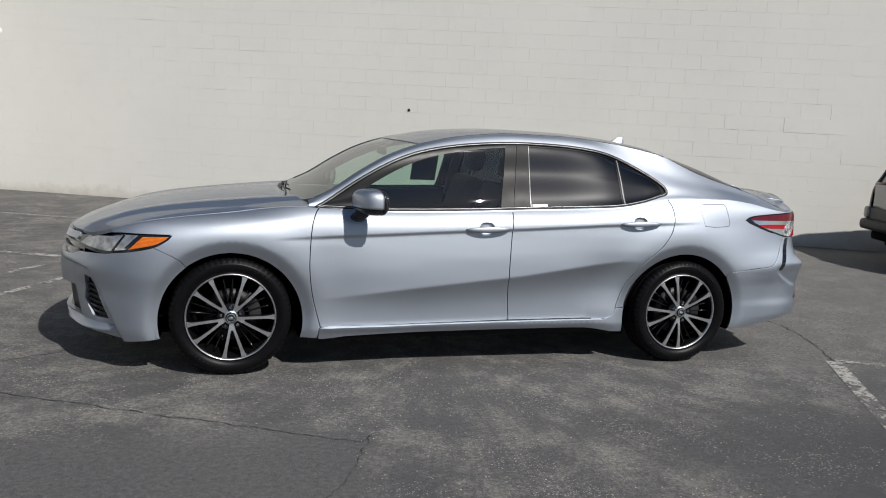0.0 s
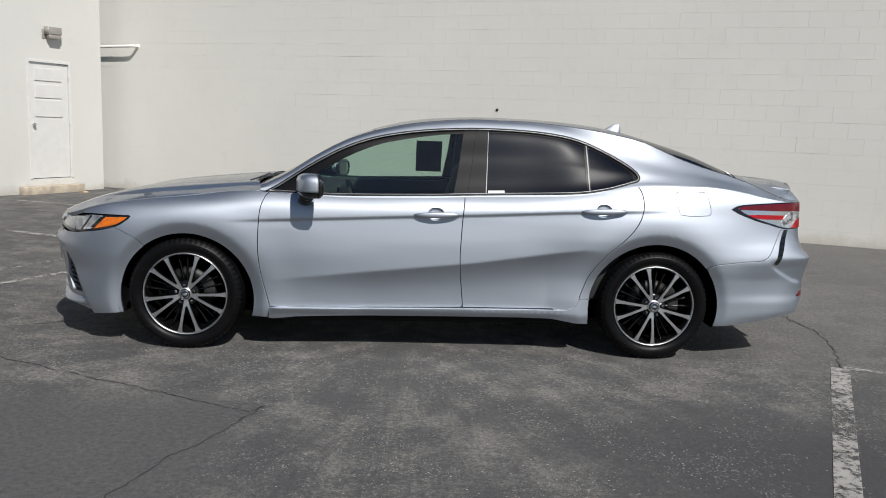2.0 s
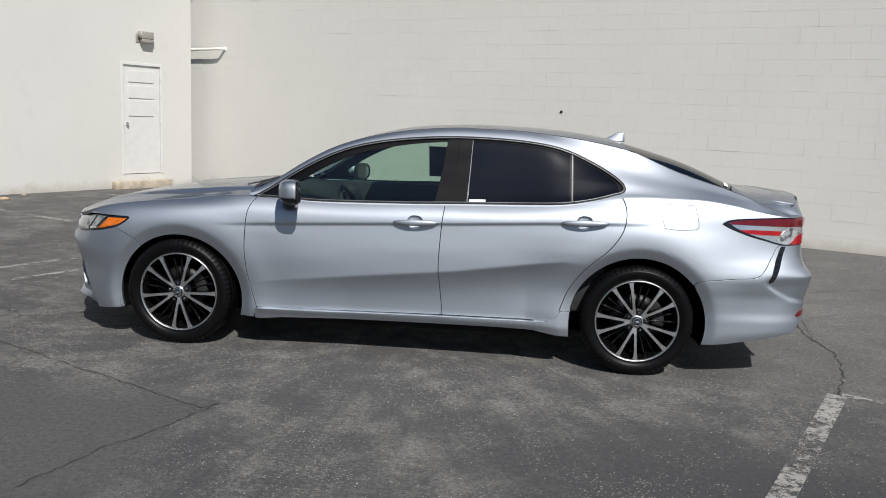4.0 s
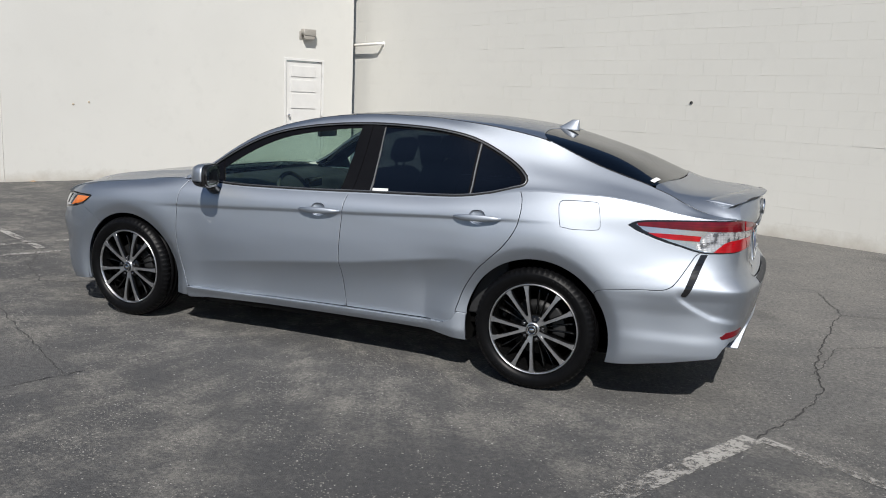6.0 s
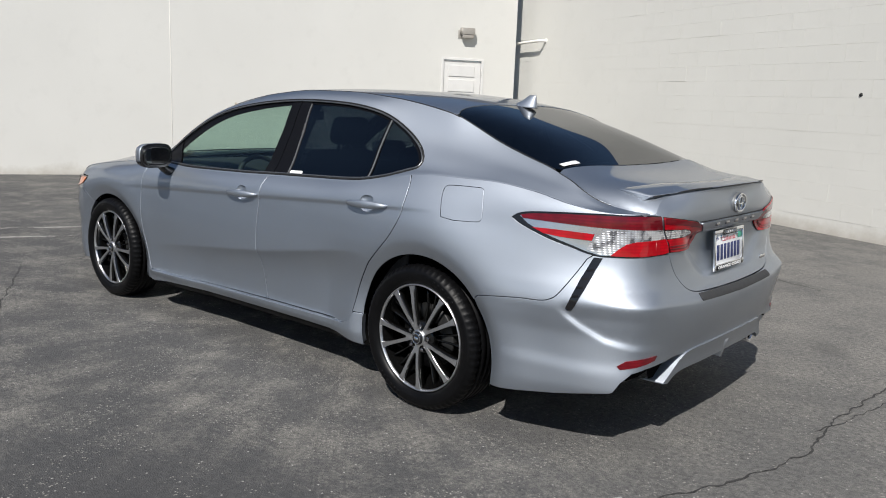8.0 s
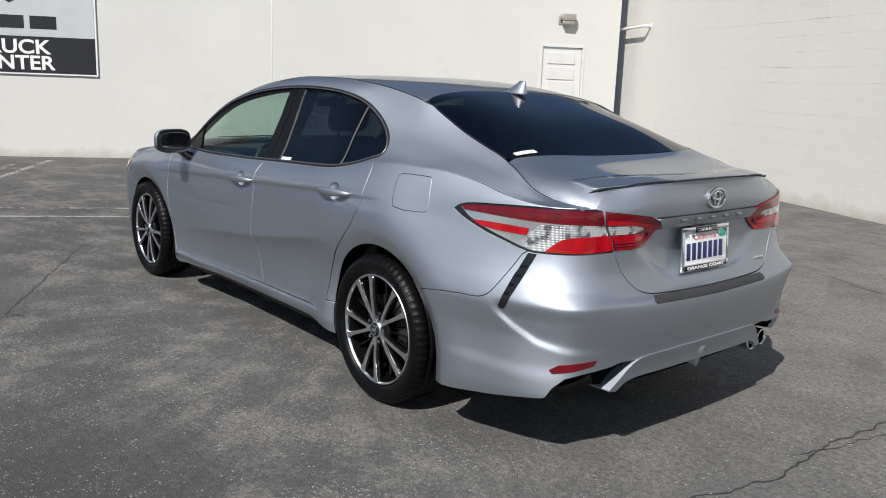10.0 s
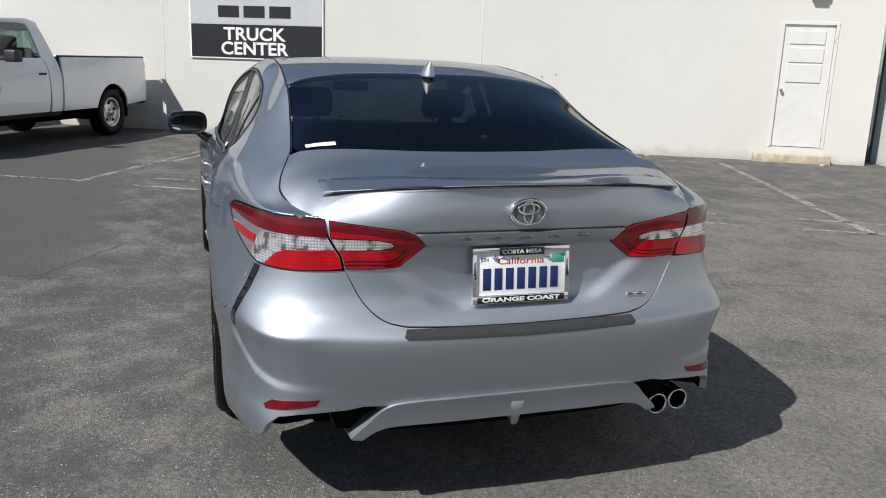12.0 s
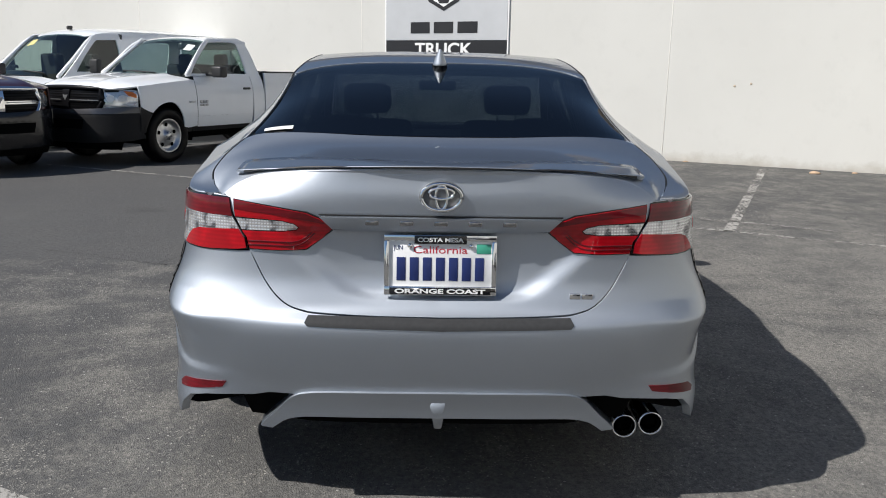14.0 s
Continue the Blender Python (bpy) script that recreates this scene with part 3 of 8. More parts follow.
            for top, low, ring in zip(made, made[1:], rings[1:]):
                for i in range(n):
                    j = (i + 1) % n
                    q = [top[i], top[j], low[j], low[i]]
                    a, c, d = (np.array(v.co) for v in q[:3])
                    if np.cross(c - a, d - a) @ (side[i] + N[ids[i]] * ring[2]) < 0:
                        q.reverse()
                    try:
                        bm.faces.new(q).material_index = 1 if gap >= .0034 and hem and ring is rings[-1] else 0
                    except ValueError:
                        pass
    return bm, normals


def panel(name, material, parent, outline, fn, label="", bend=None, **kw):
    bm, normals = sheet(outline, fn, **kw)
    if bend:
        bm.verts.ensure_lookup_table()
        normals = [bend(v.co, Vector(n)) for v, n in zip(bm.verts, normals)]
    ob = part(name, bm, material, parent, label)
    ob.data.materials.append(FLAT_BLACK if kw.get("gap") else material)
    ob.data.normals_split_custom_set_from_vertices(normals)
    return ob


def swept(rows, closed_ring=True):
    """A skin over rows of points; each row is a ring."""
    bm = bmesh.new()
    rr = [[bm.verts.new(p) for p in r] for r in rows]
    n = len(rr[0])
    for a, b in zip(rr, rr[1:]):
        for i in range(n if closed_ring else n - 1):
            j = (i + 1) % n
            bm.faces.new((a[i], a[j], b[j], b[i]))
    if closed_ring:
        bm.faces.new(rr[0][::-1])
        bm.faces.new(rr[-1])
    bmesh.ops.recalc_face_normals(bm, faces=bm.faces[:])
    return bm


def join_line(*runs):
    out = []
    for r in runs:
        out += [tuple(p) for p in r]
    return out


# ---- the lot: ground, two walls, marks ----
CORNER = Vector((-5.58, 9.30, 0))
A2, A1 = radians(242.0), radians(-24.0)
FOOT = Vector((-5.448, 9.593, 0))
ALONG2, OUT2 = Vector((math.cos(A2), math.sin(A2), 0)), Vector((-math.sin(A2), math.cos(A2), 0))
ALONG1, OUT1 = Vector((math.cos(A1), math.sin(A1), 0)), Vector((math.sin(A1), -math.cos(A1), 0))
# wall frames: x runs along the wall, y points into the wall, z is up
M2 = Matrix.Translation(CORNER) @ Matrix(((-ALONG2.x, -OUT2.x, 0, 0), (-ALONG2.y, -OUT2.y, 0, 0), (0, 0, 1, 0), (0, 0, 0, 1)))
M1 = Matrix.Translation(FOOT) @ Matrix(((ALONG1.x, -OUT1.x, 0, 0), (ALONG1.y, -OUT1.y, 0, 0), (0, 0, 1, 0), (0, 0, 0, 1)))


def ground_sheet():
    bm = bmesh.new()
    xs = [-900, -300, -100, -40, -20] + list(np.arange(-14, 15, 1.0)) + [20, 40, 100, 300, 900]
    grid = [[bm.verts.new((x, y, 0)) for y in xs] for x in xs]
    for i in range(len(xs) - 1):
        for j in range(len(xs) - 1):
            bm.faces.new((grid[i][j], grid[i + 1][j], grid[i + 1][j + 1], grid[i][j + 1]))
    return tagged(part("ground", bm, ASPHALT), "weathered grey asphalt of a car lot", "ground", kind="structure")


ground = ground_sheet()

# wall with the door: cut for the door opening
DX0, DX1, DZ0, DZ1 = -1.50, -0.65, 0.24, 2.20
bm = bmesh.new()
box(bm, -40, DX0, 0, 0.30, -0.3, 4.15)
box(bm, DX1, 0, 0, 0.30, -0.3, 4.15)
box(bm, DX0, DX1, 0, 0.30, DZ1, 4.15)
box(bm, DX0, DX1, 0, 0.30, -0.3, DZ0)
bmesh.ops.remove_doubles(bm, verts=bm.verts[:], dist=1e-4)
wall_west = part("wall_west", bm, RENDER_PAINT, None, smooth=False)
wall_west.matrix_world = M2
tagged(wall_west, "cream painted rendered building wall in sun", "wall", kind="structure")
part("wall_fascia", boxed(-40, 0.05, -0.22, 0.30, 4.15, 4.50, 0.02), BROWN_PIPE, wall_west, "dark brown roof edge", smooth=False)
# expansion joints let into the wall as thin raised beads
for i, a in enumerate((-6.26, -12.11, -18.0)):
    j = part("wall_joint", boxed(a - 0.006, a + 0.006, -0.004, 0.01, 0.0, 4.14, 0.002, 1), PIPE_PAINT, wall_west)

# wall of painted blocks
bm = boxed(-0.65, 32, 0.012, 0.35, -0.3, 4.7)
wall_north = part("wall_north", bm, BLOCK_PAINT, None, smooth=False)
wall_north.matrix_world = M1
tagged(wall_north, "cream painted concrete block wall in sun", "wall", kind="structure")
# a flat black box gives the narrow gap between the buildings its shade
gap_back = part("wall_gap", boxed(-1.6, -0.64, 0.4, 0.5, -0.2, 4.6), FLAT_BLACK, None, smooth=False)
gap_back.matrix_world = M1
tagged(gap_back, "flat black box standing in for shade in the narrow gap between two buildings", "wall", kind="structure")
downpipe = part("corner_post", boxed(-0.74, -0.653, 0.004, 0.13, 0.0, 4.6, 0.01), BROWN_PIPE, None)
downpipe.matrix_world = M1
tagged(downpipe, "brown rusty steel post in the wall corner", "post")

# door in the west wall
door_1 = thing("door_1", "closed white painted metal door with raised panels", "door", at=M2)
door_1["kind"] = "structure"
part("door_frame", (lambda b: (box(b, DX0, DX0 + 0.045, -0.012, 0.10, DZ0, DZ1, 0.004), box(b, DX1 - 0.045, DX1, -0.012, 0.10, DZ0, DZ1, 0.004), box(b, DX0 + 0.045, DX1 - 0.045, -0.012, 0.10, DZ1 - 0.045, DZ1, 0.004), b)[-1])(bmesh.new()), DOOR_PAINT, door_1, smooth=False)
leaf = part("door_leaf", boxed(DX0 + 0.05, DX1 - 0.05, 0.018, 0.06, DZ0 + 0.012, DZ1 - 0.055, 0.004), DOOR_PAINT, door_1, smooth=False)
for z0, z1 in ((1.86, 2.06), (1.58, 1.80), (1.27, 1.55)):
    part("door_panel", boxed(DX0 + 0.15, DX1 - 0.18, 0.004, 0.02, z0, z1, 0.005), DOOR_PAINT, leaf, smooth=False)
bm = bmesh.new()
lathe(bm, [(0.001, -0.062), (0.022, -0.06), (0.028, -0.045), (0.022, -0.025), (0.012, -0.018), (0.012, 0.0), (0.03, 0.0), (0.03, 0.012)], 20, Matrix.Translation((DX0 + 0.10, 0.02, 1.14)))
part("door_knob", bm, CHROME, leaf, "dull metal knob")
for z in (0.42, 1.18, 1.95):
    part("hinge", boxed(DX1 - 0.052, DX1 - 0.034, -0.022, 0.01, z - 0.05, z + 0.05, 0.004), DOOR_PAINT, door_1)
step = part("door_step", boxed(-1.72, -0.55, -0.16, -0.002, -0.05, 0.13, 0.012), CONCRETE)
step.matrix_world = M2
tagged(step, "worn tan concrete step under the door", "step")

# lamp over the door
wall_lamp = thing("wall_lamp", "small bronze floodlight fixed over the door", "lamp", at=M2)
bm = bmesh.new()
prism(bm, [(-0.13, 2.60), (-0.13, 2.72), (0.13, 2.72), (0.13, 2.60)], -0.13, -0.01, bevel=0.012)
part("housing", bm, LAMP_BODY, wall_lamp).matrix_local = pose(-1.03, 0, 0.02)
bm = bmesh.new()
prism(bm, [(-0.10, 2.53), (-0.115, 2.60), (0.115, 2.60), (0.10, 2.53)], -0.12, -0.03, bevel=0.01)
part("lens", bm, LAMP_LENS, wall_lamp).matrix_local = pose(-1.03, 0, 0.02)
part("back_plate", boxed(-0.07, 0.07, -0.012, 0.0, 2.55, 2.70, 0.003), LAMP_BODY, wall_lamp).matrix_local = pose(-1.12, 0, 0)

# pipe on the block wall
wall_pipe = thing("wall_pipe", "cream painted pipe stub with an elbow on the block wall", "pipe", at=M1)
part("pipe", tube(spl([(-0.60, -0.14, 2.535), (0.0, -0.14, 2.55), (0.45, -0.14, 2.56), (0.53, -0.12, 2.565), (0.552, -0.05, 2.566), (0.552, 0.02, 2.566)], 5), 0.026, 12), PIPE_PAINT, wall_pipe)
bm = bmesh.new()
lathe(bm, [(0.0, -0.012), (0.05, -0.012), (0.055, -0.006), (0.055, 0.012)], 20, Matrix.Translation((0.552, 0.008, 2.566)))
part("flange", bm, PIPE_PAINT, wall_pipe)
hole_plug = part("wall_plug", (lambda b: (lathe(b, [(0.0, -0.012), (0.018, -0.012), (0.024, 0.0), (0.024, 0.014)], 14, Matrix.Translation((7.33, 0.0, 1.64))), b)[-1])(bmesh.new()), SEAL)
hole_plug.matrix_world = M1
tagged(hole_plug, "small dark plug in the block wall", "plug")
for a, z in ((-4.62, 1.22), (-4.38, 1.26)):
    s = part("wall_scar", (lambda b: (lathe(b, [(0.0, -0.006), (0.014, -0.006), (0.02, 0.0), (0.02, 0.005)], 10, Matrix.Translation((a - 0.6, 0.0, z))), b)[-1])(bmesh.new()), CONCRETE)
    s.matrix_world = M2
    tagged(s, "small filled bolt hole in the painted wall", "bolt hole", "bolt holes in the wall")

# sign
sign = thing("sign", "flat grey and black wall sign for a truck centre", "sign", at=M2)
SX0, SX1, SZ0, SZ1, SMID = -11.54, -9.08, 1.36, 3.18, 1.93
part("sign_frame", boxed(SX0 - 0.03, SX1 + 0.03, -0.03, 0.0, SZ0 - 0.03, SZ1 + 0.03, 0.006), SIGN_WHITE, sign, "white sign edge", smooth=False)
part("upper_panel", boxed(SX0, SX1, -0.036, -0.028, SMID, SZ1), SIGN_GREY, sign, "pale grey panel", smooth=False)
part("lower_panel", boxed(SX0, SX1, -0.036, -0.028, SZ0, SMID - 0.004), SIGN_BLACK, sign, "black panel", smooth=False)


def writing(text, size, material, parent, m, width=None, bold=0.0, depth=0.002, name="writing"):
    cu = bpy.data.curves.new(name, "FONT")
    cu.body, cu.size, cu.extrude, cu.align_x, cu.offset = text, size, depth, "CENTER", bold
    ob = new(name, cu)
    deps = bpy.context.evaluated_depsgraph_get()
    me = bpy.data.meshes.new_from_object(ob.evaluated_get(deps))
    bpy.data.objects.remove(ob)
    xs = [v.co.x for v in me.vertices]
    k = width / (max(xs) - min(xs)) if width else 1.0
    mid = (max(xs) + min(xs)) / 2
    for v in me.vertices:
        v.co.x = (v.co.x - mid) * k
    me.materials.clear()
    me.materials.append(material)
    o = new(name, me)
    o.parent = parent
    o.matrix_local = m
    return o


SC = -10.33
writing("TRUCK", 0.305, SIGN_WHITE, sign, pose(SC, -0.038, 1.665, 90), 1.17, 0.007)
writing("CENTER", 0.305, SIGN_WHITE, sign, pose(SC, -0.038, 1.415, 90), 1.27, 0.007)


def letter_bars(parent, x0, z0, w, h, material, y=-0.0385, k=3):
    """A brand word as plain blocks of its size."""
    cw = w / (k + (k - 1) * 0.22)
    for i in range(k):
        a = x0 + i * cw * 1.22
        part("brand_bar", boxed(a, a + cw, y - 0.002, y + 0.003, z0, z0 + h, 0.0), material, parent, smooth=False)


letter_bars(sign, SC - 0.68, 2.05, 1.36, 0.20, SIGN_BLACK)
bm = bmesh.new()
prism(bm, [(-0.40, 3.06), (-0.42, 2.76), (-0.30, 2.60), (0.0, 2.44), (0.30, 2.60), (0.42, 2.76), (0.40, 3.06)], -0.042, -0.035)
part("shield", bm, SIGN_BLACK, sign, smooth=False).matrix_local = pose(SC, 0, 0)
bm = bmesh.new()
prism(bm, [(-0.34, 3.00), (-0.36, 2.79), (-0.25, 2.65), (0.0, 2.51), (0.25, 2.65), (0.36, 2.79), (0.34, 3.00)], -0.0445, -0.0415)
part("shield_face", bm, SIGN_WHITE, sign, smooth=False).matrix_local = pose(SC, 0, 0)
bm = bmesh.new()
prism(bm, [(-0.25, 2.98), (-0.16, 2.72), (-0.09, 2.57), (0.09, 2.57), (0.16, 2.72), (0.25, 2.98)], -0.047, -0.044)
part("shield_mark", bm, SIGN_BLACK, sign, smooth=False).matrix_local = pose(SC, 0, 0)

# worn lines
GRID_U = Vector((math.cos(radians(-28)), math.sin(radians(-28)), 0))
GRID_V = Vector((math.cos(radians(62)), math.sin(radians(62)), 0))


def strip(name, pts, width, z, material, label, cat, jitter=0.0, seed=1, step=0.05):
    rnd = random.Random(seed)
    P = [Vector((x, y, 0)) for x, y in pts]
    line = []
    for a, b in zip(P, P[1:]):
        n = max(1, int((b - a).length / step))
        for i in range(n):
            line.append(a.lerp(b, i / n))
    line.append(P[-1])
    bm = bmesh.new()
    rows = []
    off = 0.0
    for i, p in enumerate(line):
        d = (line[min(i + 1, len(line) - 1)] - line[max(i - 1, 0)]).normalized()
        s = Vector((-d.y, d.x, 0))
        off = off * 0.72 + rnd.uniform(-1, 1) * jitter
        w = width * (1 if jitter == 0 else rnd.uniform(0.35, 1.5)) / 2
        if jitter and (i == 0 or i == len(line) - 1):
            w *= 0.2
        q = p + s * off
        rows.append((bm.verts.new((q.x + s.x * w, q.y + s.y * w, z)), bm.verts.new((q.x - s.x * w, q.y - s.y * w, z))))
    for a, b in zip(rows, rows[1:]):
        bm.faces.new((a[0], a[1], b[1], b[0]))
    bmesh.ops.recalc_face_normals(bm, faces=bm.faces[:])
    for f in bm.faces:
        if f.normal.z < 0:
            f.normal_flip()
    return tagged(part(name, bm, material, None, smooth=False), label, cat, kind="structure")


def on_grid(a, u, v):
    return (a[0] + GRID_U.x * u + GRID_V.x * v, a[1] + GRID_U.y * u + GRID_V.y * v)


Q = (2.56, -1.01)
strip("parking_line", [Q, on_grid(Q, 0, -4.6)], 0.105, 0.004, LINE_PAINT, "worn white parking line on asphalt", "line")
strip("parking_line", [on_grid(Q, 0.02, 0.03), on_grid(Q, 5.0, 0.03)], 0.06, 0.004, LINE_PAINT, "worn white parking line on asphalt", "line")
strip("parking_line", [on_grid(Q, 0.6, -0.30), on_grid(Q, 3.4, -0.30)], 0.05, 0.004, LINE_PAINT, "worn white parking line on asphalt", "line")
strip("parking_line", [(-6.6, -1.22), (-9.65, 0.46)], 0.10, 0.004, LINE_PAINT, "worn white parking line on asphalt", "line")
for a, b in (((-5.09, -1.41), (-1.15, 6.05)), ((-4.62, -1.66), (-0.72, 5.7)), ):
    strip("parking_line", [a, b], 0.07, 0.004, LINE_PAINT, "long worn white line on asphalt", "line")
strip("parking_line", [(-2.32, 2.64), (-7.33, 4.98)], 0.10, 0.004, LINE_PAINT, "worn white parking line on asphalt", "line")
strip("parking_line", [(-1.05, 5.0), (-6.05, 6.95)], 0.10, 0.004, LINE_PAINT, "worn white parking line on asphalt", "line")
strip("parking_line", [(-4.92, -2.18), (-9.2, -0.2)], 0.10, 0.004, LINE_PAINT, "worn white parking line on asphalt", "line")
strip("parking_line", [(-5.0, -2.2), (-6.6, -5.4)], 0.07, 0.004, LINE_PAINT, "long worn white line on asphalt", "line")

strip("parking_line", [(-3.74, 0.39), (-5.7, 1.2)], 0.08, 0.004, LINE_PAINT, "worn white parking line on asphalt", "line")

# cracks
CRACKS = [
    ([(-2.9, -0.9), (-2.54, -1.08), (-2.08, -1.32), (-1.65, -1.53), (-1.23, -1.74), (-0.84, -1.95), (-0.77, -1.85)], 0.009),
    ([(-0.77, -1.85), (-0.93, -2.21), (-1.06, -2.46), (-1.2, -2.9)], 0.008),
    ([(2.58, -1.0), (2.76, -0.56), (2.88, -0.12), (2.85, 0.38), (2.94, 1.15), (3.06, 1.93), (2.94, 2.73)], 0.012),
    ([(3.06, 1.93), (3.39, 2.02), (3.89, 2.32), (4.6, 2.5)], 0.010),
    ([(0.48, 3.63), (1.03, 3.56), (1.3, 3.6), (2.0, 3.3)], 0.012),
    ([(0.10, 2.25), (0.48, 3.63), (0.3, 4.3)], 0.008),
    ([(-3.74, 0.42), (-3.2, -0.2), (-2.67, -0.52), (-2.4, -0.37), (-2.26, -0.07), (-1.8, 0.3)], 0.012),
    ([(-3.4, 2.0), (-2.6, 2.9), (-2.3, 3.9)], 0.010),
    ([(-4.2, 4.2), (-3.6, 4.5), (-3.3, 5.2), (-2.6, 5.4)], 0.012),
    ([(2.82, 0.15), (3.0, 0.9), (3.5, 1.3)], 0.007),
]
for i, (pts, w) in enumerate(CRACKS):
    strip("crack", pts, w * 0.62, 0.0035, TAR, "dark jagged crack in the asphalt", "crack", jitter=0.011, seed=i + 3, step=0.028)

for x, y, s in ((-6.9, 5.55, 0.07), (-8.6, 3.6, 0.10), (-7.0, 6.2, 0.04), (-8.3, 4.1, 0.05), (-5.6, 8.5, 0.05)):
    bm = bmesh.new()
    bmesh.ops.create_icosphere(bm, subdivisions=2, radius=s)
    for v in bm.verts:
        v.co *= 1 + 0.45 * noise.noise(v.co * 9 + Vector((x, y, 0)))
        v.co.z = max(-0.3 * s, v.co.z) * 0.42 + s * 0.1
    o = part("debris", bm, DEBRIS)
    o.matrix_world = pose(x, y, 0, 0, 0, x * 70)
    tagged(o, "crumpled tan leaf litter lying on the asphalt", "litter", "litter by the wall")


# ---- the silver sedan: surfaces ----
PLAN = [(-2.40, 0), (-2.388, .25), (-2.335, .46), (-2.245, .63), (-2.12, .765), (-1.98, .845), (-1.8, .888), (-1.6, .904), (-1.4, .911), (-1.1, .907), (-.6, .902), (0, .902), (.6, .906),
        (1.1, .914), (1.4, .918), (1.7, .915), (1.95, .902), (2.13, .876), (2.28, .836), (2.385, .765), (2.45, .66), (2.487, .5), (2.508, .28), (2.513, 0)]


def plan_curve():
    p = np.array(spl(PLAN, 24))
    s = np.concatenate([[0], np.cumsum(np.linalg.norm(np.diff(p, axis=0), axis=1))])
    grid = np.linspace(0, s[-1], 1400)
    x, y = np.interp(grid, s, p[:, 0]), np.interp(grid, s, p[:, 1])
    # smooth with the mirror image beyond both ends
    pad = 120
    xx = np.concatenate([x[1:pad + 1][::-1], x, x[-pad - 1:-1][::-1]])
    yy = np.concatenate([-y[1:pad + 1][::-1], y, -y[-pad - 1:-1][::-1]])
    xx, yy = gauss(xx, 9)[pad:-pad], gauss(yy, 9)[pad:-pad]
    return grid, xx, yy


PS, PX, PY = plan_curve()
S_REAR = float(PS[-1])
PTX, PTY = np.gradient(PX, PS), np.gradient(PY, PS)


def sx(x):
    """The plan parameter at a place x along the flank."""
    k = np.argmax(PX > 2.44)
    return float(np.interp(x, PX[:k], PS[:k]))


def sy(y):
    """The plan parameter at a distance y from the middle of the tail."""
    k = np.argmax((PX > 2.0) & (PY < 0.86))
    return float(np.interp(-y, -PY[k:], PS[k:]))


def sfy(y):
    """The same at the nose."""
    k = np.argmax(PY > 0.80)
    return float(np.interp(y, PY[:k], PS[:k]))


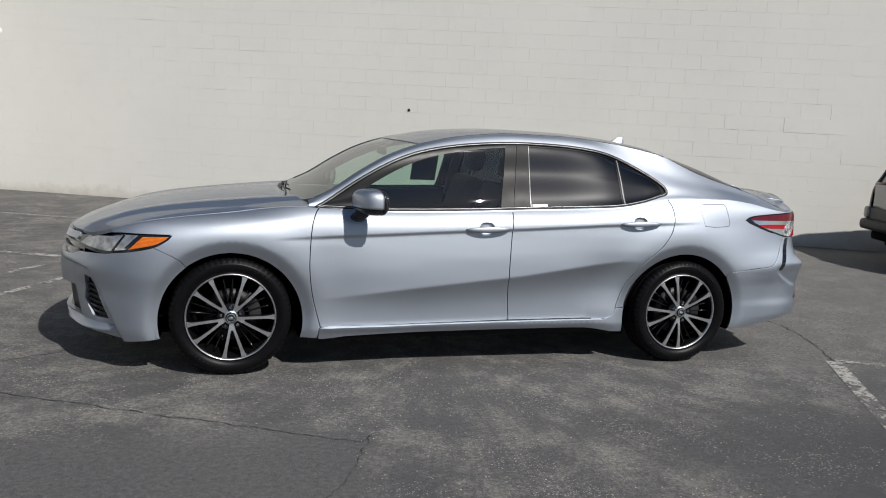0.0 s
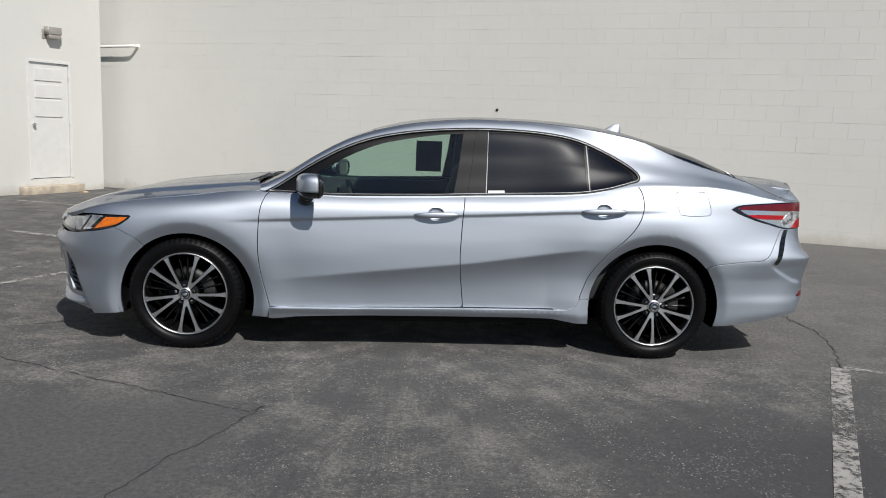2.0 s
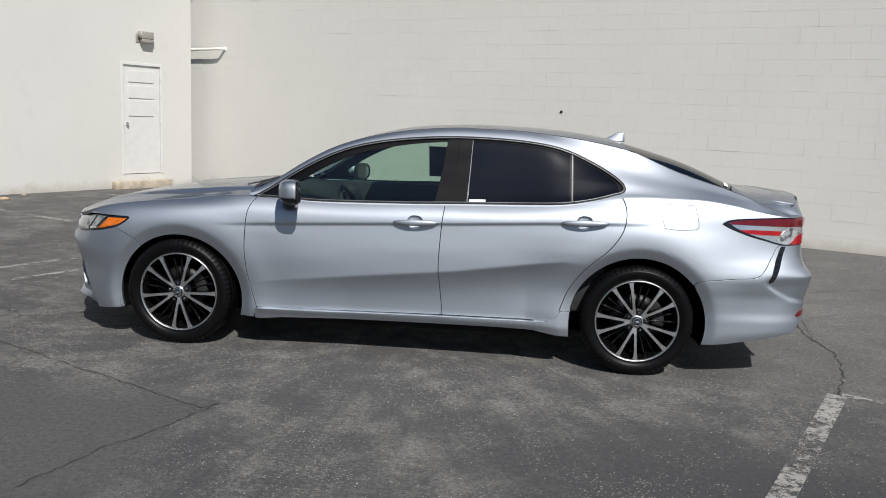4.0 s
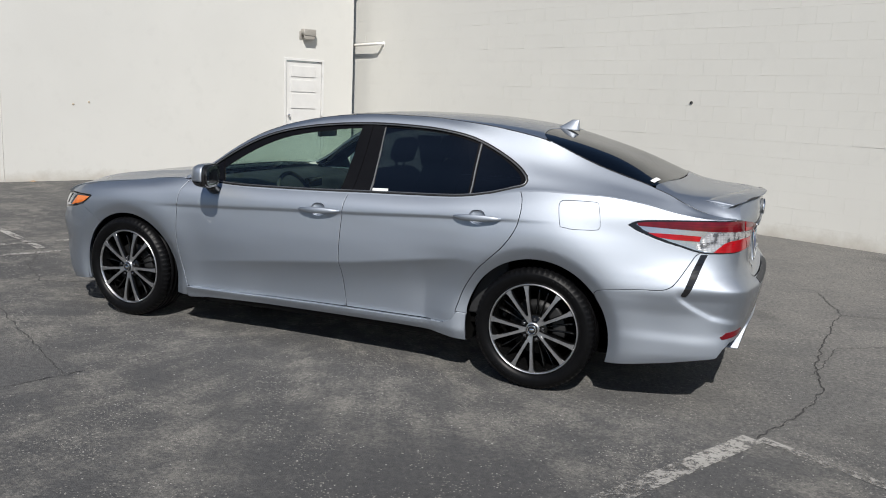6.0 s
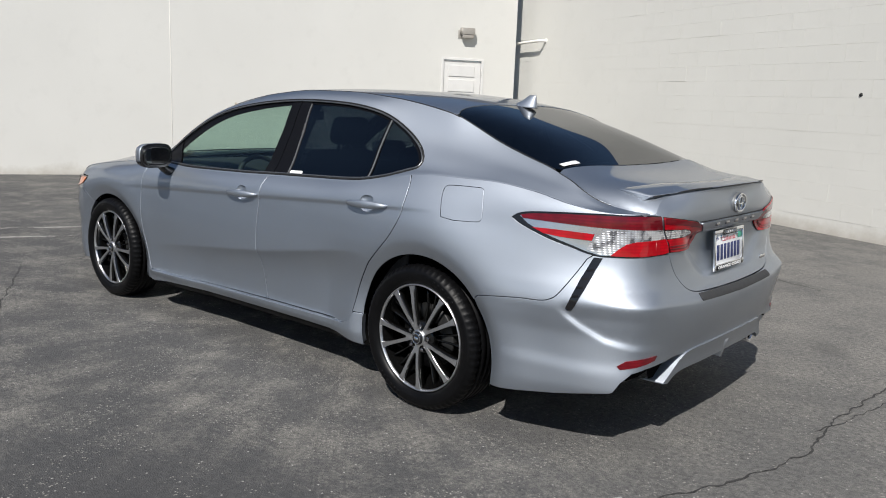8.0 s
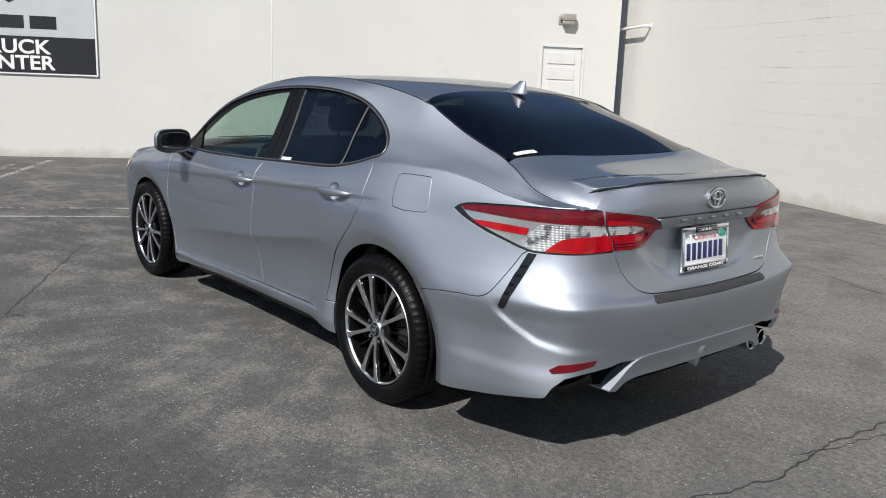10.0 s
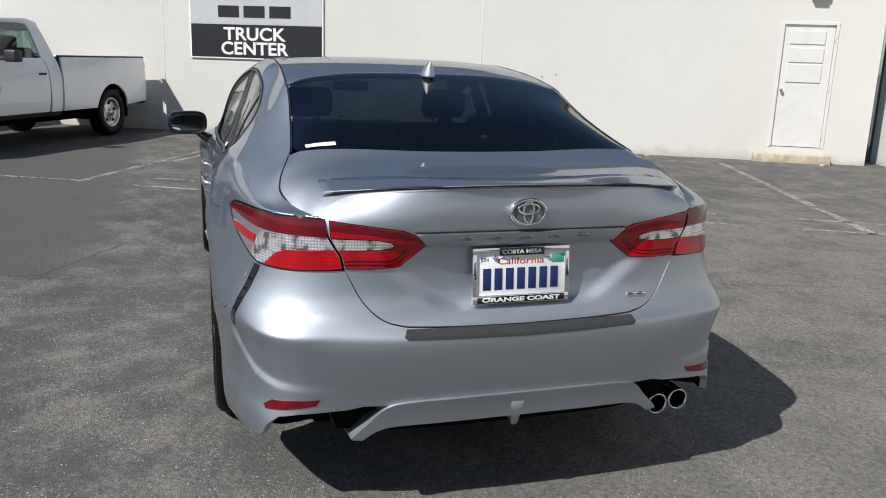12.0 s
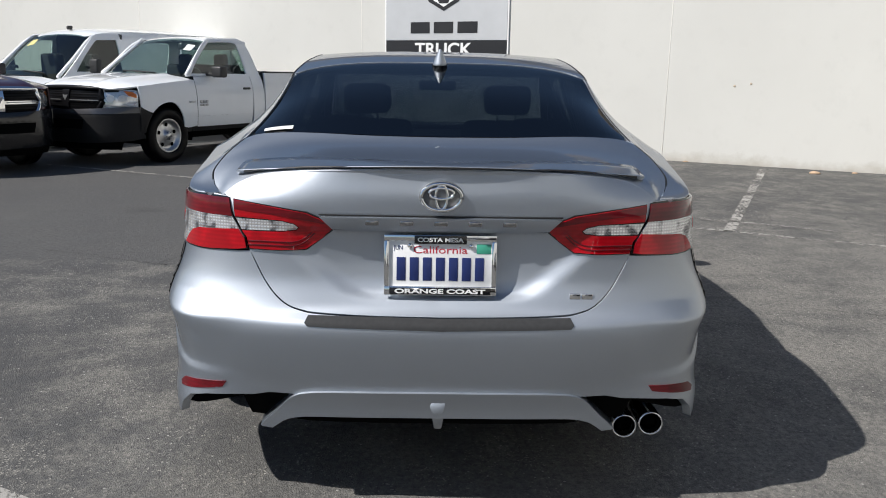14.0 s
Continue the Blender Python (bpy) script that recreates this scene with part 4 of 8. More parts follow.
STATIONS = [
    (0.0, [(.14, .10), (.2, .05), (.27, .03), (.36, .01), (.45, 0), (.56, 0), (.64, .008), (.70, .03), (.76, .07), (.82, .16), (.9, .34)]),
    (sfy(.55), [(.14, .10), (.2, .05), (.27, .03), (.36, .02), (.45, .012), (.54, 0), (.60, .004), (.66, .03), (.72, .055), (.78, .10), (.84, .19), (.9, .32)]),
    (sx(-2.12), [(.14, .06), (.2, .03), (.27, .012), (.36, .014), (.45, .02), (.53, .006), (.58, 0), (.64, .008), (.70, .022), (.78, .06), (.84, .13), (.9, .25)]),
    (sx(-1.85), [(.14, .05), (.2, .03), (.3, .02), (.42, .012), (.5, .006), (.56, .001), (.62, 0), (.7, .002), (.76, .010), (.80, .028), (.84, .062), (.88, .14), (.93, .26)]),
    (sx(-1.41), [(.14, .05), (.3, .02), (.5, .008), (.62, .001), (.7, 0), (.78, .004), (.84, .022), (.88, .058), (.915, .135), (.95, .24)]),
    (sx(-1.0), [(.14, .07), (.2, .04), (.26, .030), (.32, .030), (.40, .026), (.5, .016), (.58, .008), (.66, .003), (.74, .001), (.80, .004), (.84, .010), (.88, .022), (.93, .060), (.96, .105), (1.0, .16)]),
    (sx(-.5), [(.14, .05), (.2, .012), (.25, .004), (.36, .004), (.48, .003), (.60, .000), (.68, .003), (.76, .008), (.82, .012), (.87, .022), (.92, .056), (.95, .095), (1.0, .15)]),
    (sx(0.0), [(.14, .05), (.2, .012), (.25, .002), (.40, .002), (.56, .0), (.66, .001), (.74, .006), (.80, .010), (.84, .012), (.88, .020), (.93, .050), (.965, .09), (1.02, .15)]),
    (sx(.6), [(.14, .05), (.2, .012), (.25, .002), (.45, .002), (.62, 0), (.70, .002), (.78, .006), (.84, .009), (.88, .012), (.91, .020), (.95, .050), (.985, .09), (1.05, .16)]),
    (sx(1.0), [(.14, .06), (.2, .03), (.26, .016), (.33, .018), (.40, .024), (.48, .028), (.56, .022), (.66, .008), (.74, .001), (.80, .002), (.86, .006), (.90, .010), (.94, .020), (.98, .045), (1.02, .085), (1.06, .12), (1.12, .17)]),
    (sx(1.41), [(.14, .06), (.3, .03), (.5, .022), (.62, .008), (.7, .001), (.78, 0), (.84, .002), (.90, .010), (.95, .024), (1.0, .045), (1.05, .075), (1.1, .11), (1.16, .16)]),
    (sx(1.75), [(.14, .06), (.24, .03), (.3, .026), (.42, .018), (.5, .012), (.58, .005), (.64, .004), (.7, .007), (.78, .016), (.84, .027), (.9, .042), (.96, .056), (1.02, .078), (1.07, .105), (1.12, .145)]),
    (sx(2.05), [(.14, .08), (.22, .035), (.3, .02), (.36, .02), (.42, .026), (.5, .022), (.57, .008), (.62, 0), (.68, .012), (.74, .032), (.80, .047), (.86, .058), (.92, .066), (.97, .074), (1.0, .084), (1.03, .105), (1.07, .15), (1.12, .23)]),
    (sx(2.28), [(.14, .08), (.24, .03), (.31, .008), (.36, .006), (.42, .014), (.5, .016), (.58, .006), (.64, 0), (.69, .016), (.75, .042), (.80, .056), (.86, .064), (.92, .068), (.97, .072), (1.0, .082), (1.03, .105), (1.07, .16), (1.12, .25)]),
    (sy(.60), [(.14, .11), (.26, .05), (.33, .040), (.38, .036), (.44, .030), (.52, .014), (.59, .002), (.61, 0), (.64, .001), (.665, .016), (.70, .036), (.76, .056), (.82, .062), (.9, .066), (.96, .067), (.985, .072), (1.01, .088), (1.03, .108), (1.05, .135), (1.08, .18)]),
    (sy(.40), [(.14, .13), (.28, .055), (.36, .050), (.42, .038), (.5, .018), (.58, .003), (.61, 0), (.637, .002), (.648, .012), (.664, .034), (.70, .050), (.76, .068), (.82, .072), (.9, .070), (.94, .062), (.98, .058), (1.04, .064), (1.08, .072)]),
    (sy(.22), [(.14, .13), (.28, .055), (.36, .050), (.42, .038), (.5, .018), (.58, .003), (.61, 0), (.637, .002), (.647, .014), (.664, .042), (.70, .066), (.76, .090), (.82, .096), (.89, .090), (.915, .074), (.95, .060), (1.0, .056), (1.05, .062), (1.09, .064)]),
    (S_REAR, [(.14, .13), (.28, .055), (.36, .050), (.42, .038), (.5, .018), (.58, .003), (.61, 0), (.637, .002), (.647, .014), (.664, .044), (.70, .072), (.76, .092), (.82, .097), (.89, .090), (.915, .074), (.95, .060), (1.0, .055), (1.05, .060), (1.09, .060)]),
]
TZ = np.linspace(.12, 1.24, 225)
TS = np.linspace(0, S_REAR, 420)


def depth_table():
    rows = np.array([pchip([p[0] for p in r], [p[1] for p in r], TZ) for _, r in STATIONS])
    at = [s for s, _ in STATIONS]
    tab = np.array([pchip(at, rows[:, k], TS) for k in range(len(TZ))]).T
    tab = gauss(gauss(tab, 1.1, 1), 5.0, 0)
    # wheel arches swell out above the opening and fold in at its lip
    X = np.interp(TS, PS, PX)[:, None]
    for cx, cz in ((-1.4125, .300), (1.4125, .312)):
        r = np.hypot(X - cx, TZ[None, :] - cz)
        t = np.clip((.462 - r) / .066, 0, 1)
        tab = tab + .023 * t ** 1.1
        tab = tab - .010 * np.exp(-((r - .50) / .11) ** 2)
    Z = TZ[None, :]

    def win(lo, lo2, hi2, hi):
        return np.interp(X, [lo, lo2, hi2, hi], [0, 1, 1, 0])

    # the line under the handles: a thin ledge that overhangs
    zl = np.interp(X, [-1.2, -.916, -.524, -.06, .345, .824, 1.312, 1.5], [.776, .789, .809, .835, .855, .886, .909, .919])
    amp = .0085 * win(-1.2, -.85, 1.15, 1.52)
    u = np.clip((zl - Z) / .013 + .5, 0, 1)
    tab = tab + amp * u * u * (3 - 2 * u) * np.exp(-np.clip(zl - Z, 0, None) / .12)
    # the lower crease of the doors, below which the skin turns under
    zc = np.interp(X, [-.9, -.52, .3, .95], [.43, .475, .565, .665])
    w = np.clip(zc - Z, 0, None)
    amp = .056 * win(-.95, -.35, .75, 1.12) * np.interp(X, [-.9, 0, .9], [.75, 1.0, 1.15])
    tab = tab + amp * (1 - np.exp(-w / .085))
    tab = gauss(gauss(tab, 0.7, 1), 0.8, 0)
    # scoop of the rear corner, bounded below by an arched edge
    S = TS[:, None]
    za = np.interp(S, [sx(2.10), sx(2.153), sx(2.207), sx(2.308), sy(.75), sy(.6)], [.625, .584, .547, .499, .476, .462])
    fade = np.interp(S, [sx(2.12), sx(2.16), sx(2.28), sy(.76), sy(.56)], [0, 1, 1, .8, 0])
    v = np.clip((Z - za) / .034 + .3, 0, 1)
    v2 = np.clip((Z - .575) / .08, 0, 1)
    tab = tab + .011 * fade * v * v * (3 - 2 * v) * (1 - v2 * v2 * (3 - 2 * v2))
    # front corner: the cheek folds in ahead of a slanting edge
    sl = np.interp(Z, [.19, .311, .40, .506, .572, .60], [sx(-1.99), sx(-2.041), sx(-2.092), sx(-2.142), sx(-2.175), sx(-2.28)])
    f1 = np.clip((sl - S) / .040, 0, 1)
    f2 = np.clip((.596 - Z) / .030, 0, 1)
    f3 = np.interp(S, [sfy(.30), sfy(.50)], [0, 1])
    tab = tab + .036 * f1 * f1 * (3 - 2 * f1) * f2 * f2 * (3 - 2 * f2) * f3
    # number plate recess in the lid
    Y = np.interp(TS, PS, PY)[:, None]
    rear = np.interp(TS, PS, PX)[:, None] > 2.3
    st = lambda v: np.clip(v, 0, 1) ** 2 * (3 - 2 * np.clip(v, 0, 1))
    yr = np.interp(Z, [.69, .715, .758, .825, .91], [.19, .258, .322, .405, .44])
    tab = tab + rear * .015 * st((yr - Y) / .095 + .5) * st((Z - .690) / .030) * st((.906 - Z) / .012)
    # the rear corner stands out along the shelf and again at the foot of the bumper
    out = np.interp(Z, [.24, .31, .37, .43, .52, .60, .645, .672, .70], [1.0, 1.0, .80, .68, .72, .90, 1.0, .55, 0.0])
    tab = tab - .026 * np.exp(-((S - sy(.735)) / .115) ** 2) * out
    return tab


TD = depth_table()


def spot(pts):
    """Places (x, y, z) on the car's skin as shell parameters."""
    out = []
    g = np.linspace(0, S_REAR, 3000)
    for x, y, z in pts:
        p = shell(g, np.full(g.shape, z))
        out.append((float(g[np.argmin((p[:, 0] - x) ** 2 + (p[:, 1] + abs(y)) ** 2)]), z))
    return out


def shell(s, z):
    """The flank of the car, nose to tail, by plan parameter and height; left side (y < 0)."""
    s, z = np.asarray(s, float), np.asarray(z, float)
    i = np.clip((s - TS[0]) / (TS[1] - TS[0]), 0, len(TS) - 1.0001)
    j = np.clip((z - TZ[0]) / (TZ[1] - TZ[0]), 0, len(TZ) - 1.0001)
    a, b = i.astype(int), j.astype(int)
    fa, fb = i - a, j - b
    d = TD[a, b] * (1 - fa) * (1 - fb) + TD[a + 1, b] * fa * (1 - fb) + TD[a, b + 1] * (1 - fa) * fb + TD[a + 1, b + 1] * fa * fb
    over = np.clip(s - S_REAR, 0, None) + np.clip(-s, 0, None)
    x, y = np.interp(s, PS, PX), np.interp(s, PS, PY) - over
    tx, ty = np.interp(s, PS, PTX), np.interp(s, PS, PTY)
    n = np.hypot(tx, ty)
    nx, ny = -ty / n, tx / n
    # nx, ny points out of the plan (y magnitude grows outwards)
    return np.stack([x - nx * d, -(y - ny * d), z], axis=-1)


# shoulder of the flank: hood line, sill of the windows, tail
SHOULDER = curve([(-2.25, .745), (-2.1, .785), (-1.92, .842), (-1.66, .884), (-1.4, .913), (-1.2, .94), (-1.0, .955), (-.75, .943), (-.5, .937), (0, .950), (.26, .963), (.86, .988), (1.07, 1.015), (1.28, 1.06), (1.45, 1.07), (1.7, 1.07), (1.95, 1.045), (2.1, 1.015), (2.25, .995), (2.36, .990), (2.43, .989)], 0.02)
RAIL = [(-1.02, .775, .962), (-.874, .750, 1.028), (-.675, .720, 1.158), (-.476, .686, 1.264), (-.274, .654, 1.328), (0, .626, 1.376), (.31, .612, 1.402), (.62, .612, 1.398), (.835, .622, 1.376), (.98, .634, 1.334), (1.13, .654, 1.275), (1.3, .678, 1.215), (1.45, .692, 1.180), (1.612, .700, 1.150), (1.8, .702, 1.115), (1.95, .706, 1.086), (2.05, .722, 1.062), (2.156, .738, 1.026), (2.25, .720, 1.000), (2.333, .684, .992), (2.43, .640, .990)]
EDGE = [(-1.02, .752, .972), (-.874, .720, 1.038), (-.675, .684, 1.170), (-.476, .648, 1.277), (-.274, .616, 1.344), (0, .588, 1.396), (.31, .574, 1.421), (.62, .574, 1.419), (.835, .578, 1.404), (1.0, .582, 1.388), (1.2, .590, 1.357), (1.33, .596, 1.330), (1.458, .602, 1.280), (1.612, .616, 1.218), (1.806, .636, 1.158), (1.9, .648, 1.133), (1.96, .660, 1.113), (2.03, .680, 1.092), (2.09, .700, 1.064), (2.156, .712, 1.036), (2.25, .690, 1.006), (2.333, .656, .994), (2.43, .610, .991)]
rail_y, rail_z = curve([(a, b) for a, b, _ in RAIL], 0.03), curve([(a, c) for a, _, c in RAIL], 0.03)
edge_y, edge_z = curve([(a, b) for a, b, _ in EDGE], 0.025), curve([(a, c) for a, _, c in EDGE], 0.025)
SIDE_S = np.array([sx(x) for x in np.linspace(-2.3, 2.43, 600)])
SIDE_X = np.linspace(-2.3, 2.43, 600)


def upper(x, q):
    """The cabin's side from the shoulder (q = 0) over the window to the roof's edge (q = 1)."""
    x, q = np.asarray(x, float), np.clip(np.asarray(q, float), -0.05, 1.05)
    s = np.interp(x, SIDE_X, SIDE_S)
    z0 = SHOULDER(x)
    A = shell(s, z0)
    G = shell(s, z0 - 0.05)
    R = np.stack([x, -rail_y(x), rail_z(x)], -1)
    T = np.stack([x, -edge_y(x), edge_z(x)], -1)
    fade = np.clip((1.55 - x) / 0.4, 0, 1)[..., None]
    M = A * .5 + R * .5 + np.stack([0 * x, -0.004 + 0 * x, 0.0 * x], -1) * fade
    E = A * .88 + R * .12
    E = E + np.stack([0 * x, 0.007 + 0 * x, 0 * x], -1) * fade
    K = T + (T - R) * 0.9
    pts = [G, A, E, M, R, T, K]
    at = [0.0, .14, .5, .86, 1.0]
    out = np.zeros(x.shape + (3,))
    for k in range(4):
        lo, hi = at[k], at[k + 1]
        m = (q >= lo if k else q > -9) & (q < hi if k < 3 else q < 9)
        t = ((q - lo) / (hi - lo))[..., None]
        p0, p1, p2, p3 = pts[k], pts[k + 1], pts[k + 2], pts[k + 3]
        l1 = np.linalg.norm(p2 - p1, axis=-1, keepdims=True) + 1e-6
        l0 = np.linalg.norm(p1 - p0, axis=-1, keepdims=True) + 1e-6
        l2 = np.linalg.norm(p3 - p2, axis=-1, keepdims=True) + 1e-6
        m1 = l1 * ((p1 - p0) / l0 * l1 + (p2 - p1) / l1 * l0) / (l0 + l1)
        m2 = l1 * ((p2 - p1) / l1 * l2 + (p3 - p2) / l2 * l1) / (l1 + l2)
        v = (2 * t ** 3 - 3 * t ** 2 + 1) * p1 + (t ** 3 - 2 * t ** 2 + t) * m1 + (-2 * t ** 3 + 3 * t ** 2) * p2 + (t ** 3 - t ** 2) * m2
        out = np.where(m[..., None], v, out)
    return out


QS = np.linspace(0, 1, 160)


def q_of(x, z):
    zz = upper(np.full(160, x), QS)[:, 2]
    return float(np.interp(z, np.maximum.accumulate(zz), QS))


def on_upper(poly):
    return [(x, q_of(x, z)) for x, z in poly]


CENTRE = curve([(-1.2, .925), (-1.1, .962), (-.9, 1.055), (-.675, 1.190), (-.476, 1.295), (-.3, 1.356), (-.1, 1.404), (.1, 1.428), (.4, 1.443), (.7, 1.440), (1.0, 1.422), (1.25, 1.388), (1.42, 1.347), (1.72, 1.262), (2.0, 1.143), (2.1, 1.10)], 0.035)


def top(x, y):
    """Windscreen, roof and rear window."""
    x, y = np.asarray(x, float), np.asarray(y, float)
    zc, ze, ye = CENTRE(x), edge_z(x), edge_y(x)
    return np.stack([x, -y, zc - (zc - ze) * (np.abs(y / ye) ** np.interp(x, [-.3, .1, 1.15, 1.45], [2.3, 2.7, 3.0, 4.3]))], -1)


HOODC = curve([(-2.42, .68), (-2.34, .747), (-2.22, .806), (-2.0, .874), (-1.8, .915), (-1.5, .956), (-1.2, .985), (-1.0, .998)], 0.03)
HOODY = curve([(x, -float(shell(sx(x), SHOULDER(x))[1])) for x in np.linspace(-2.2, -0.95, 26)], 0.03)


def hood(x, y):
    x, y = np.asarray(x, float), np.asarray(y, float)
    zc, ze, ye = HOODC(x), SHOULDER(x), HOODY(x)
    r = np.abs(y / ye)
    crease = 0.011 * np.exp(-((np.abs(y) - .52 - .06 * (x + 1.6)) / .075) ** 2) * np.clip((x + 2.3) / .3, 0, 1)
    return np.stack([x, -y, zc - (zc - ze) * r ** 2.6 + crease], -1)


DECKC = curve([(1.9, 1.186), (2.0, 1.140), (2.03, 1.128), (2.08, 1.114), (2.2, 1.100), (2.36, 1.090), (2.5, 1.078)], 0.02)


# the rear brow, where the lid turns down into its face
BROW_Z = curve([(-.02, 1.076), (0, 1.076), (.2, 1.074), (.35, 1.068), (.45, 1.060), (.52, 1.052), (.575, 1.040), (.62, 1.018), (.66, .985)], 0.01)
_bp = np.array([shell(sy(y), float(BROW_Z(y))) for y in np.linspace(0, .70, 70)])
_by, _bx, _bz = -_bp[:, 1], _bp[:, 0], _bp[:, 2]


def brow_x(y):
    return np.interp(np.abs(y), _by, _bx)


def deck(x, y):
    x, y = np.asarray(x, float), np.asarray(y, float)

    def plain_deck(x):
        zc, ze, ye = DECKC(x), edge_z(x), edge_y(x)
        return zc - (zc - ze) * (np.clip(np.abs(y / ye), 0, 1) ** 5.5)

    xr = brow_x(y)
    wide = .07 + .10 * np.clip((np.abs(y) - .30) / .3, 0, 1)
    k = np.clip((x - xr + wide) / wide, 0, 1) ** 2
    return np.stack([x, -y, plain_deck(x) + (np.interp(np.abs(y), _by, _bz) - plain_deck(xr)) * k], -1)


def side(pts):
    """(x, z) on the flank to shell parameters."""
    return [(sx(x), z) for x, z in pts]


def tail(pts):
    """(y from the middle, z) on the tail to shell parameters."""
    return [(sy(y), z) for y, z in pts]


def arc(cx, cz, r, a0, a1, n=28):
    return [(cx + r * math.sin(radians(a0 + (a1 - a0) * i / n)), cz + r * math.cos(radians(a0 + (a1 - a0) * i / n))) for i in range(n + 1)]


def shoulder_run(x0, x1, n=24):
    return [(x, float(SHOULDER(x))) for x in np.linspace(x0, x1, n)]


LEDGE = [(-1.2, .776), (-.916, .789), (-.524, .809), (-.06, .835), (.345, .855), (.824, .886), (1.312, .909), (1.5, .919)]
LOWER = [(-.9, .43), (-.52, .475), (.3, .565), (.95, .665)]
FOLDS = [side([(x, z + d) for x, z in LEDGE]) for d in (-.013, -.0065, 0, .0065, .013)] + [side([(x, z + d) for x, z in LOWER]) for d in (-.014, -.004, .004, .014)]
SCOOP = side([(2.13, .602), (2.153, .584), (2.207, .547), (2.308, .499)]) + tail([(.75, .476), (.66, .468)])
REAR_FOLDS = [[(2 * S_REAR - s if k else s, z + d) for s, z in SCOOP] for d in (-.012, 0, .012, .024) for k in (0, 1)] + [[(2 * S_REAR - s if k else s, z) for s, z in side([(2.20, z0 + .012), (2.28, z0 + .012)]) + tail([(.80, z0 + .011), (.74, z0 + .01), (.6, z0), (.4, z0), (.2, z0), (0, z0)])] for z0 in (.630, .637, .643, .650, .660, .675) for k in (0, 1)]
car = thing("sedan", "silver metallic four-door sedan parked on the asphalt", "car")
GAP, FL = 0.0038, 0.022

# panel lines on the flank, as (x, z)
DOOR_FRONT = spl([(-.915, .268), (-.942, .36), (-.968, .465), (-.984, .58), (-.987, .68), (-.978, .84), (-.955, .92), (-.93, float(SHOULDER(-.93)))])
DOOR_MID = spl([(.244, .285), (.228, .42), (.213, .567), (.214, .70), (.221, .841), (.232, float(SHOULDER(.232)))])
DOOR_REAR = spl([(.80, .291), (.86, .294), (.905, .304), (.94, .335), (.963, .40), (.993, .484), (1.035, .557), (1.088, .627), (1.155, .694), (1.219, .758), (1.268, .825), (1.297, .89), (1.306, .96), (1.298, 1.02), (1.278, float(SHOULDER(1.278)))])
SILL_TOP = [(-.915, .266), (-.4, .271), (.244, .283), (.80, .289)]
ARCH_F, ARCH_R = (-1.4125, .298, .396), (1.4135, .310, .402)
BUMPER_F = spl([(-1.832, .722), (-1.76, .692), (-1.69, .655), (-1.655, .612)])
BUMPER_R = spl([(1.725, .566), (1.742, .590), (1.80, .606), (1.95, .624), (2.05, .630), (2.095, .645), (2.124, .672), (2.177, .752), (2.212, .808)])

CUPS = [(.060, .855), (1.066, .907)]
CUP = [[(cx + .047 * math.copysign(abs(math.sin(a)) ** .8, math.sin(a)), cz + .039 * math.copysign(abs(math.cos(a)) ** .8, math.cos(a))) for a in [2 * math.pi * i / 28 for i in range(28)]] for cx, cz in CUPS]


def cup_bowl(k, mir):
    """The hollow behind a door handle."""
    (cx, cz), ring = CUPS[k], CUP[k]
    bm = bmesh.new()
    m = -1 if mir else 1
    rows = []
    for f, d in ((1.0, 0), (.97, .003), (.90, .008), (.78, .013), (.55, .017), (.2, .018)):
        row = []
        for x, z in ring:
            p = shell(sx(cx + (x - cx) * f), cz + (z - cz) * f)
            row.append(bm.verts.new((p[0], m * (p[1] + d), p[2])))
        rows.append(row)
    n = len(ring)
    for a, b in zip(rows, rows[1:]):
        for i in range(n):
            bm.faces.new((a[i], a[(i + 1) % n], b[(i + 1) % n], b[i]))
    bm.faces.new(rows[-1])
    bmesh.ops.recalc_face_normals(bm, faces=bm.faces[:])
    if sum(f.normal.y * f.calc_area() for f in bm.faces) * m > 0:
        bmesh.ops.reverse_faces(bm, faces=bm.faces[:])
    return bm


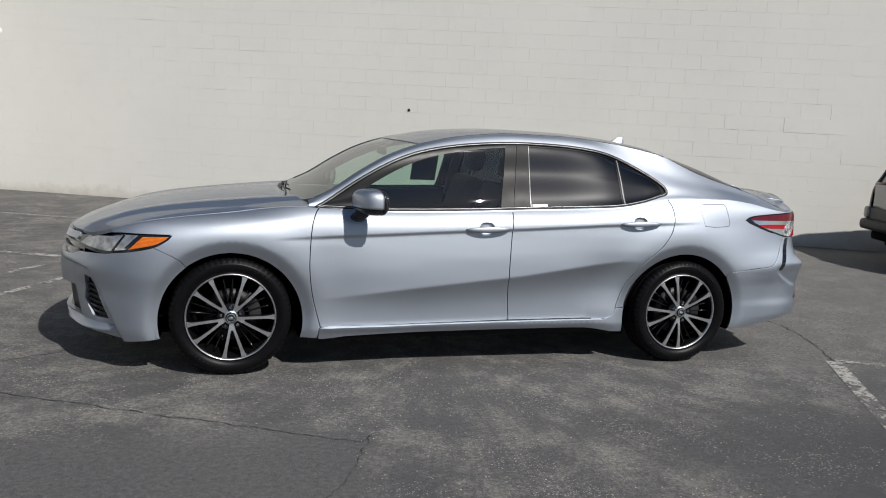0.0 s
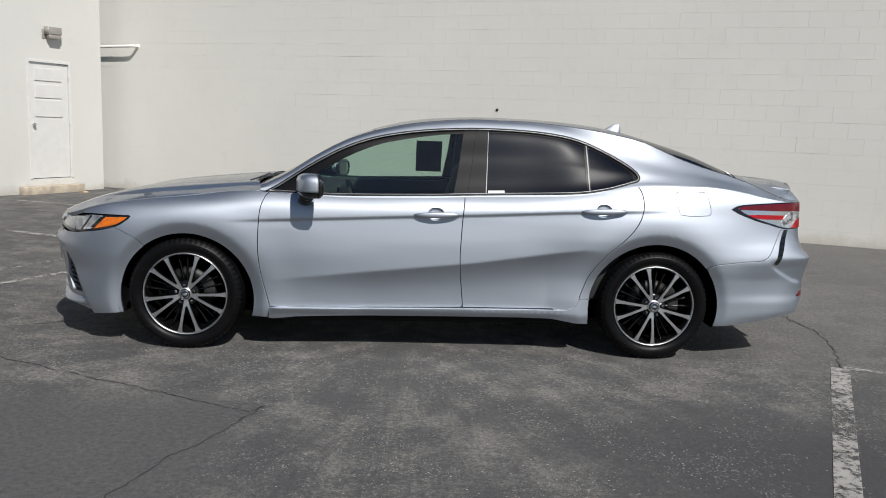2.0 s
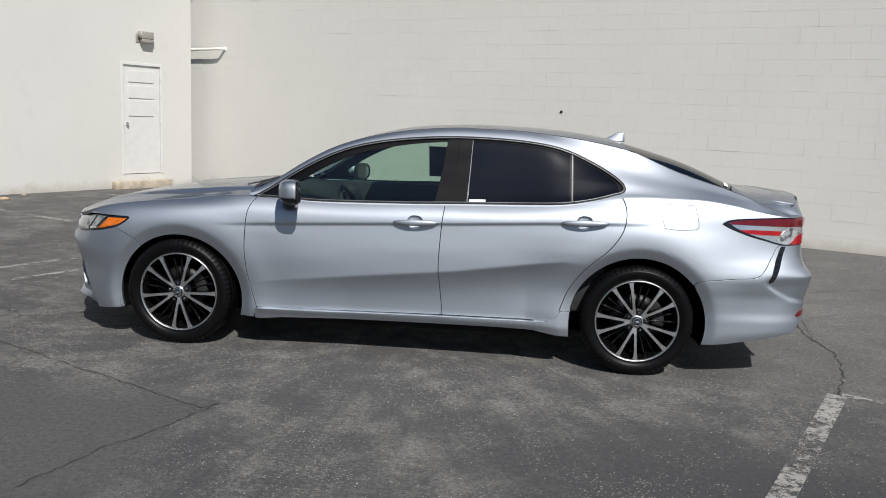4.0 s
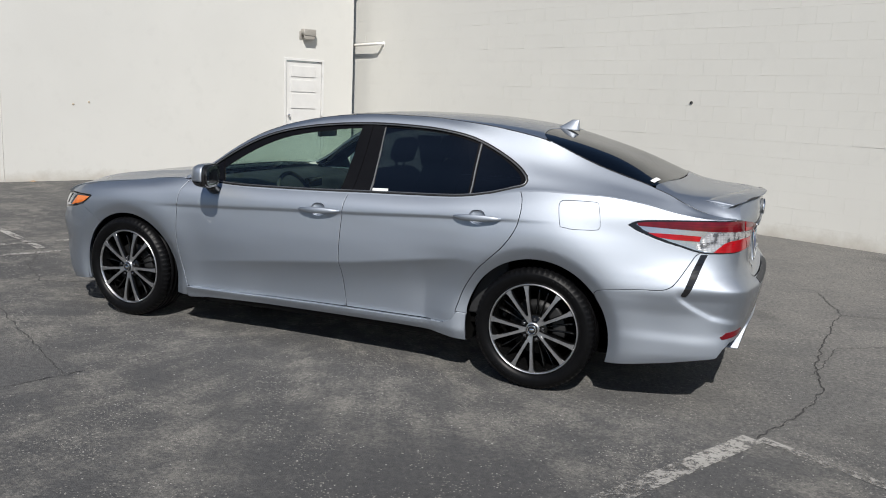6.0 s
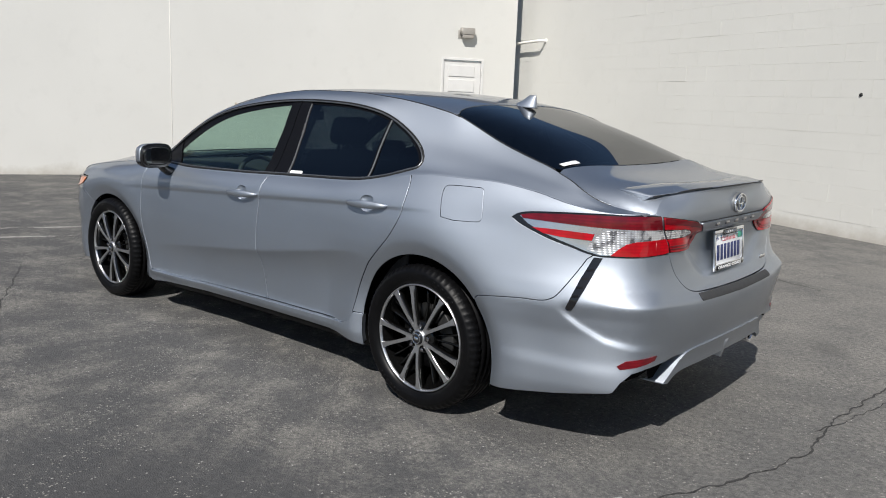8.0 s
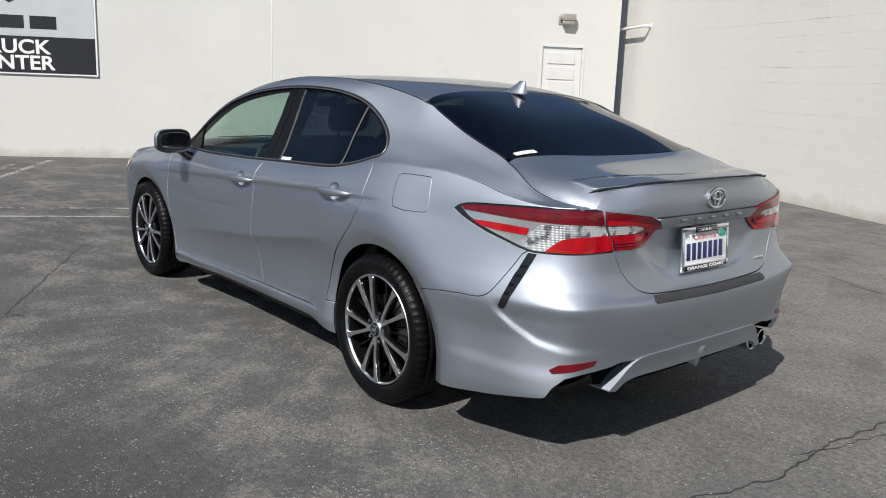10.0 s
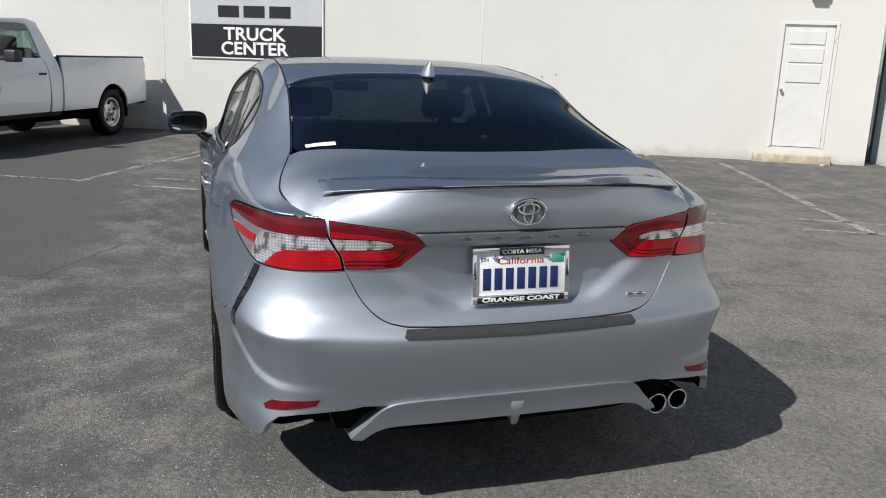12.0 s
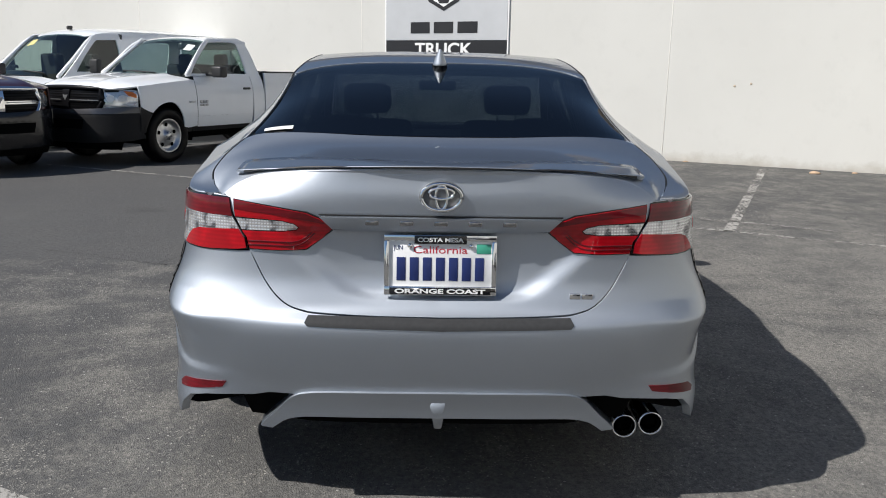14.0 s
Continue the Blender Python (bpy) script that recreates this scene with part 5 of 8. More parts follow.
for mir in (False, True):
    kw = dict(mirror=mir)
    # doors
    front_door = panel("front_door", SILVER, car, side(join_line(DOOR_FRONT[::-1], [(-.4, .271), ], DOOR_MID, shoulder_run(.232, -.93)[1:-1])), shell, gap=GAP, flange=FL, step=0.02, lines=FOLDS, holes=[side(CUP[0])], **kw)
    rear_door = panel("rear_door", SILVER, car, side(join_line(DOOR_MID[::-1], DOOR_REAR, shoulder_run(1.278, .232)[1:-1])), shell, gap=GAP, flange=FL, step=0.02, lines=FOLDS, holes=[side(CUP[1])], **kw)
    part("handle_cup", cup_bowl(0, mir), SILVER, front_door)
    part("handle_cup", cup_bowl(1, mir), SILVER, rear_door)
    # fender
    fender = panel("front_fender", SILVER, car, side(join_line(
        BUMPER_F, [p for p in arc(*ARCH_F, -38, 105) if p[0] > -1.652], [(-1.012, .20), (-.93, .20), (-.917, .264)], DOOR_FRONT, shoulder_run(-.93, -2.085), [(-2.06, .781), (-2.0, .786), (-1.9, .787), (-1.735, .791)])), shell, gap=GAP, flange=FL, step=0.02, lines=FOLDS, **kw)
    # sill
    panel("sill", SILVER, car, side(join_line(SILL_TOP, [(.88, .292), (.93, .315), (.958, .36), (1.015, .36), (1.013, .30), (1.018, .20), (.93, .206), (.80, .226), (.60, .230), (.2, .226), (-.55, .216), (-.76, .207), (-.90, .192), (-.926, .197), (-.922, .262)])), lambda s, z: shell(s, z) - np.stack([0 * np.asarray(s), .026 * np.interp(np.interp(s, PS, PX), [-.95, -.86, .72, .95], [.2, 1, 1, .12]) * np.interp(z, [.225, .262], [.25, 1]), 0 * np.asarray(s)], -1), gap=0.003, flange=0.03, step=0.02, **kw)
    panel("sill_moulding", FRAME_BLACK, car, side([(-.90, .205), (-.55, .222), (.2, .232), (.88, .230), (.98, .20), (.9, .175), (-.8, .160)]), shell, lift=-0.022, flange=0.03, **kw)
    # quarter: flank part, and the pillar above it
    fuel = spl([(1.527, .900), (1.517, .935), (1.504, 1.0), (1.510, 1.028), (1.542, 1.036), (1.662, 1.038), (1.702, 1.033), (1.715, 1.0), (1.728, .935), (1.724, .905), (1.692, .896), (1.572, .891)])[:-1]
    lamp_side = spl([(1.868, .938), (1.90, .955), (1.96, .966), (2.1, .976), (2.25, .984)])
    q_top = [(x, float(SHOULDER(x))) for x in np.linspace(2.37, 1.282, 28)]
    quarter = panel("quarter_panel", SILVER, car, join_line(
        side(DOOR_REAR[::-1][1:]), side([(.958, .36), (1.015, .36)]), side([p for p in arc(*ARCH_R, -83, 62) if p[0] < 1.722]), side(BUMPER_R), side([(2.235, .826)]),
        side(spl([(2.20, .834), (2.15, .846), (2.04, .872), (1.92, .912), (1.868, .938)])), side(lamp_side[1:]), tail([(.70, .988), (.645, .986)]), side(q_top)[1:]), shell, gap=GAP, flange=0.02, step=0.02, holes=[side(fuel)], lines=FOLDS, **kw)
    flap = panel("fuel_door" if not mir else "flank_cap", SILVER, quarter, side(fuel), shell, gap=0.0034, flange=0.02, **kw)
    # cabin side with the window opening
    DLO = join_line(spl([(-.95, .953), (-.874, .998), (-.675, 1.130), (-.476, 1.236), (-.274, 1.302), (0, 1.346), (.31, 1.366), (.62, 1.361), (.835, 1.339), (.98, 1.302), (1.13, 1.236), (1.235, 1.176), (1.285, 1.135)], 4),
                    spl([(1.296, 1.112), (1.288, 1.092), (1.262, 1.080)], 3)[0:], spl([(1.20, 1.062), (1.074, 1.030), (.86, 1.002), (.26, .974), (0, .962), (-.5, .948), (-.75, .952), (-.90, .955)], 4))
    cab = join_line([(x, -.022) for x in np.linspace(-.99, 2.365, 70)], [(x, 1.0) for x in np.linspace(2.365, -.99, 70)])
    frame_side = panel("cabin_side", SILVER, car, cab, upper, holes=[on_upper(DLO)], step=0.03, flange=0.014, **kw)
    part("window_seal", tube([Vector(p) * Vector((1, -1 if mir else 1, 1)) for p in upper(*np.array(resample(on_upper(shrink(DLO, -.003)), 0.03)).T)], 0.0042, 8, True), SEAL, frame_side, "black window seal")
    part("window_trim", tube([Vector(p) * Vector((1, -1 if mir else 1, 1)) for p in upper(*np.array(resample(on_upper(shrink(DLO, .004)), 0.03)).T)], 0.0042, 6, True), SATIN, frame_side, "thin satin window trim")
    # glass and pillars, set a little in
    f_glass = join_line(spl([(-.83, .952), (-.77, .992), (-.64, 1.085), (-.455, 1.190), (-.26, 1.266), (0, 1.317), (.15, 1.335), (.222, 1.341)], 4), [(.222, 1.342), (.165, .964)], spl([(0, .956), (-.5, .942), (-.75, .946)], 3))
    r_glass = join_line(spl([(.362, 1.354), (.62, 1.348), (.835, 1.326), (.970, 1.293)], 4), [(.975, 1.008)], spl([(.86, .994), (.60, .982), (.352, .970)], 3))
    q_glass = join_line(spl([(.992, 1.286), (1.123, 1.226), (1.222, 1.164), (1.262, 1.125)], 4), [(1.258, 1.090)], spl([(1.20, 1.066), (1.10, 1.038), (.996, 1.012)], 3))
    panel("front_door_glass", CLEAR_GLASS, front_door, on_upper(f_glass), upper, lift=-0.012, step=0.025, **kw)
    panel("rear_door_glass", SIDE_TINT, rear_door, on_upper(r_glass), upper, lift=-0.012, step=0.025, **kw)
    panel("quarter_glass", SIDE_TINT, rear_door, on_upper(q_glass), upper, lift=-0.011, step=0.025, **kw)
    panel("window_frame", FRAME_BLACK, frame_side, on_upper(shrink(DLO, .002)), upper, lift=-0.0095, step=0.04, holes=[on_upper(g) for g in (shrink(f_glass, .003), shrink(r_glass, .003), shrink(q_glass, .003))], **kw)
    b1 = [(.222, 1.362), (.292, 1.364), (.240, .960), (.160, .958)]
    b2 = [(.297, 1.364), (.372, 1.364), (.356, .966), (.245, .961)]
    for b_, pr in ((b1, front_door), (b2, rear_door)):
        panel("pillar_cover", PILLAR, pr, on_upper(b_), upper, lift=-0.005, flange=0.012, **kw)
    for run, wid, pr in (([(.372, 1.352), (.360, .975)], .003, rear_door), ([(.984, 1.292), (.988, 1.012)], .0035, rear_door)):
        (xa, za), (xb, zb) = run
        panel("glass_divider", GREY_TRIM, pr, on_upper([(xa - wid, za), (xa + wid, za), (xb + wid, zb), (xb - wid, zb)]), upper, lift=-0.006, flange=0.008, **kw)
    panel("mirror_sail", FRAME_BLACK, front_door, on_upper([(-.935, .953), (-.85, 1.008), (-.72, 1.085), (-.68, .950)]), upper, lift=-0.004, flange=0.012, **kw)
    panel("belt_moulding", FRAME_BLACK, frame_side, on_upper(join_line(spl([(1.27, 1.076), (1.074, 1.024), (.86, .995), (.26, .967), (0, .956), (-.5, .941), (-.75, .946), (-.94, .952)], 3), spl([(-.90, .966), (-.5, .956), (0, .970), (.26, .981), (.86, 1.009), (1.074, 1.036), (1.25, 1.088)], 3))), upper, lift=0.001, flange=0.006, **kw)
    if not mir:
        s_ = panel("window_sticker", WHITE_CARD, rear_door, on_upper([(.372, 1.004), (.472, 1.008), (.472, .984), (.372, .981)]), upper, lift=-0.0095, label="small white window sticker")

# bumpers, one piece from side to side
def whole_shell(s, z):
    """The flank carried round the tail to the other side."""
    s, z = np.asarray(s, float), np.asarray(z, float)
    far = s > S_REAR
    p = shell(np.where(far, 2 * S_REAR - s, s), z)
    p[..., 1] = np.where(far, -p[..., 1], p[..., 1])
    return p


LID_LOW = [(.562, .832), (.547, .80), (.520, .752), (.486, .712), (.445, .682), (.400, .668), (.35, .662), (.2, .657), (.0, .655)]
rb = join_line(side([p for p in arc(*ARCH_R, 118, 55) if p[0] > 1.70 and p[1] > .2]), side(BUMPER_R[1:]), side([(2.235, .824)]), tail([(.74, .826), (.66, .829)]), tail(spl(LID_LOW, 4)))
rb_low = join_line(tail([(0, .408), (.2, .408), (.44, .408), (.503, .410), (.553, .400)]), spot([(2.435, .695, .392), (2.405, .755, .380), (2.378, .792, .345), (2.356, .812, .303), (2.345, .818, .297), (2.26, .84, .284), (2.114, .862, .254)]), side([(1.95, .228), (1.83, .212)]))
rb_half = rb_low + rb
rear_bumper = panel("rear_bumper", SILVER, car, rb_half + [(2 * S_REAR - s, z) for s, z in rb_half[::-1]][1:-1], whole_shell, gap=0.0022, flange=0.025, step=0.014, lines=REAR_FOLDS)

nose = join_line(side([(-1.80, .175), (-1.98, .185)]), side([(-2.12, .205)]), [(sfy(.62), .20), (sfy(.3), .19), (0.0, .19)])
fb = join_line([(0.0, .615), (sfy(.35), .62), (sfy(.56), .632), (sfy(.635), .655)], side([(-2.14, .664), (-2.08, .668), (-1.94, .690), (-1.835, .716)]), side(BUMPER_F), side([p for p in arc(*ARCH_F, -40, -104) if p[0] < -1.655]))


def nose_shell(s, z):
    s, z = np.asarray(s, float), np.asarray(z, float)
    far = s < 0
    p = shell(np.abs(s), z)
    p[..., 1] = np.where(far, -p[..., 1], p[..., 1])
    return p


VENT = [(sfy(.640), .522), (sfy(.690), .514), (sfy(.735), .405), (sfy(.785), .300), (sfy(.690), .294), (sfy(.622), .385)]
FRONT_FOLDS = []
for k in (1, -1):
    for d_ in (0.0, -.013, -.026, -.040):
        FRONT_FOLDS.append([(k * (s + d_), z) for s, z in side([(-1.99, .19), (-2.041, .311), (-2.092, .40), (-2.142, .506), (-2.172, .564)])])
    for z0 in (.566, .576, .586, .596):
        FRONT_FOLDS.append([(k * s, z0) for s in np.linspace(sx(-2.16), sfy(.32), 14)])
front_bumper = panel("front_bumper", SILVER, car, fb + nose[1:] + [(-s, z) for s, z in nose[::-1][1:]] + [(-s, z) for s, z in fb[::-1]][:-1], nose_shell, gap=0.0, flange=0.025, step=0.016, lines=FRONT_FOLDS,
                     holes=[[(k * s, z) for s, z in VENT] for k in (1, -1)] + [[(sfy(.5), .44), (sfy(.56), .28), (-sfy(.56), .28), (-sfy(.5), .44)]])
for k in (1, -1):
    v = panel("bumper_vent", BLACK_PLASTIC, front_bumper, [(k * sfy(y), z) for y, z in ((.630, .53), (.70, .522), (.745, .405), (.795, .292), (.682, .284), (.612, .385))], nose_shell, lift=-0.03)
    for i in range(6):
        z = .312 + i * .029
        yl, yr = float(np.interp(z, [.29, .385, .512], [.688, .624, .642])), float(np.interp(z, [.30, .405, .512], [.782, .733, .690]))
        panel("vent_slat", BLACK_PLASTIC, v, [(k * sfy(yl), z + .010), (k * sfy(yr), z), (k * sfy(yr), z + .010), (k * sfy(yl), z + .021)], nose_shell, lift=-0.012, flange=0.015)
    rows = []
    for i in range(22):
        q = i / 21
        s_ = sx(-2.045) * (1 - q) + sfy(.30) * q
        o = .040 * math.sin(math.pi * q) ** .8
        p0, p1 = (np.array(shell(s_, z)) for z in (.268, .212))
        way = np.array(shell(s_ - .01, .25)) - np.array(shell(s_ + .01, .25))
        n_ = np.array((-way[1], way[0], 0))
        n_ = n_ / np.linalg.norm(n_)
        n_ = n_ if n_[1] < 0 else -n_
        ring = [p0 - n_ * .01, p0 + n_ * .002, p0 * .6 + p1 * .4 + n_ * (.4 * o + .002), p0 * .4 + p1 * .6 + n_ * (o + .003), p0 * .25 + p1 * .75 + n_ * (o + .002), p1 - n_ * .004, p1 - n_ * .03]
        rows.append([(x, k * y, z) for x, y, z in ring])
    part("bumper_lip", swept(rows), SILVER, front_bumper)
panel("lower_grille", BLACK_PLASTIC, front_bumper, [(sfy(.52), .46), (sfy(.58), .26), (-sfy(.58), .26), (-sfy(.52), .46)], nose_shell, lift=-0.04)
panel("upper_grille", BLACK_GLOSS, car, [(sfy(.64), .60), (sfy(.61), .752), (-sfy(.61), .752), (-sfy(.64), .60)], nose_shell, lift=-0.025)
panel("grille_bar", SILVER, car, [(sfy(.57), .712), (sfy(.57), .745), (sfy(.2), .735), (-sfy(.2), .735), (-sfy(.57), .745), (-sfy(.57), .712), (-sfy(.2), .695), (sfy(.2), .695)], nose_shell, lift=0.010, flange=0.03)
for z in (.645, .678):
    panel("grille_slat", SATIN, car, [(sfy(.585), z + .012), (sfy(.585), z + .022), (sfy(.2), z + .012), (-sfy(.2), z + .012), (-sfy(.585), z + .022), (-sfy(.585), z + .012), (-sfy(.2), z), (sfy(.2), z)], nose_shell, lift=-0.006, flange=0.015)

# hood, roof, screens, boot lid
hy = lambda x: float(HOODY(x))
hl = [(x, hy(x) - .002) for x in np.linspace(-2.12, -.99, 28)]
front_edge = [(-2.335, 0), (-2.325, .2), (-2.285, .40), (-2.23, .54), (-2.16, hy(-2.14) - .02)]
cowl = [(-.99, .70), (-1.02, .62), (-1.07, .4), (-1.10, .2), (-1.11, 0)]


def mirrored(poly):
    return poly + [(x, -y) for x, y in poly[::-1] if abs(y) > 1e-6]


panel("hood", SILVER, car, mirrored(spl(front_edge, 4) + hl + spl(cowl, 4)), hood, gap=0.003, flange=FL, step=0.022)
ey = lambda x: float(edge_y(x))
ws_base = spl([(-1.135, 0), (-1.125, .2), (-1.09, .42), (-1.03, .62), (-.97, .715)], 4)
panel("windscreen", SCREEN_GLASS, car, mirrored(ws_base + [(x, ey(x) - .008) for x in np.linspace(-.95, -.345, 16)] + spl([(-.325, .60), (-.35, .35), (-.365, 0)], 4)), top, step=0.05, lift=-0.004)
panel("roof_panel", SILVER, car, mirrored(spl([(-.357, 0), (-.342, .35), (-.317, .600)], 4) + [(x, ey(x) - .004) for x in np.linspace(-.30, 1.33, 32)] + spl([(1.335, .575), (1.30, .50), (1.275, .30), (1.27, 0)], 4)), top, step=0.04, gap=0.002, flange=0.012)
backlight = panel("rear_window", TINT_GLASS, car, mirrored(spl([(1.272, 0), (1.277, .30), (1.302, .50), (1.345, .582)], 4) + [(x, ey(x) - .010) for x in np.linspace(1.38, 1.90, 14)] + spl([(1.945, .625), (1.975, .5), (2.005, .25), (2.012, 0)], 4)), top, step=0.03, lift=-0.003)
for mir in (False, True):
    part("ditch_moulding", tube([Vector(p) * Vector((1, -1 if mir else 1, 1)) - Vector((0, 0, .001)) for p in top(np.linspace(-.95, 1.36, 50), np.array([ey(x) for x in np.linspace(-.95, 1.36, 50)]))], 0.0030, 6), SEAL, car)
    part("screen_seal", tube([Vector(p) * Vector((1, -1 if mir else 1, 1)) for p in top(np.linspace(1.34, 1.93, 24), np.array([ey(x) - .006 for x in np.linspace(1.34, 1.93, 24)]))], 0.0018, 6), SEAL, car)
panel("cowl_cover", BLACK_PLASTIC, car, mirrored(spl([(-1.17, 0), (-1.12, .4), (-1.02, .68), (-.93, .76)], 4) + spl([(-.90, .70), (-1.01, .60), (-1.06, .4), (-1.09, 0)], 4)), lambda x, y: hood(x, np.minimum(np.abs(y), HOODY(x)) * np.sign(y)) - np.array((0, 0, .012)), step=0.06)
DECK_REAR = lambda y: float(brow_x(y)) + .001
lid_edge = [(x, ey(x) - .001) for x in (1.955, 1.99, 2.03, 2.09, 2.156, 2.20, 2.25, 2.30, 2.35)] + [(DECK_REAR(.630) - .004, .632)]


def rolled(co, n):
    """Towards its corners the brow is rolled over softly, not folded."""
    y = abs(co.y)
    w = .55 * min(1, max(0, (y - .26) / .22)) * min(1, max(0, (.72 - y) / .03))
    if w <= 0:
        return n
    far = math.hypot((co.x - float(brow_x(y))) if co.x < float(brow_x(y)) else 0, co.z - float(np.interp(y, _by, _bz)))
    w *= max(0, 1 - far / (.06 + .05 * w)) ** 1.5
    e = .004
    xb, zb = float(brow_x(y)), float(np.interp(y, _by, _bz))
    at = lambda q, p: Vector(deck(np.array([q]), np.array([p]))[0])
    up = (at(xb - .03 + e, y) - at(xb - .03, y)).cross(at(xb - .03, y - e) - at(xb - .03, y)).normalized()
    up = up if up.z > 0 else -up
    on = lambda q, z: Vector(shell(sy(q), z))
    back = (on(y + e, zb - .02) - on(y, zb - .02)).cross(on(y, zb - .02 + e) - on(y, zb - .02)).normalized()
    back = back if back.x > 0 else -back
    mid_n = (up + back).normalized()
    if co.y > 0:
        mid_n.y = -mid_n.y
    return n.lerp(mid_n, w).normalized()


lid_top = panel("trunk_lid", SILVER, car, mirrored(spl([(2.016, 0), (2.009, .25), (1.98, .5), (1.95, .625)], 4) + spl(lid_edge, 4) + [(DECK_REAR(y) + .002, y) for y in np.linspace(.622, 0, 16)]), deck, bend=rolled, gap=0.002, flange=0.012, step=0.016)
for k in (-1, 1):
    run = deck(np.array([p[0] + .0015 for p in spl(lid_edge, 4)]), np.array([p[1] + .002 for p in spl(lid_edge, 4)]))
    part("lid_seam", tube([(p[0], p[1] * k, p[2] - .0012) for p in run], .0026, 6), SEAL, car)
face = join_line(tail([(y, float(BROW_Z(y)) + .0035) for y in np.linspace(0, .655, 26)] + [(.640, .984)]), tail([(.615, .93), (.575, .872), (.566, .834)]), tail(spl(LID_LOW[1:], 4)))
panel("lid_face", SILVER, lid_top, face + [(2 * S_REAR - s, z) for s, z in face[::-1]][1:-1], whole_shell, bend=rolled, gap=0.003, flange=0.02, step=0.012)

# black inner shell behind the gaps
for mir in (False, True):
    inn = join_line(side([(x, .62) for x in np.linspace(-1.95, -1.83, 3)] + [(-1.82, .72)] + [(x, .70) for x in np.linspace(-1.75, -1.05, 8)] + [(-1.0, .24), (.98, .26), (1.0, .70)] + [(1.75, .72), (1.84, .3), (2.2, .3)]), tail([(.6, .38), (0, .38), (0, 1.03), (.55, 1.02)]), side([(2.25, .95), (1.9, 1.03), (1.3, 1.02), (.86, .965), (0, .925), (-.93, .92), (-1.4, .87), (-1.9, .80)]))
    panel("inner_shell", FLAT_BLACK, car, inn, shell, lift=-0.03, step=0.06, mirror=mir)
    for (cx, cz, r), nm in ((ARCH_F, "arch_liner"), (ARCH_R, "arch_liner")):
        bm = bmesh.new()
        k = 1 if not mir else -1
        prof = []
        for i in range(25):
            a = radians(-112 + 224 * i / 24)
            prof.append([bm.verts.new((cx + (r + .012) * math.sin(a), -k * yy, max(.20, cz + (r + .012) * math.cos(a)))) for yy in (.850, .80, .60)])
        for a, b in zip(prof, prof[1:]):
            for j in range(2):
                bm.faces.new((a[j], a[j + 1], b[j + 1], b[j]))
        fan = [p[2] for p in prof]
        bm.faces.new(fan)
        bmesh.ops.recalc_face_normals(bm, faces=bm.faces[:])
        part(nm, bm, FLAT_BLACK, car)
part("underbody", (lambda b: (box(b, -2.15, 2.05, -.60, .60, .17, .30, .03), box(b, -1.0, 1.0, -.80, .80, .19, .30, .02), b)[-1])(bmesh.new()), FLAT_BLACK, car)


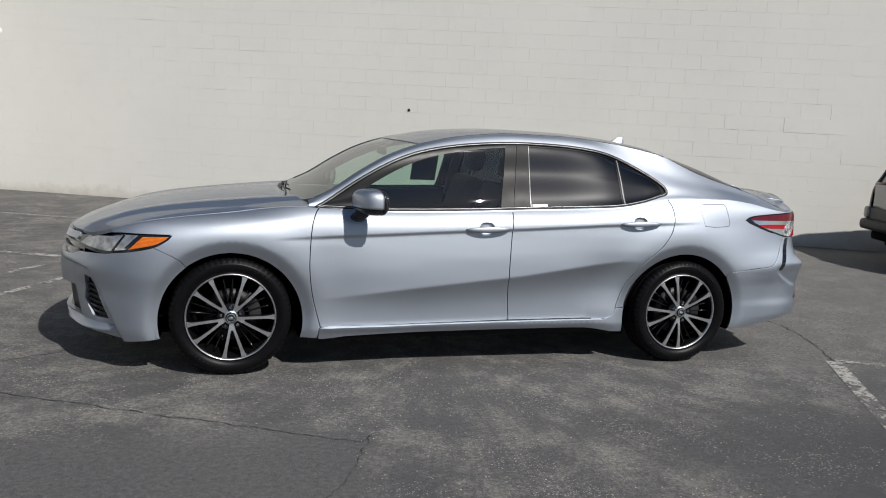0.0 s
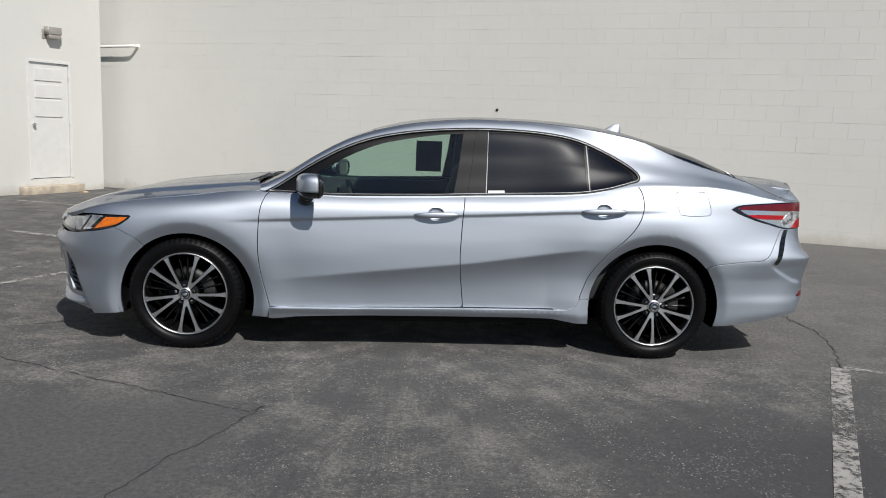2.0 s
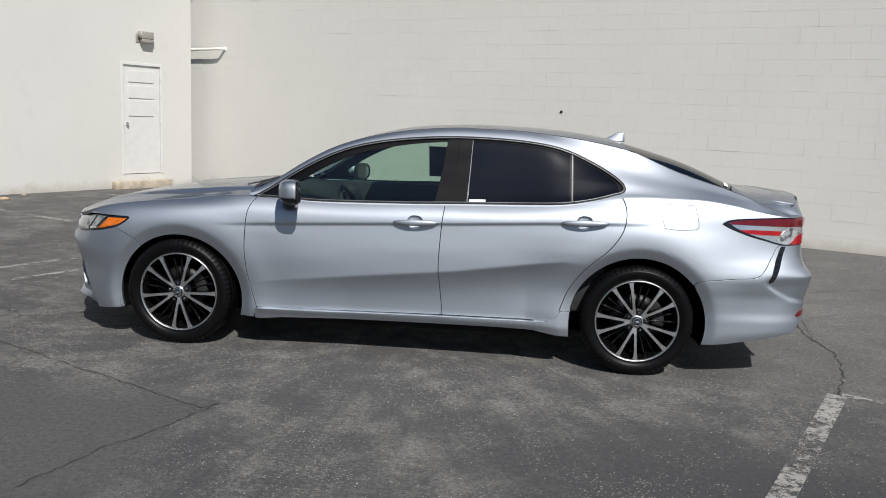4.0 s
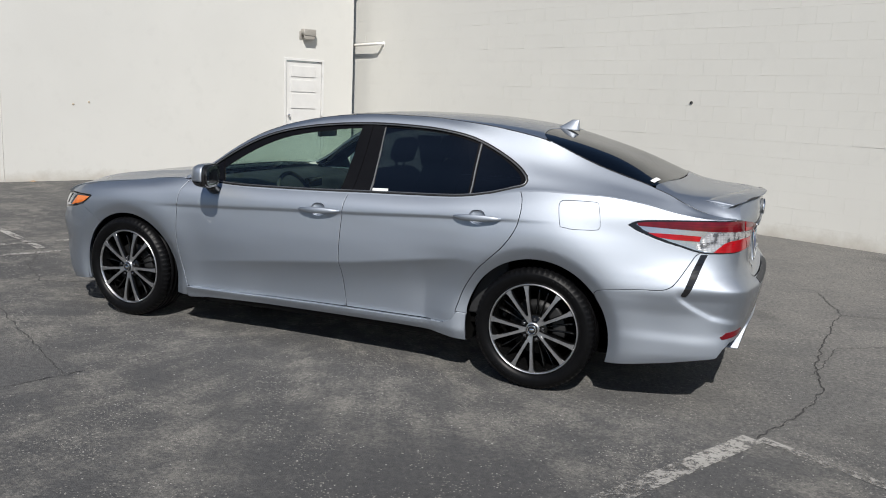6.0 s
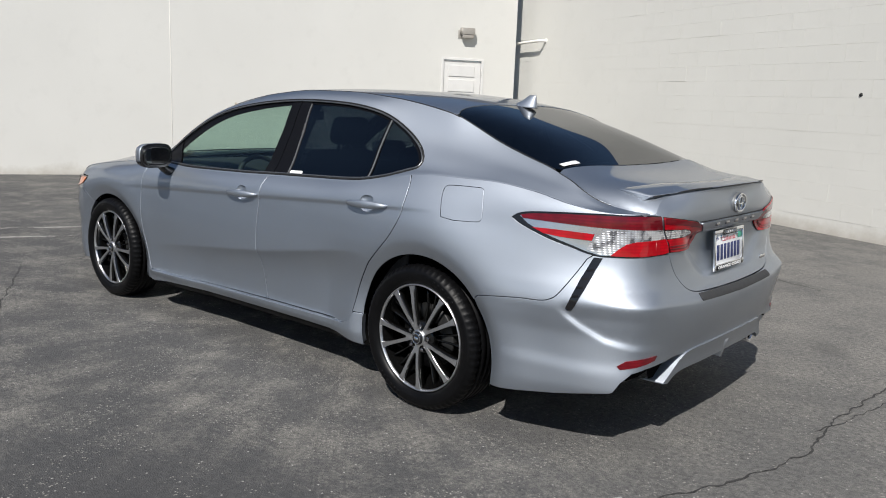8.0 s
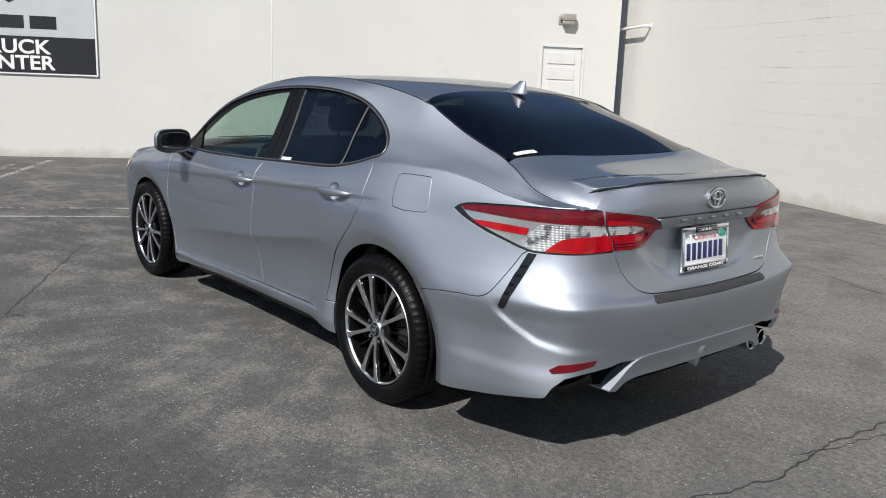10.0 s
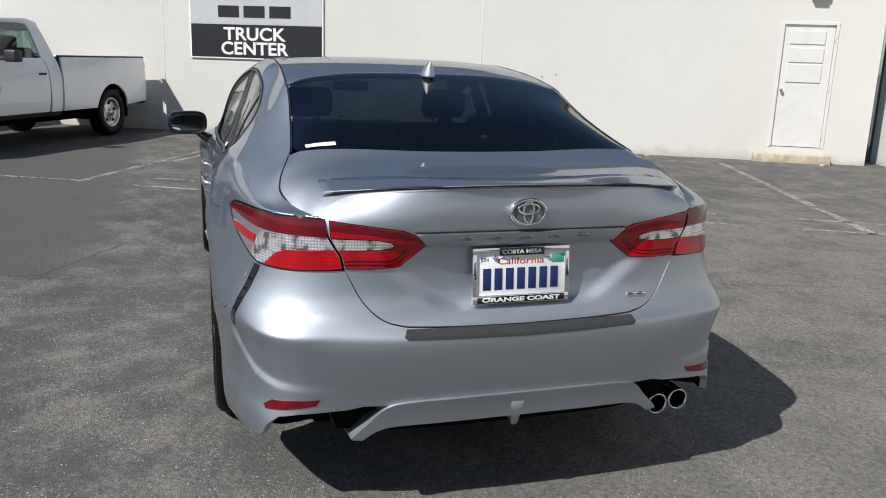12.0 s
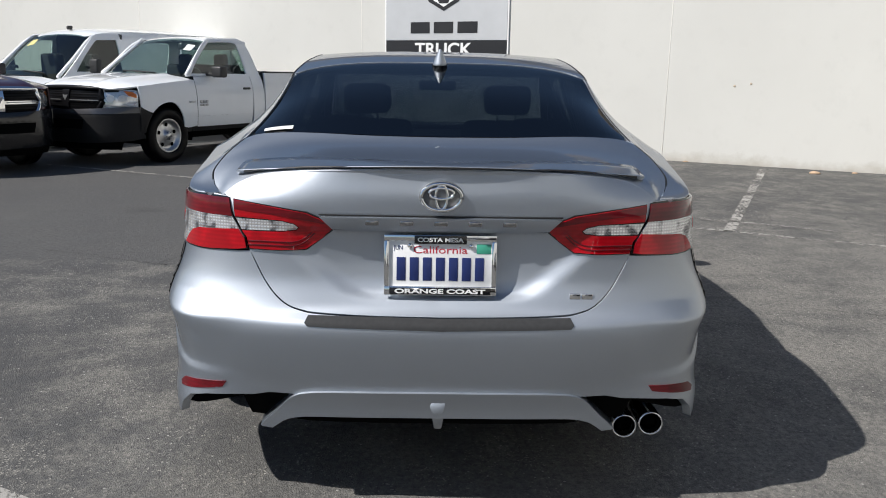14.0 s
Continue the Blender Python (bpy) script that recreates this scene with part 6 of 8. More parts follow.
# ---- the sedan's fittings ----
# wheels
def wheel_at(x, y, z, turn, spin, name="wheel"):
    w = new("wheel")
    w.parent = car
    w.matrix_local = pose(x, y, z, 0, 0, 180 if turn else 0)
    R = .334
    bm = bmesh.new()
    prof = [(.240, .06), (.246, -.090), (.256, -.104), (.268, -.113), (.287, -.1175), (.300, -.1165), (.306, -.1155), (.309, -.1125), (.318, -.108), (.327, -.098), (.3325, -.086), (R, -.070)]
    for g in (-.055, -.018, .018, .055):
        prof += [(R, g - .006), (R - .007, g - .004), (R - .007, g + .004), (R, g + .006)]
    prof += [(R, .070), (.3325, .086), (.318, .108), (.285, .1175), (.246, .102), (.232, .06)]
    lathe(bm, prof, 192)
    # grooves across the shoulder
    for v in bm.verts:
        r = math.hypot(v.co.x, v.co.z)
        if .316 < r < .3345 and v.co.y < -.06 and round(math.atan2(v.co.x, v.co.z) / (2 * math.pi) * 192) % 3 == 0:
            v.co.x *= 1 - .006 / r
            v.co.z *= 1 - .006 / r
    tyre = part("tyre", bm, RUBBER, w)
    for k, a0 in enumerate((20, 200)):
        bm = bmesh.new()
        for j in range(6):
            m = Matrix.Rotation(radians(a0 + j * 5.0), 4, "Y")
            box(bm, -.007, .007, -.1188, -.1150, .283, .297, 0.001, 1, m)
        part("sidewall_mark", bm, RUBBER, tyre)
    rim = new("rim")
    rim.parent = w
    bm = bmesh.new()
    lathe(bm, [(.249, -.094), (.2470, -.1012), (.2435, -.1020), (.2400, -.099), (.2365, -.088)], 96)
    part("rim_lip", bm, MACHINED, rim, "machined rim lip")
    bm = bmesh.new()
    lathe(bm, [(.2345, -.092), (.226, -.070), (.212, -.02), (.205, .06), (.21, .09), (.0, .092)], 72)
    part("rim_barrel", bm, RIM_BLACK, rim)
    for c in range(5):
        for sgn in (-1, 1):
            a = radians(spin + 72 * c)
            pts_in, pts_out = [], []
            prof = [(.030, 4.2, .0080), (.055, 7.6, .0080), (.085, 10.2, .0080), (.120, 11.7, .0082), (.155, 12.5, .0086), (.190, 12.9, .0094), (.215, 13.1, .0115), (.2385, 13.2, .0170)]
            left, right = [], []
            for r, off, hw in prof:
                th = a + sgn * radians(off)
                d = Vector((math.sin(th), 0, math.cos(th)))
                t = Vector((math.cos(th), 0, -math.sin(th)))
                yy = -.100 - .006 * math.sin(math.pi * (r - .03) / .21) + .006 * (1 - r / .22)
                left.append(d * r + t * hw + Vector((0, yy, 0)))
                right.append(d * r - t * hw + Vector((0, yy, 0)))
            rows = []
            for L, Rr in zip(left, right):
                c0 = (L + Rr) / 2
                rows.append([L + Vector((0, .004, 0)), L.lerp(c0, .12), Rr.lerp(c0, .12), Rr + Vector((0, .004, 0))])
            bm = bmesh.new()
            rr = [[bm.verts.new(p) for p in r] for r in rows]
            for p, q in zip(rr, rr[1:]):
                for i in range(3):
                    bm.faces.new((p[i], p[i + 1], q[i + 1], q[i]))
            bmesh.ops.recalc_face_normals(bm, faces=bm.faces[:])
            if sum(f.normal.y for f in bm.faces) > 0:
                bmesh.ops.reverse_faces(bm, faces=bm.faces[:])
            part("spoke", bm, MACHINED, rim, smooth=False)
            rows2 = []
            for r, q in zip(rows, prof):
                L, Rr = r[0], r[3]
                c0 = (L + Rr) / 2
                back = Vector((0, .034, 0))
                rows2.append([L + Vector((0, .0005, 0)), L + (L - c0) * .18 + back, Rr + (Rr - c0) * .18 + back, Rr + Vector((0, .0005, 0))])
            part("spoke_side", swept(rows2), RIM_BLACK, rim)
        # the pair grows together towards the hub
        rows = []
        for r, off, dip in ((.030, 4.2, 0), (.055, 7.0, 0), (.072, 8.3, 0), (.090, 8.6, .016)):
            row = []
            for f in (-1, -.4, 0, .4, 1):
                th, q = radians(spin + 72 * c + f * off), r - dip * (1 - f * f)
                row.append((math.sin(th) * q, -.0995 - .006 * math.sin(math.pi * (q - .03) / .21) + .006 * (1 - q / .22), math.cos(th) * q))
            rows.append(row)
        bm = bmesh.new()
        rr = [[bm.verts.new(p) for p in row] for row in rows]
        for p, q in zip(rr, rr[1:]):
            for i in range(4):
                bm.faces.new((p[i], p[i + 1], q[i + 1], q[i]))
        ends = rr[-1]
        lows = [bm.verts.new(v.co + Vector((0, .03, 0))) for v in ends]
        for i in range(4):
            bm.faces.new((ends[i], ends[i + 1], lows[i + 1], lows[i]))
        bmesh.ops.recalc_face_normals(bm, faces=bm.faces[:])
        if sum(f.normal.y for f in bm.faces) > 0:
            bmesh.ops.reverse_faces(bm, faces=bm.faces[:])
        part("spoke_palm", bm, MACHINED, rim, smooth=False)
    # black ribs set back in the wide gaps
    for c in range(5):
        for off, r1 in ((29, .222), (43, .222)):
            th = radians(spin + 72 * c + off)
            d, t = Vector((math.sin(th), 0, math.cos(th))), Vector((math.cos(th), 0, -math.sin(th)))
            rib = []
            for q in range(6):
                r = .062 + (r1 - .062) * q / 5
                f = Vector((0, -.066 + .010 * math.sin(math.pi * q / 5), 0))
                w_ = .0042 + .002 * q / 5
                rib.append([d * r - t * w_ + f + Vector((0, .004, 0)), d * r - t * w_ * .4 + f, d * r + t * w_ * .4 + f, d * r + t * w_ + f + Vector((0, .004, 0)), d * r + t * w_ + Vector((0, -.03, 0)), d * r - t * w_ + Vector((0, -.03, 0))])
            part("rib", swept(rib), RIM_BLACK, rim)
    bm = bmesh.new()
    lathe(bm, [(.0, -.101), (.032, -.1030), (.036, -.1020), (.038, -.098), (.038, -.080)], 40)
    part("hub_star", bm, MACHINED, rim)
    bm = bmesh.new()
    lathe(bm, [(.0, -.088), (.070, -.086), (.078, -.078), (.078, -.05), (.0, -.05)], 40)
    part("hub", bm, RIM_BLACK, rim)
    bm = bmesh.new()
    lathe(bm, [(.0, -.113), (.024, -.1125), (.0285, -.110), (.031, -.104), (.031, -.085)], 36)
    part("hub_cap", bm, BLACK_GLOSS, rim)
    bm = bmesh.new()
    lathe(bm, [(.0205, -.1135), (.0225, -.1150), (.0245, -.1135)], 32)
    part("cap_ring", bm, CHROME, rim)
    bm = bmesh.new()
    lathe(bm, [(.0, -.1155), (.007, -.1152), (.010, -.1130)], 20, Matrix.Diagonal((1.4, 1, .8, 1)))
    part("cap_mark", bm, CHROME, rim)
    for c in range(5):
        a = radians(spin + 36 + 72 * c)
        bm = bmesh.new()
        lathe(bm, [(.0, -.104), (.006, -.104), (.0095, -.099), (.0095, -.07)], 6, Matrix.Translation((.057 * math.sin(a), 0, .057 * math.cos(a))))
        part("lug_nut", bm, NUT_STEEL, rim, smooth=False)
    bm = bmesh.new()
    lathe(bm, [(.07, -.020), (.075, -.030), (.150, -.030), (.150, -.006), (.07, -.006)], 56)
    part("brake_disc", bm, STEEL, w, "grey steel brake disc")
    bm = bmesh.new()
    prism(bm, arc(0, 0, .168, 38, 102, 8) + arc(0, 0, .098, 102, 38, 8), -.052, .015, bevel=.006)
    part("brake_caliper", bm, DARK_METAL, w)
    return w


for x, spin, z in ((-1.4125, 31, .333), (1.4125, 47, .333)):
    wheel_at(x, -.795, z, False, spin)
    wheel_at(x, .795, z, True, -spin)

# door handles
for mir in (False, True):
    k = -1 if mir else 1
    for hx, hz in ((.066, .853), (1.068, .905)):
        rows = []
        for i in range(17):
            t = i / 16
            x = hx - .137 + .274 * t
            z = hz - .0045 + .009 * t
            y = float(shell(sx(x), hz)[1]) if abs(x - hx) > .08 else float(shell(sx(hx - .09), hz)[1])
            bulge = .030 * math.sin(math.pi * t) ** .55
            hh = .004 + .0145 * math.sin(math.pi * t) ** .5
            ring = []
            for j in range(12):
                a = 2 * math.pi * j / 12
                ring.append((x, k * (y - bulge - .009 * math.cos(a)), z + hh * math.sin(a)))
            rows.append(ring)
        part("door_handle", swept(rows), SILVER, car)

# mirrors
for mir in (False, True):
    k = -1 if mir else 1
    mirror = new("side_mirror")
    mirror.parent = car
    for nm, lo, hi, mat in (("mirror_cap", -.45, 1.0, SILVER), ("mirror_base", -1.0, -.46, BLACK_GLOSS), ("mirror_surround", -.98, .98, BLACK_GLOSS)):
        bm = bmesh.new()
        bmesh.ops.create_uvsphere(bm, u_segments=36, v_segments=24, radius=1.0)
        for v in bm.verts:
            c = v.co
            s_ = lambda q, e: math.copysign(abs(q) ** e, q)
            c.x, c.y, c.z = s_(c.x, .75), s_(c.y, .60), s_(c.z, .62)
            if c.x > .35:
                c.x = .35 + (c.x - .35) * .08
            c.z = min(max(c.z, lo), hi)
            c.x = max(c.x, .16) if nm == "mirror_surround" else min(c.x, .15)
        for v in bm.verts:
            c = v.co
            v.co = Vector((-.660 + c.x * .090 - .034 * c.y, k * (-.988 + c.y * .118), 1.008 + c.z * .072))
        bmesh.ops.remove_doubles(bm, verts=bm.verts[:], dist=1e-4)
        bmesh.ops.recalc_face_normals(bm, faces=bm.faces[:])
        part(nm, bm, mat, mirror)
    bm = bmesh.new()
    bmesh.ops.create_circle(bm, cap_ends=True, segments=32, radius=1.0)
    for v in bm.verts:
        c = v.co.copy()
        s_ = lambda q, e: math.copysign(abs(q) ** e, q)
        v.co = Vector((-.6265 - .034 * s_(c.x, .62), k * (-.988 + s_(c.x, .62) * .101), 1.008 + s_(c.y, .70) * .056))
    bmesh.ops.recalc_face_normals(bm, faces=bm.faces[:])
    if bm.faces[:][0].normal.x < 0:
        bmesh.ops.reverse_faces(bm, faces=bm.faces[:])
    rimp = [v.co.copy() for v in bm.verts]
    part("mirror_glass", bm, MIRROR, mirror, "mirror glass")
    part("mirror_rim", tube(rimp, .008, 8, True), BLACK_GLOSS, mirror)
    foot = []
    for t, (x, y, z, wx, wz) in enumerate(((-.715, -.825, .895, .050, .030), (-.715, -.868, .905, .046, .032), (-.705, -.91, .930, .044, .030), (-.69, -.95, .958, .046, .022))):
        foot.append([(x + wx * math.cos(2 * math.pi * j / 16), k * y, z + wz * math.sin(2 * math.pi * j / 16)) for j in range(16)])
    part("mirror_foot", swept(foot), BLACK_GLOSS, mirror)

# head lamps
HEAD = join_line(side(spl([(-1.722, .788), (-1.80, .785), (-1.90, .783), (-2.00, .782), (-2.07, .766)], 3)), [(sfy(.66), .755), (sfy(.58), .735), (sfy(.59), .690)], side(spl([(-2.13, .668), (-2.076, .672), (-1.937, .690), (-1.81, .722), (-1.74, .765)], 3)))
for k in (1, -1):
    lamp = panel("headlight", BLACK_GLOSS, car, [(k * s, z) for s, z in HEAD], nose_shell, lift=0.001, flange=0.03, step=0.02)
    panel("lamp_lens", HEAD_LENS, lamp, [(k * s, z) for s, z in join_line(side([(-1.905, .778), (-1.98, .777), (-2.06, .762)]), [(sfy(.67), .748), (sfy(.62), .70)], side([(-2.10, .685), (-2.06, .685), (-1.985, .696)]))], nose_shell, lift=0.004, flange=0.004, step=0.02)
    panel("lamp_divider", BLACK_GLOSS, lamp, [(k * s, z) for s, z in side([(-1.985, .775), (-1.972, .775), (-2.028, .690), (-2.042, .690)])], nose_shell, lift=0.007, flange=0.006, step=0.02)
    panel("running_light", CLEAR_LENS, lamp, [(k * s, z) for s, z in side([(-2.018, .705), (-1.955, .707), (-1.968, .698), (-2.022, .692)])], nose_shell, lift=0.008, flange=0.006, step=0.02)
    panel("turn_lens", AMBER, lamp, [(k * s, z) for s, z in side(spl([(-1.878, .772), (-1.80, .776), (-1.742, .778)], 3) + spl([(-1.76, .762), (-1.82, .732), (-1.95, .702)], 3))], nose_shell, lift=0.004, flange=0.004, step=0.02)

# tail lamps
OUT_TOP = join_line(side(spl([(1.866, .938), (1.90, .956), (1.96, .966), (2.1, .976), (2.25, .984)], 3)), tail(spl([(.72, .988), (.66, .986), (.627, .983)], 2)))
DIV = [(.617, .93), (.578, .872), (.569, .836)]
OUT_LOW = join_line(tail([(.66, .828), (.74, .824)]), side(spl([(2.262, .822), (2.20, .832), (2.15, .845), (2.04, .872), (1.92, .912)], 3)))
for mir in (False, True):
    lamp = panel("tail_lamp", BLACK_GLOSS, car, OUT_TOP + tail(DIV) + OUT_LOW, shell, lift=0.002, flange=0.03, step=0.02, mirror=mir)
    kw = dict(mirror=mir, flange=0.004, step=0.02)
    # silvered bowl under one clear cover
    panel("lamp_bowl", STRIP_LENS, lamp, join_line(side(spl([(1.905, .947), (1.97, .958), (2.1, .968), (2.25, .976)], 3)), tail([(.72, .979), (.630, .977), (.6185, .930), (.581, .872), (.574, .842)]), tail([(.66, .834), (.74, .830)]), side(spl([(2.262, .828), (2.20, .840), (2.15, .854), (2.04, .884), (1.945, .920)], 3))), shell, lift=0.0035, **kw)
    panel("upper_lens", RED_DEEP, lamp, join_line(side(spl([(1.908, .951), (1.97, .961), (2.1, .971), (2.25, .979)], 3)), tail([(.72, .982), (.628, .980), (.6175, .930)]), spot([(2.363, .687, .931), (2.280, .762, .933), (2.175, .800, .934), (2.044, .827, .936), (1.918, .845, .938)])), shell, lift=0.006, **kw)
    panel("stripe_lens", RED_LENS, lamp, spot([(1.962, .843, .907), (2.03, .833, .909), (2.11, .820, .909), (2.217, .791, .907), (2.208, .796, .881), (2.088, .825, .882), (2.013, .837, .889)]), shell, lift=0.0065, **kw)
    # faceted reversing lens at the corner, over a red lower lens with an arched edge
    panel("clear_lens", CLEAR_LENS, lamp, join_line(spot([(2.222, .790, .894), (2.255, .773, .924), (2.330, .725, .931)]), tail([(.6175, .929), (.598, .894)]), spot([(2.385, .650, .890), (2.350, .708, .886), (2.325, .735, .876), (2.302, .752, .856), (2.276, .771, .830), (2.240, .788, .831), (2.192, .804, .847), (2.205, .798, .874)])), shell, lift=0.0055, **kw)
    panel("rear_lens", RED_LENS, lamp, join_line(tail([(.598, .894)]), spot([(2.385, .650, .890), (2.350, .708, .886), (2.325, .735, .876), (2.302, .752, .856), (2.278, .770, .829)]), tail([(.72, .829), (.60, .835), (.5725, .839), (.579, .868)])), shell, lift=0.007, **kw)
    inner = panel("lid_lamp", BLACK_GLOSS, lid_top, tail(join_line([(.614, .980), (.50, .967), (.385, .952)], spl([(.345, .935), (.310, .908), (.345, .872), (.395, .836)], 3), [(.48, .834), (.562, .836), (.571, .872), (.609, .93)])), shell, lift=0.004, flange=0.03, step=0.02, mirror=mir)
    clear_edge = [(.604, .926), (.46, .922), (.425, .914), (.414, .907), (.425, .900), (.458, .893), (.586, .893)]
    panel("red_lens", RED_LENS, inner, tail([(.611, .977), (.50, .964), (.39, .949), (.348, .933), (.314, .908), (.348, .872), (.397, .839), (.48, .837), (.561, .839), (.570, .872), (.586, .890), (.458, .890), (.422, .898), (.410, .907), (.422, .916), (.46, .925), (.606, .930)]), shell, lift=0.007, **kw)
    panel("upper_band", RED_DEEP, inner, tail([(.610, .976), (.50, .963), (.39, .948), (.348, .932), (.330, .919), (.40, .930), (.50, .943), (.607, .951)]), shell, lift=0.0085, **kw)
    panel("clear_lens", CLEAR_LENS, inner, tail(clear_edge), shell, lift=0.006, **kw)
    for d_ in (0, .011):
        part("light_tube", tube([Vector(p) * Vector((1, -1 if mir else 1, 1)) + Vector((.008, 0, 0)) for p in shell(*np.array(tail(spl([(.568, .862 - d_), (.50, .862 - d_), (.43, .861 - d_), (.395, .874 - d_), (.37 - d_, .897)], 4))).T)], .0022, 6), RED_DEEP, inner)
    # vent, reflector
    vent = panel("vent_trim", BLACK_GLOSS, rear_bumper, side([(2.276, .818), (2.240, .818), (2.199, .735), (2.167, .645), (2.154, .616), (2.160, .608), (2.178, .609), (2.192, .630), (2.224, .702), (2.253, .772)]), shell, lift=0.003, flange=0.012, step=0.02, mirror=mir)
    for i in range(4):
        z = .66 + i * .034
        x = float(np.interp(z, [.608, .70, .818], [2.160, 2.196, 2.250]))
        panel("vent_slat", FRAME_BLACK, vent, side([(x - .006, z), (x + .020, z + .004), (x + .022, z + .012), (x - .004, z + .008)]), shell, lift=0.0045, flange=0.004, mirror=mir)
    panel("reflector", RED_DEEP, rear_bumper, spot([(2.347, .780, .409), (2.374, .762, .431), (2.41, .71, .437), (2.448, .629, .440), (2.449, .644, .421), (2.40, .72, .407), (2.357, .774, .397)]), shell, lift=0.003, flange=0.008, step=0.02, mirror=mir)

# boot lid: lip spoiler, garnish strip, step pad
rows, low = [], []
SP = .600
on_deck = lambda x, y: float(deck(np.array([x]), np.array([abs(y)]))[0][2])
for i in range(49):
    y = SP * (-1 + 2 * i / 48)
    e = abs(y) / SP
    xr = DECK_REAR(y) - .002
    xt = 2.472 - .137 * e ** 2.2
    xf = xt - .125 - .018 * e
    zt = 1.0895 - .034 * e ** 2
    zd = on_deck(xf, y)
    xu = min(xt - .028, xr - .004)
    zu = on_deck(xu, y)
    zm = zd + .45 * (zt - zd) + .002
    rows.append([(xf, y, zd - .004), (xf + .010, y, max(zd + .001, on_deck(xf + .01, y) + .001)), (xf + .065, y, max(zm, on_deck(xf + .065, y) + .003)), (xt - .012, y, zt), (xt - .003, y, zt - .0006), (xt - .0005, y, zt - .002), (xt - .002, y, zt - .003), (xu, y, zu - .006)])
    low.append([(xt, y, zt - .0022), (xt - .003, y, max(zt - .022, zu + .003)), (xu + .004, y, zu + .0005), (xu, y, zu - .004), (xu - .004, y, zu + .004), (xt - .02, y, zt - .006)])
part("spoiler", swept(rows), SILVER, lid_top)
part("spoiler_underside", swept(low[1:-1]), BLACK_PLASTIC, lid_top)
panel("garnish_strip", SILVER, lid_top, tail([(.0, .943), (.2, .943), (.348, .941), (.314, .909), (.2, .907)]) + [(2 * S_REAR - s, z) for s, z in tail([(.0, .907), (.2, .907), (.314, .909), (.348, .941), (.2, .943)])], whole_shell, lift=0.012, flange=0.022, step=0.02)
for z0, z1, w0, w1, d_ in ((.9005, .9065, .310, .314, .0045), (.943, .9462, .350, .352, .0035)):
    run = tail([(0, z0), (.2, z0), (w0, z0), (w1, z1), (.2, z1), (0, z1)])
    panel("garnish_gap", SEAL, lid_top, run[:3] + run[3:5] + [run[5]] + [(2 * S_REAR - s, z) for s, z in run[4:0:-1]], whole_shell, lift=d_ if z0 < .92 else d_, flange=.004, step=0.02)
pad = tail([(.0, .653), (.378, .657), (.386, .640), (.376, .631), (.0, .625)])
panel("step_pad", PAD_PLASTIC, rear_bumper, pad[:4] + [pad[4]] + [(2 * S_REAR - s, z) for s, z in pad[3:0:-1]], whole_shell, lift=0.003, flange=0.004, step=0.012)

# lower tail: black back panel, silver diffuser frame, fin, exhaust
# flat black back panel stands in for the deep shade behind the diffuser
panel("valance", FLAT_BLACK, car, tail([(.62, .41), (.4, .412), (0, .412)]) + [(2 * S_REAR - s, z) for s, z in tail([(.4, .412), (.62, .41), (.58, .31), (.4, .29)])] + tail([(0, .29), (.4, .29), (.58, .31)]), whole_shell, lift=-0.055, step=0.04)
dif = join_line(tail([(.0, .424), (.2, .423)]), tail(spl([(.32, .421), (.395, .415), (.440, .398), (.485, .352), (.535, .304), (.538, .294)], 4)), tail(spl([(.505, .289), (.480, .308), (.455, .322), (.41, .332), (.34, .335)], 4)), tail([(.10, .337), (.0, .337)]))
panel("diffuser", SILVER, car, dif + [(2 * S_REAR - s, z) for s, z in dif[::-1]][1:-1], lambda s, z: whole_shell(s, z) + np.stack([(np.asarray(z) - .40) * .10 + .006, 0 * np.asarray(z), 0 * np.asarray(z)], -1), flange=0.035, step=0.02)
for k in (-1, 1):
    edge = whole_shell(*np.array(tail(spl([(.395, .415), (.440, .398), (.485, .352), (.535, .304), (.538, .294)], 4))).T)
    rows = []
    for i, p in enumerate(edge):
        d = .012 + .085 * i / (len(edge) - 1)
        x = p[0] + (p[2] - .40) * .10 + .004
        rows.append([(x, k * (abs(p[1]) + .001), p[2]), (x - d, k * (abs(p[1]) + .012 * i / len(edge)), p[2] + .002), (x - d, k * (abs(p[1]) - .006), p[2] - .002), (x, k * (abs(p[1]) - .004), p[2] - .003)])
    part("diffuser_cheek", swept(rows), SILVER, car, smooth=False)
bm = bmesh.new()
prism(bm, [(2.40, .412), (2.478, .412), (2.462, .345), (2.452, .300), (2.38, .310)], -.013, .013, bevel=.006)
for v in bm.verts:
    v.co.y *= 1.0 + 2.0 * max(0, (v.co.z - .30) / .10) ** 2
part("diffuser_fin", bm, SILVER, car)
for y, z in ((.582, .277), (.664, .287)):
    bm = bmesh.new()
    lathe(bm, [(.026, .16), (.032, .0), (.0335, -.012), (.0365, -.014), (.0385, -.006), (.038, .12)], 36, pose(2.358, y, z, 0, 0, 90) )
    tip = part("exhaust_tip", bm, CHROME, car, "chrome exhaust tip")
    bm = bmesh.new()
    lathe(bm, [(.0, .09), (.031, .09), (.0315, .0)], 30, pose(2.358, y, z, 0, 0, 90))
    part("tip_bore", bm, FLAT_BLACK, tip)
part("muffler", boxed(1.75, 2.2, -.55, .62, .20, .33, .05, 3), DARK_METAL, car)

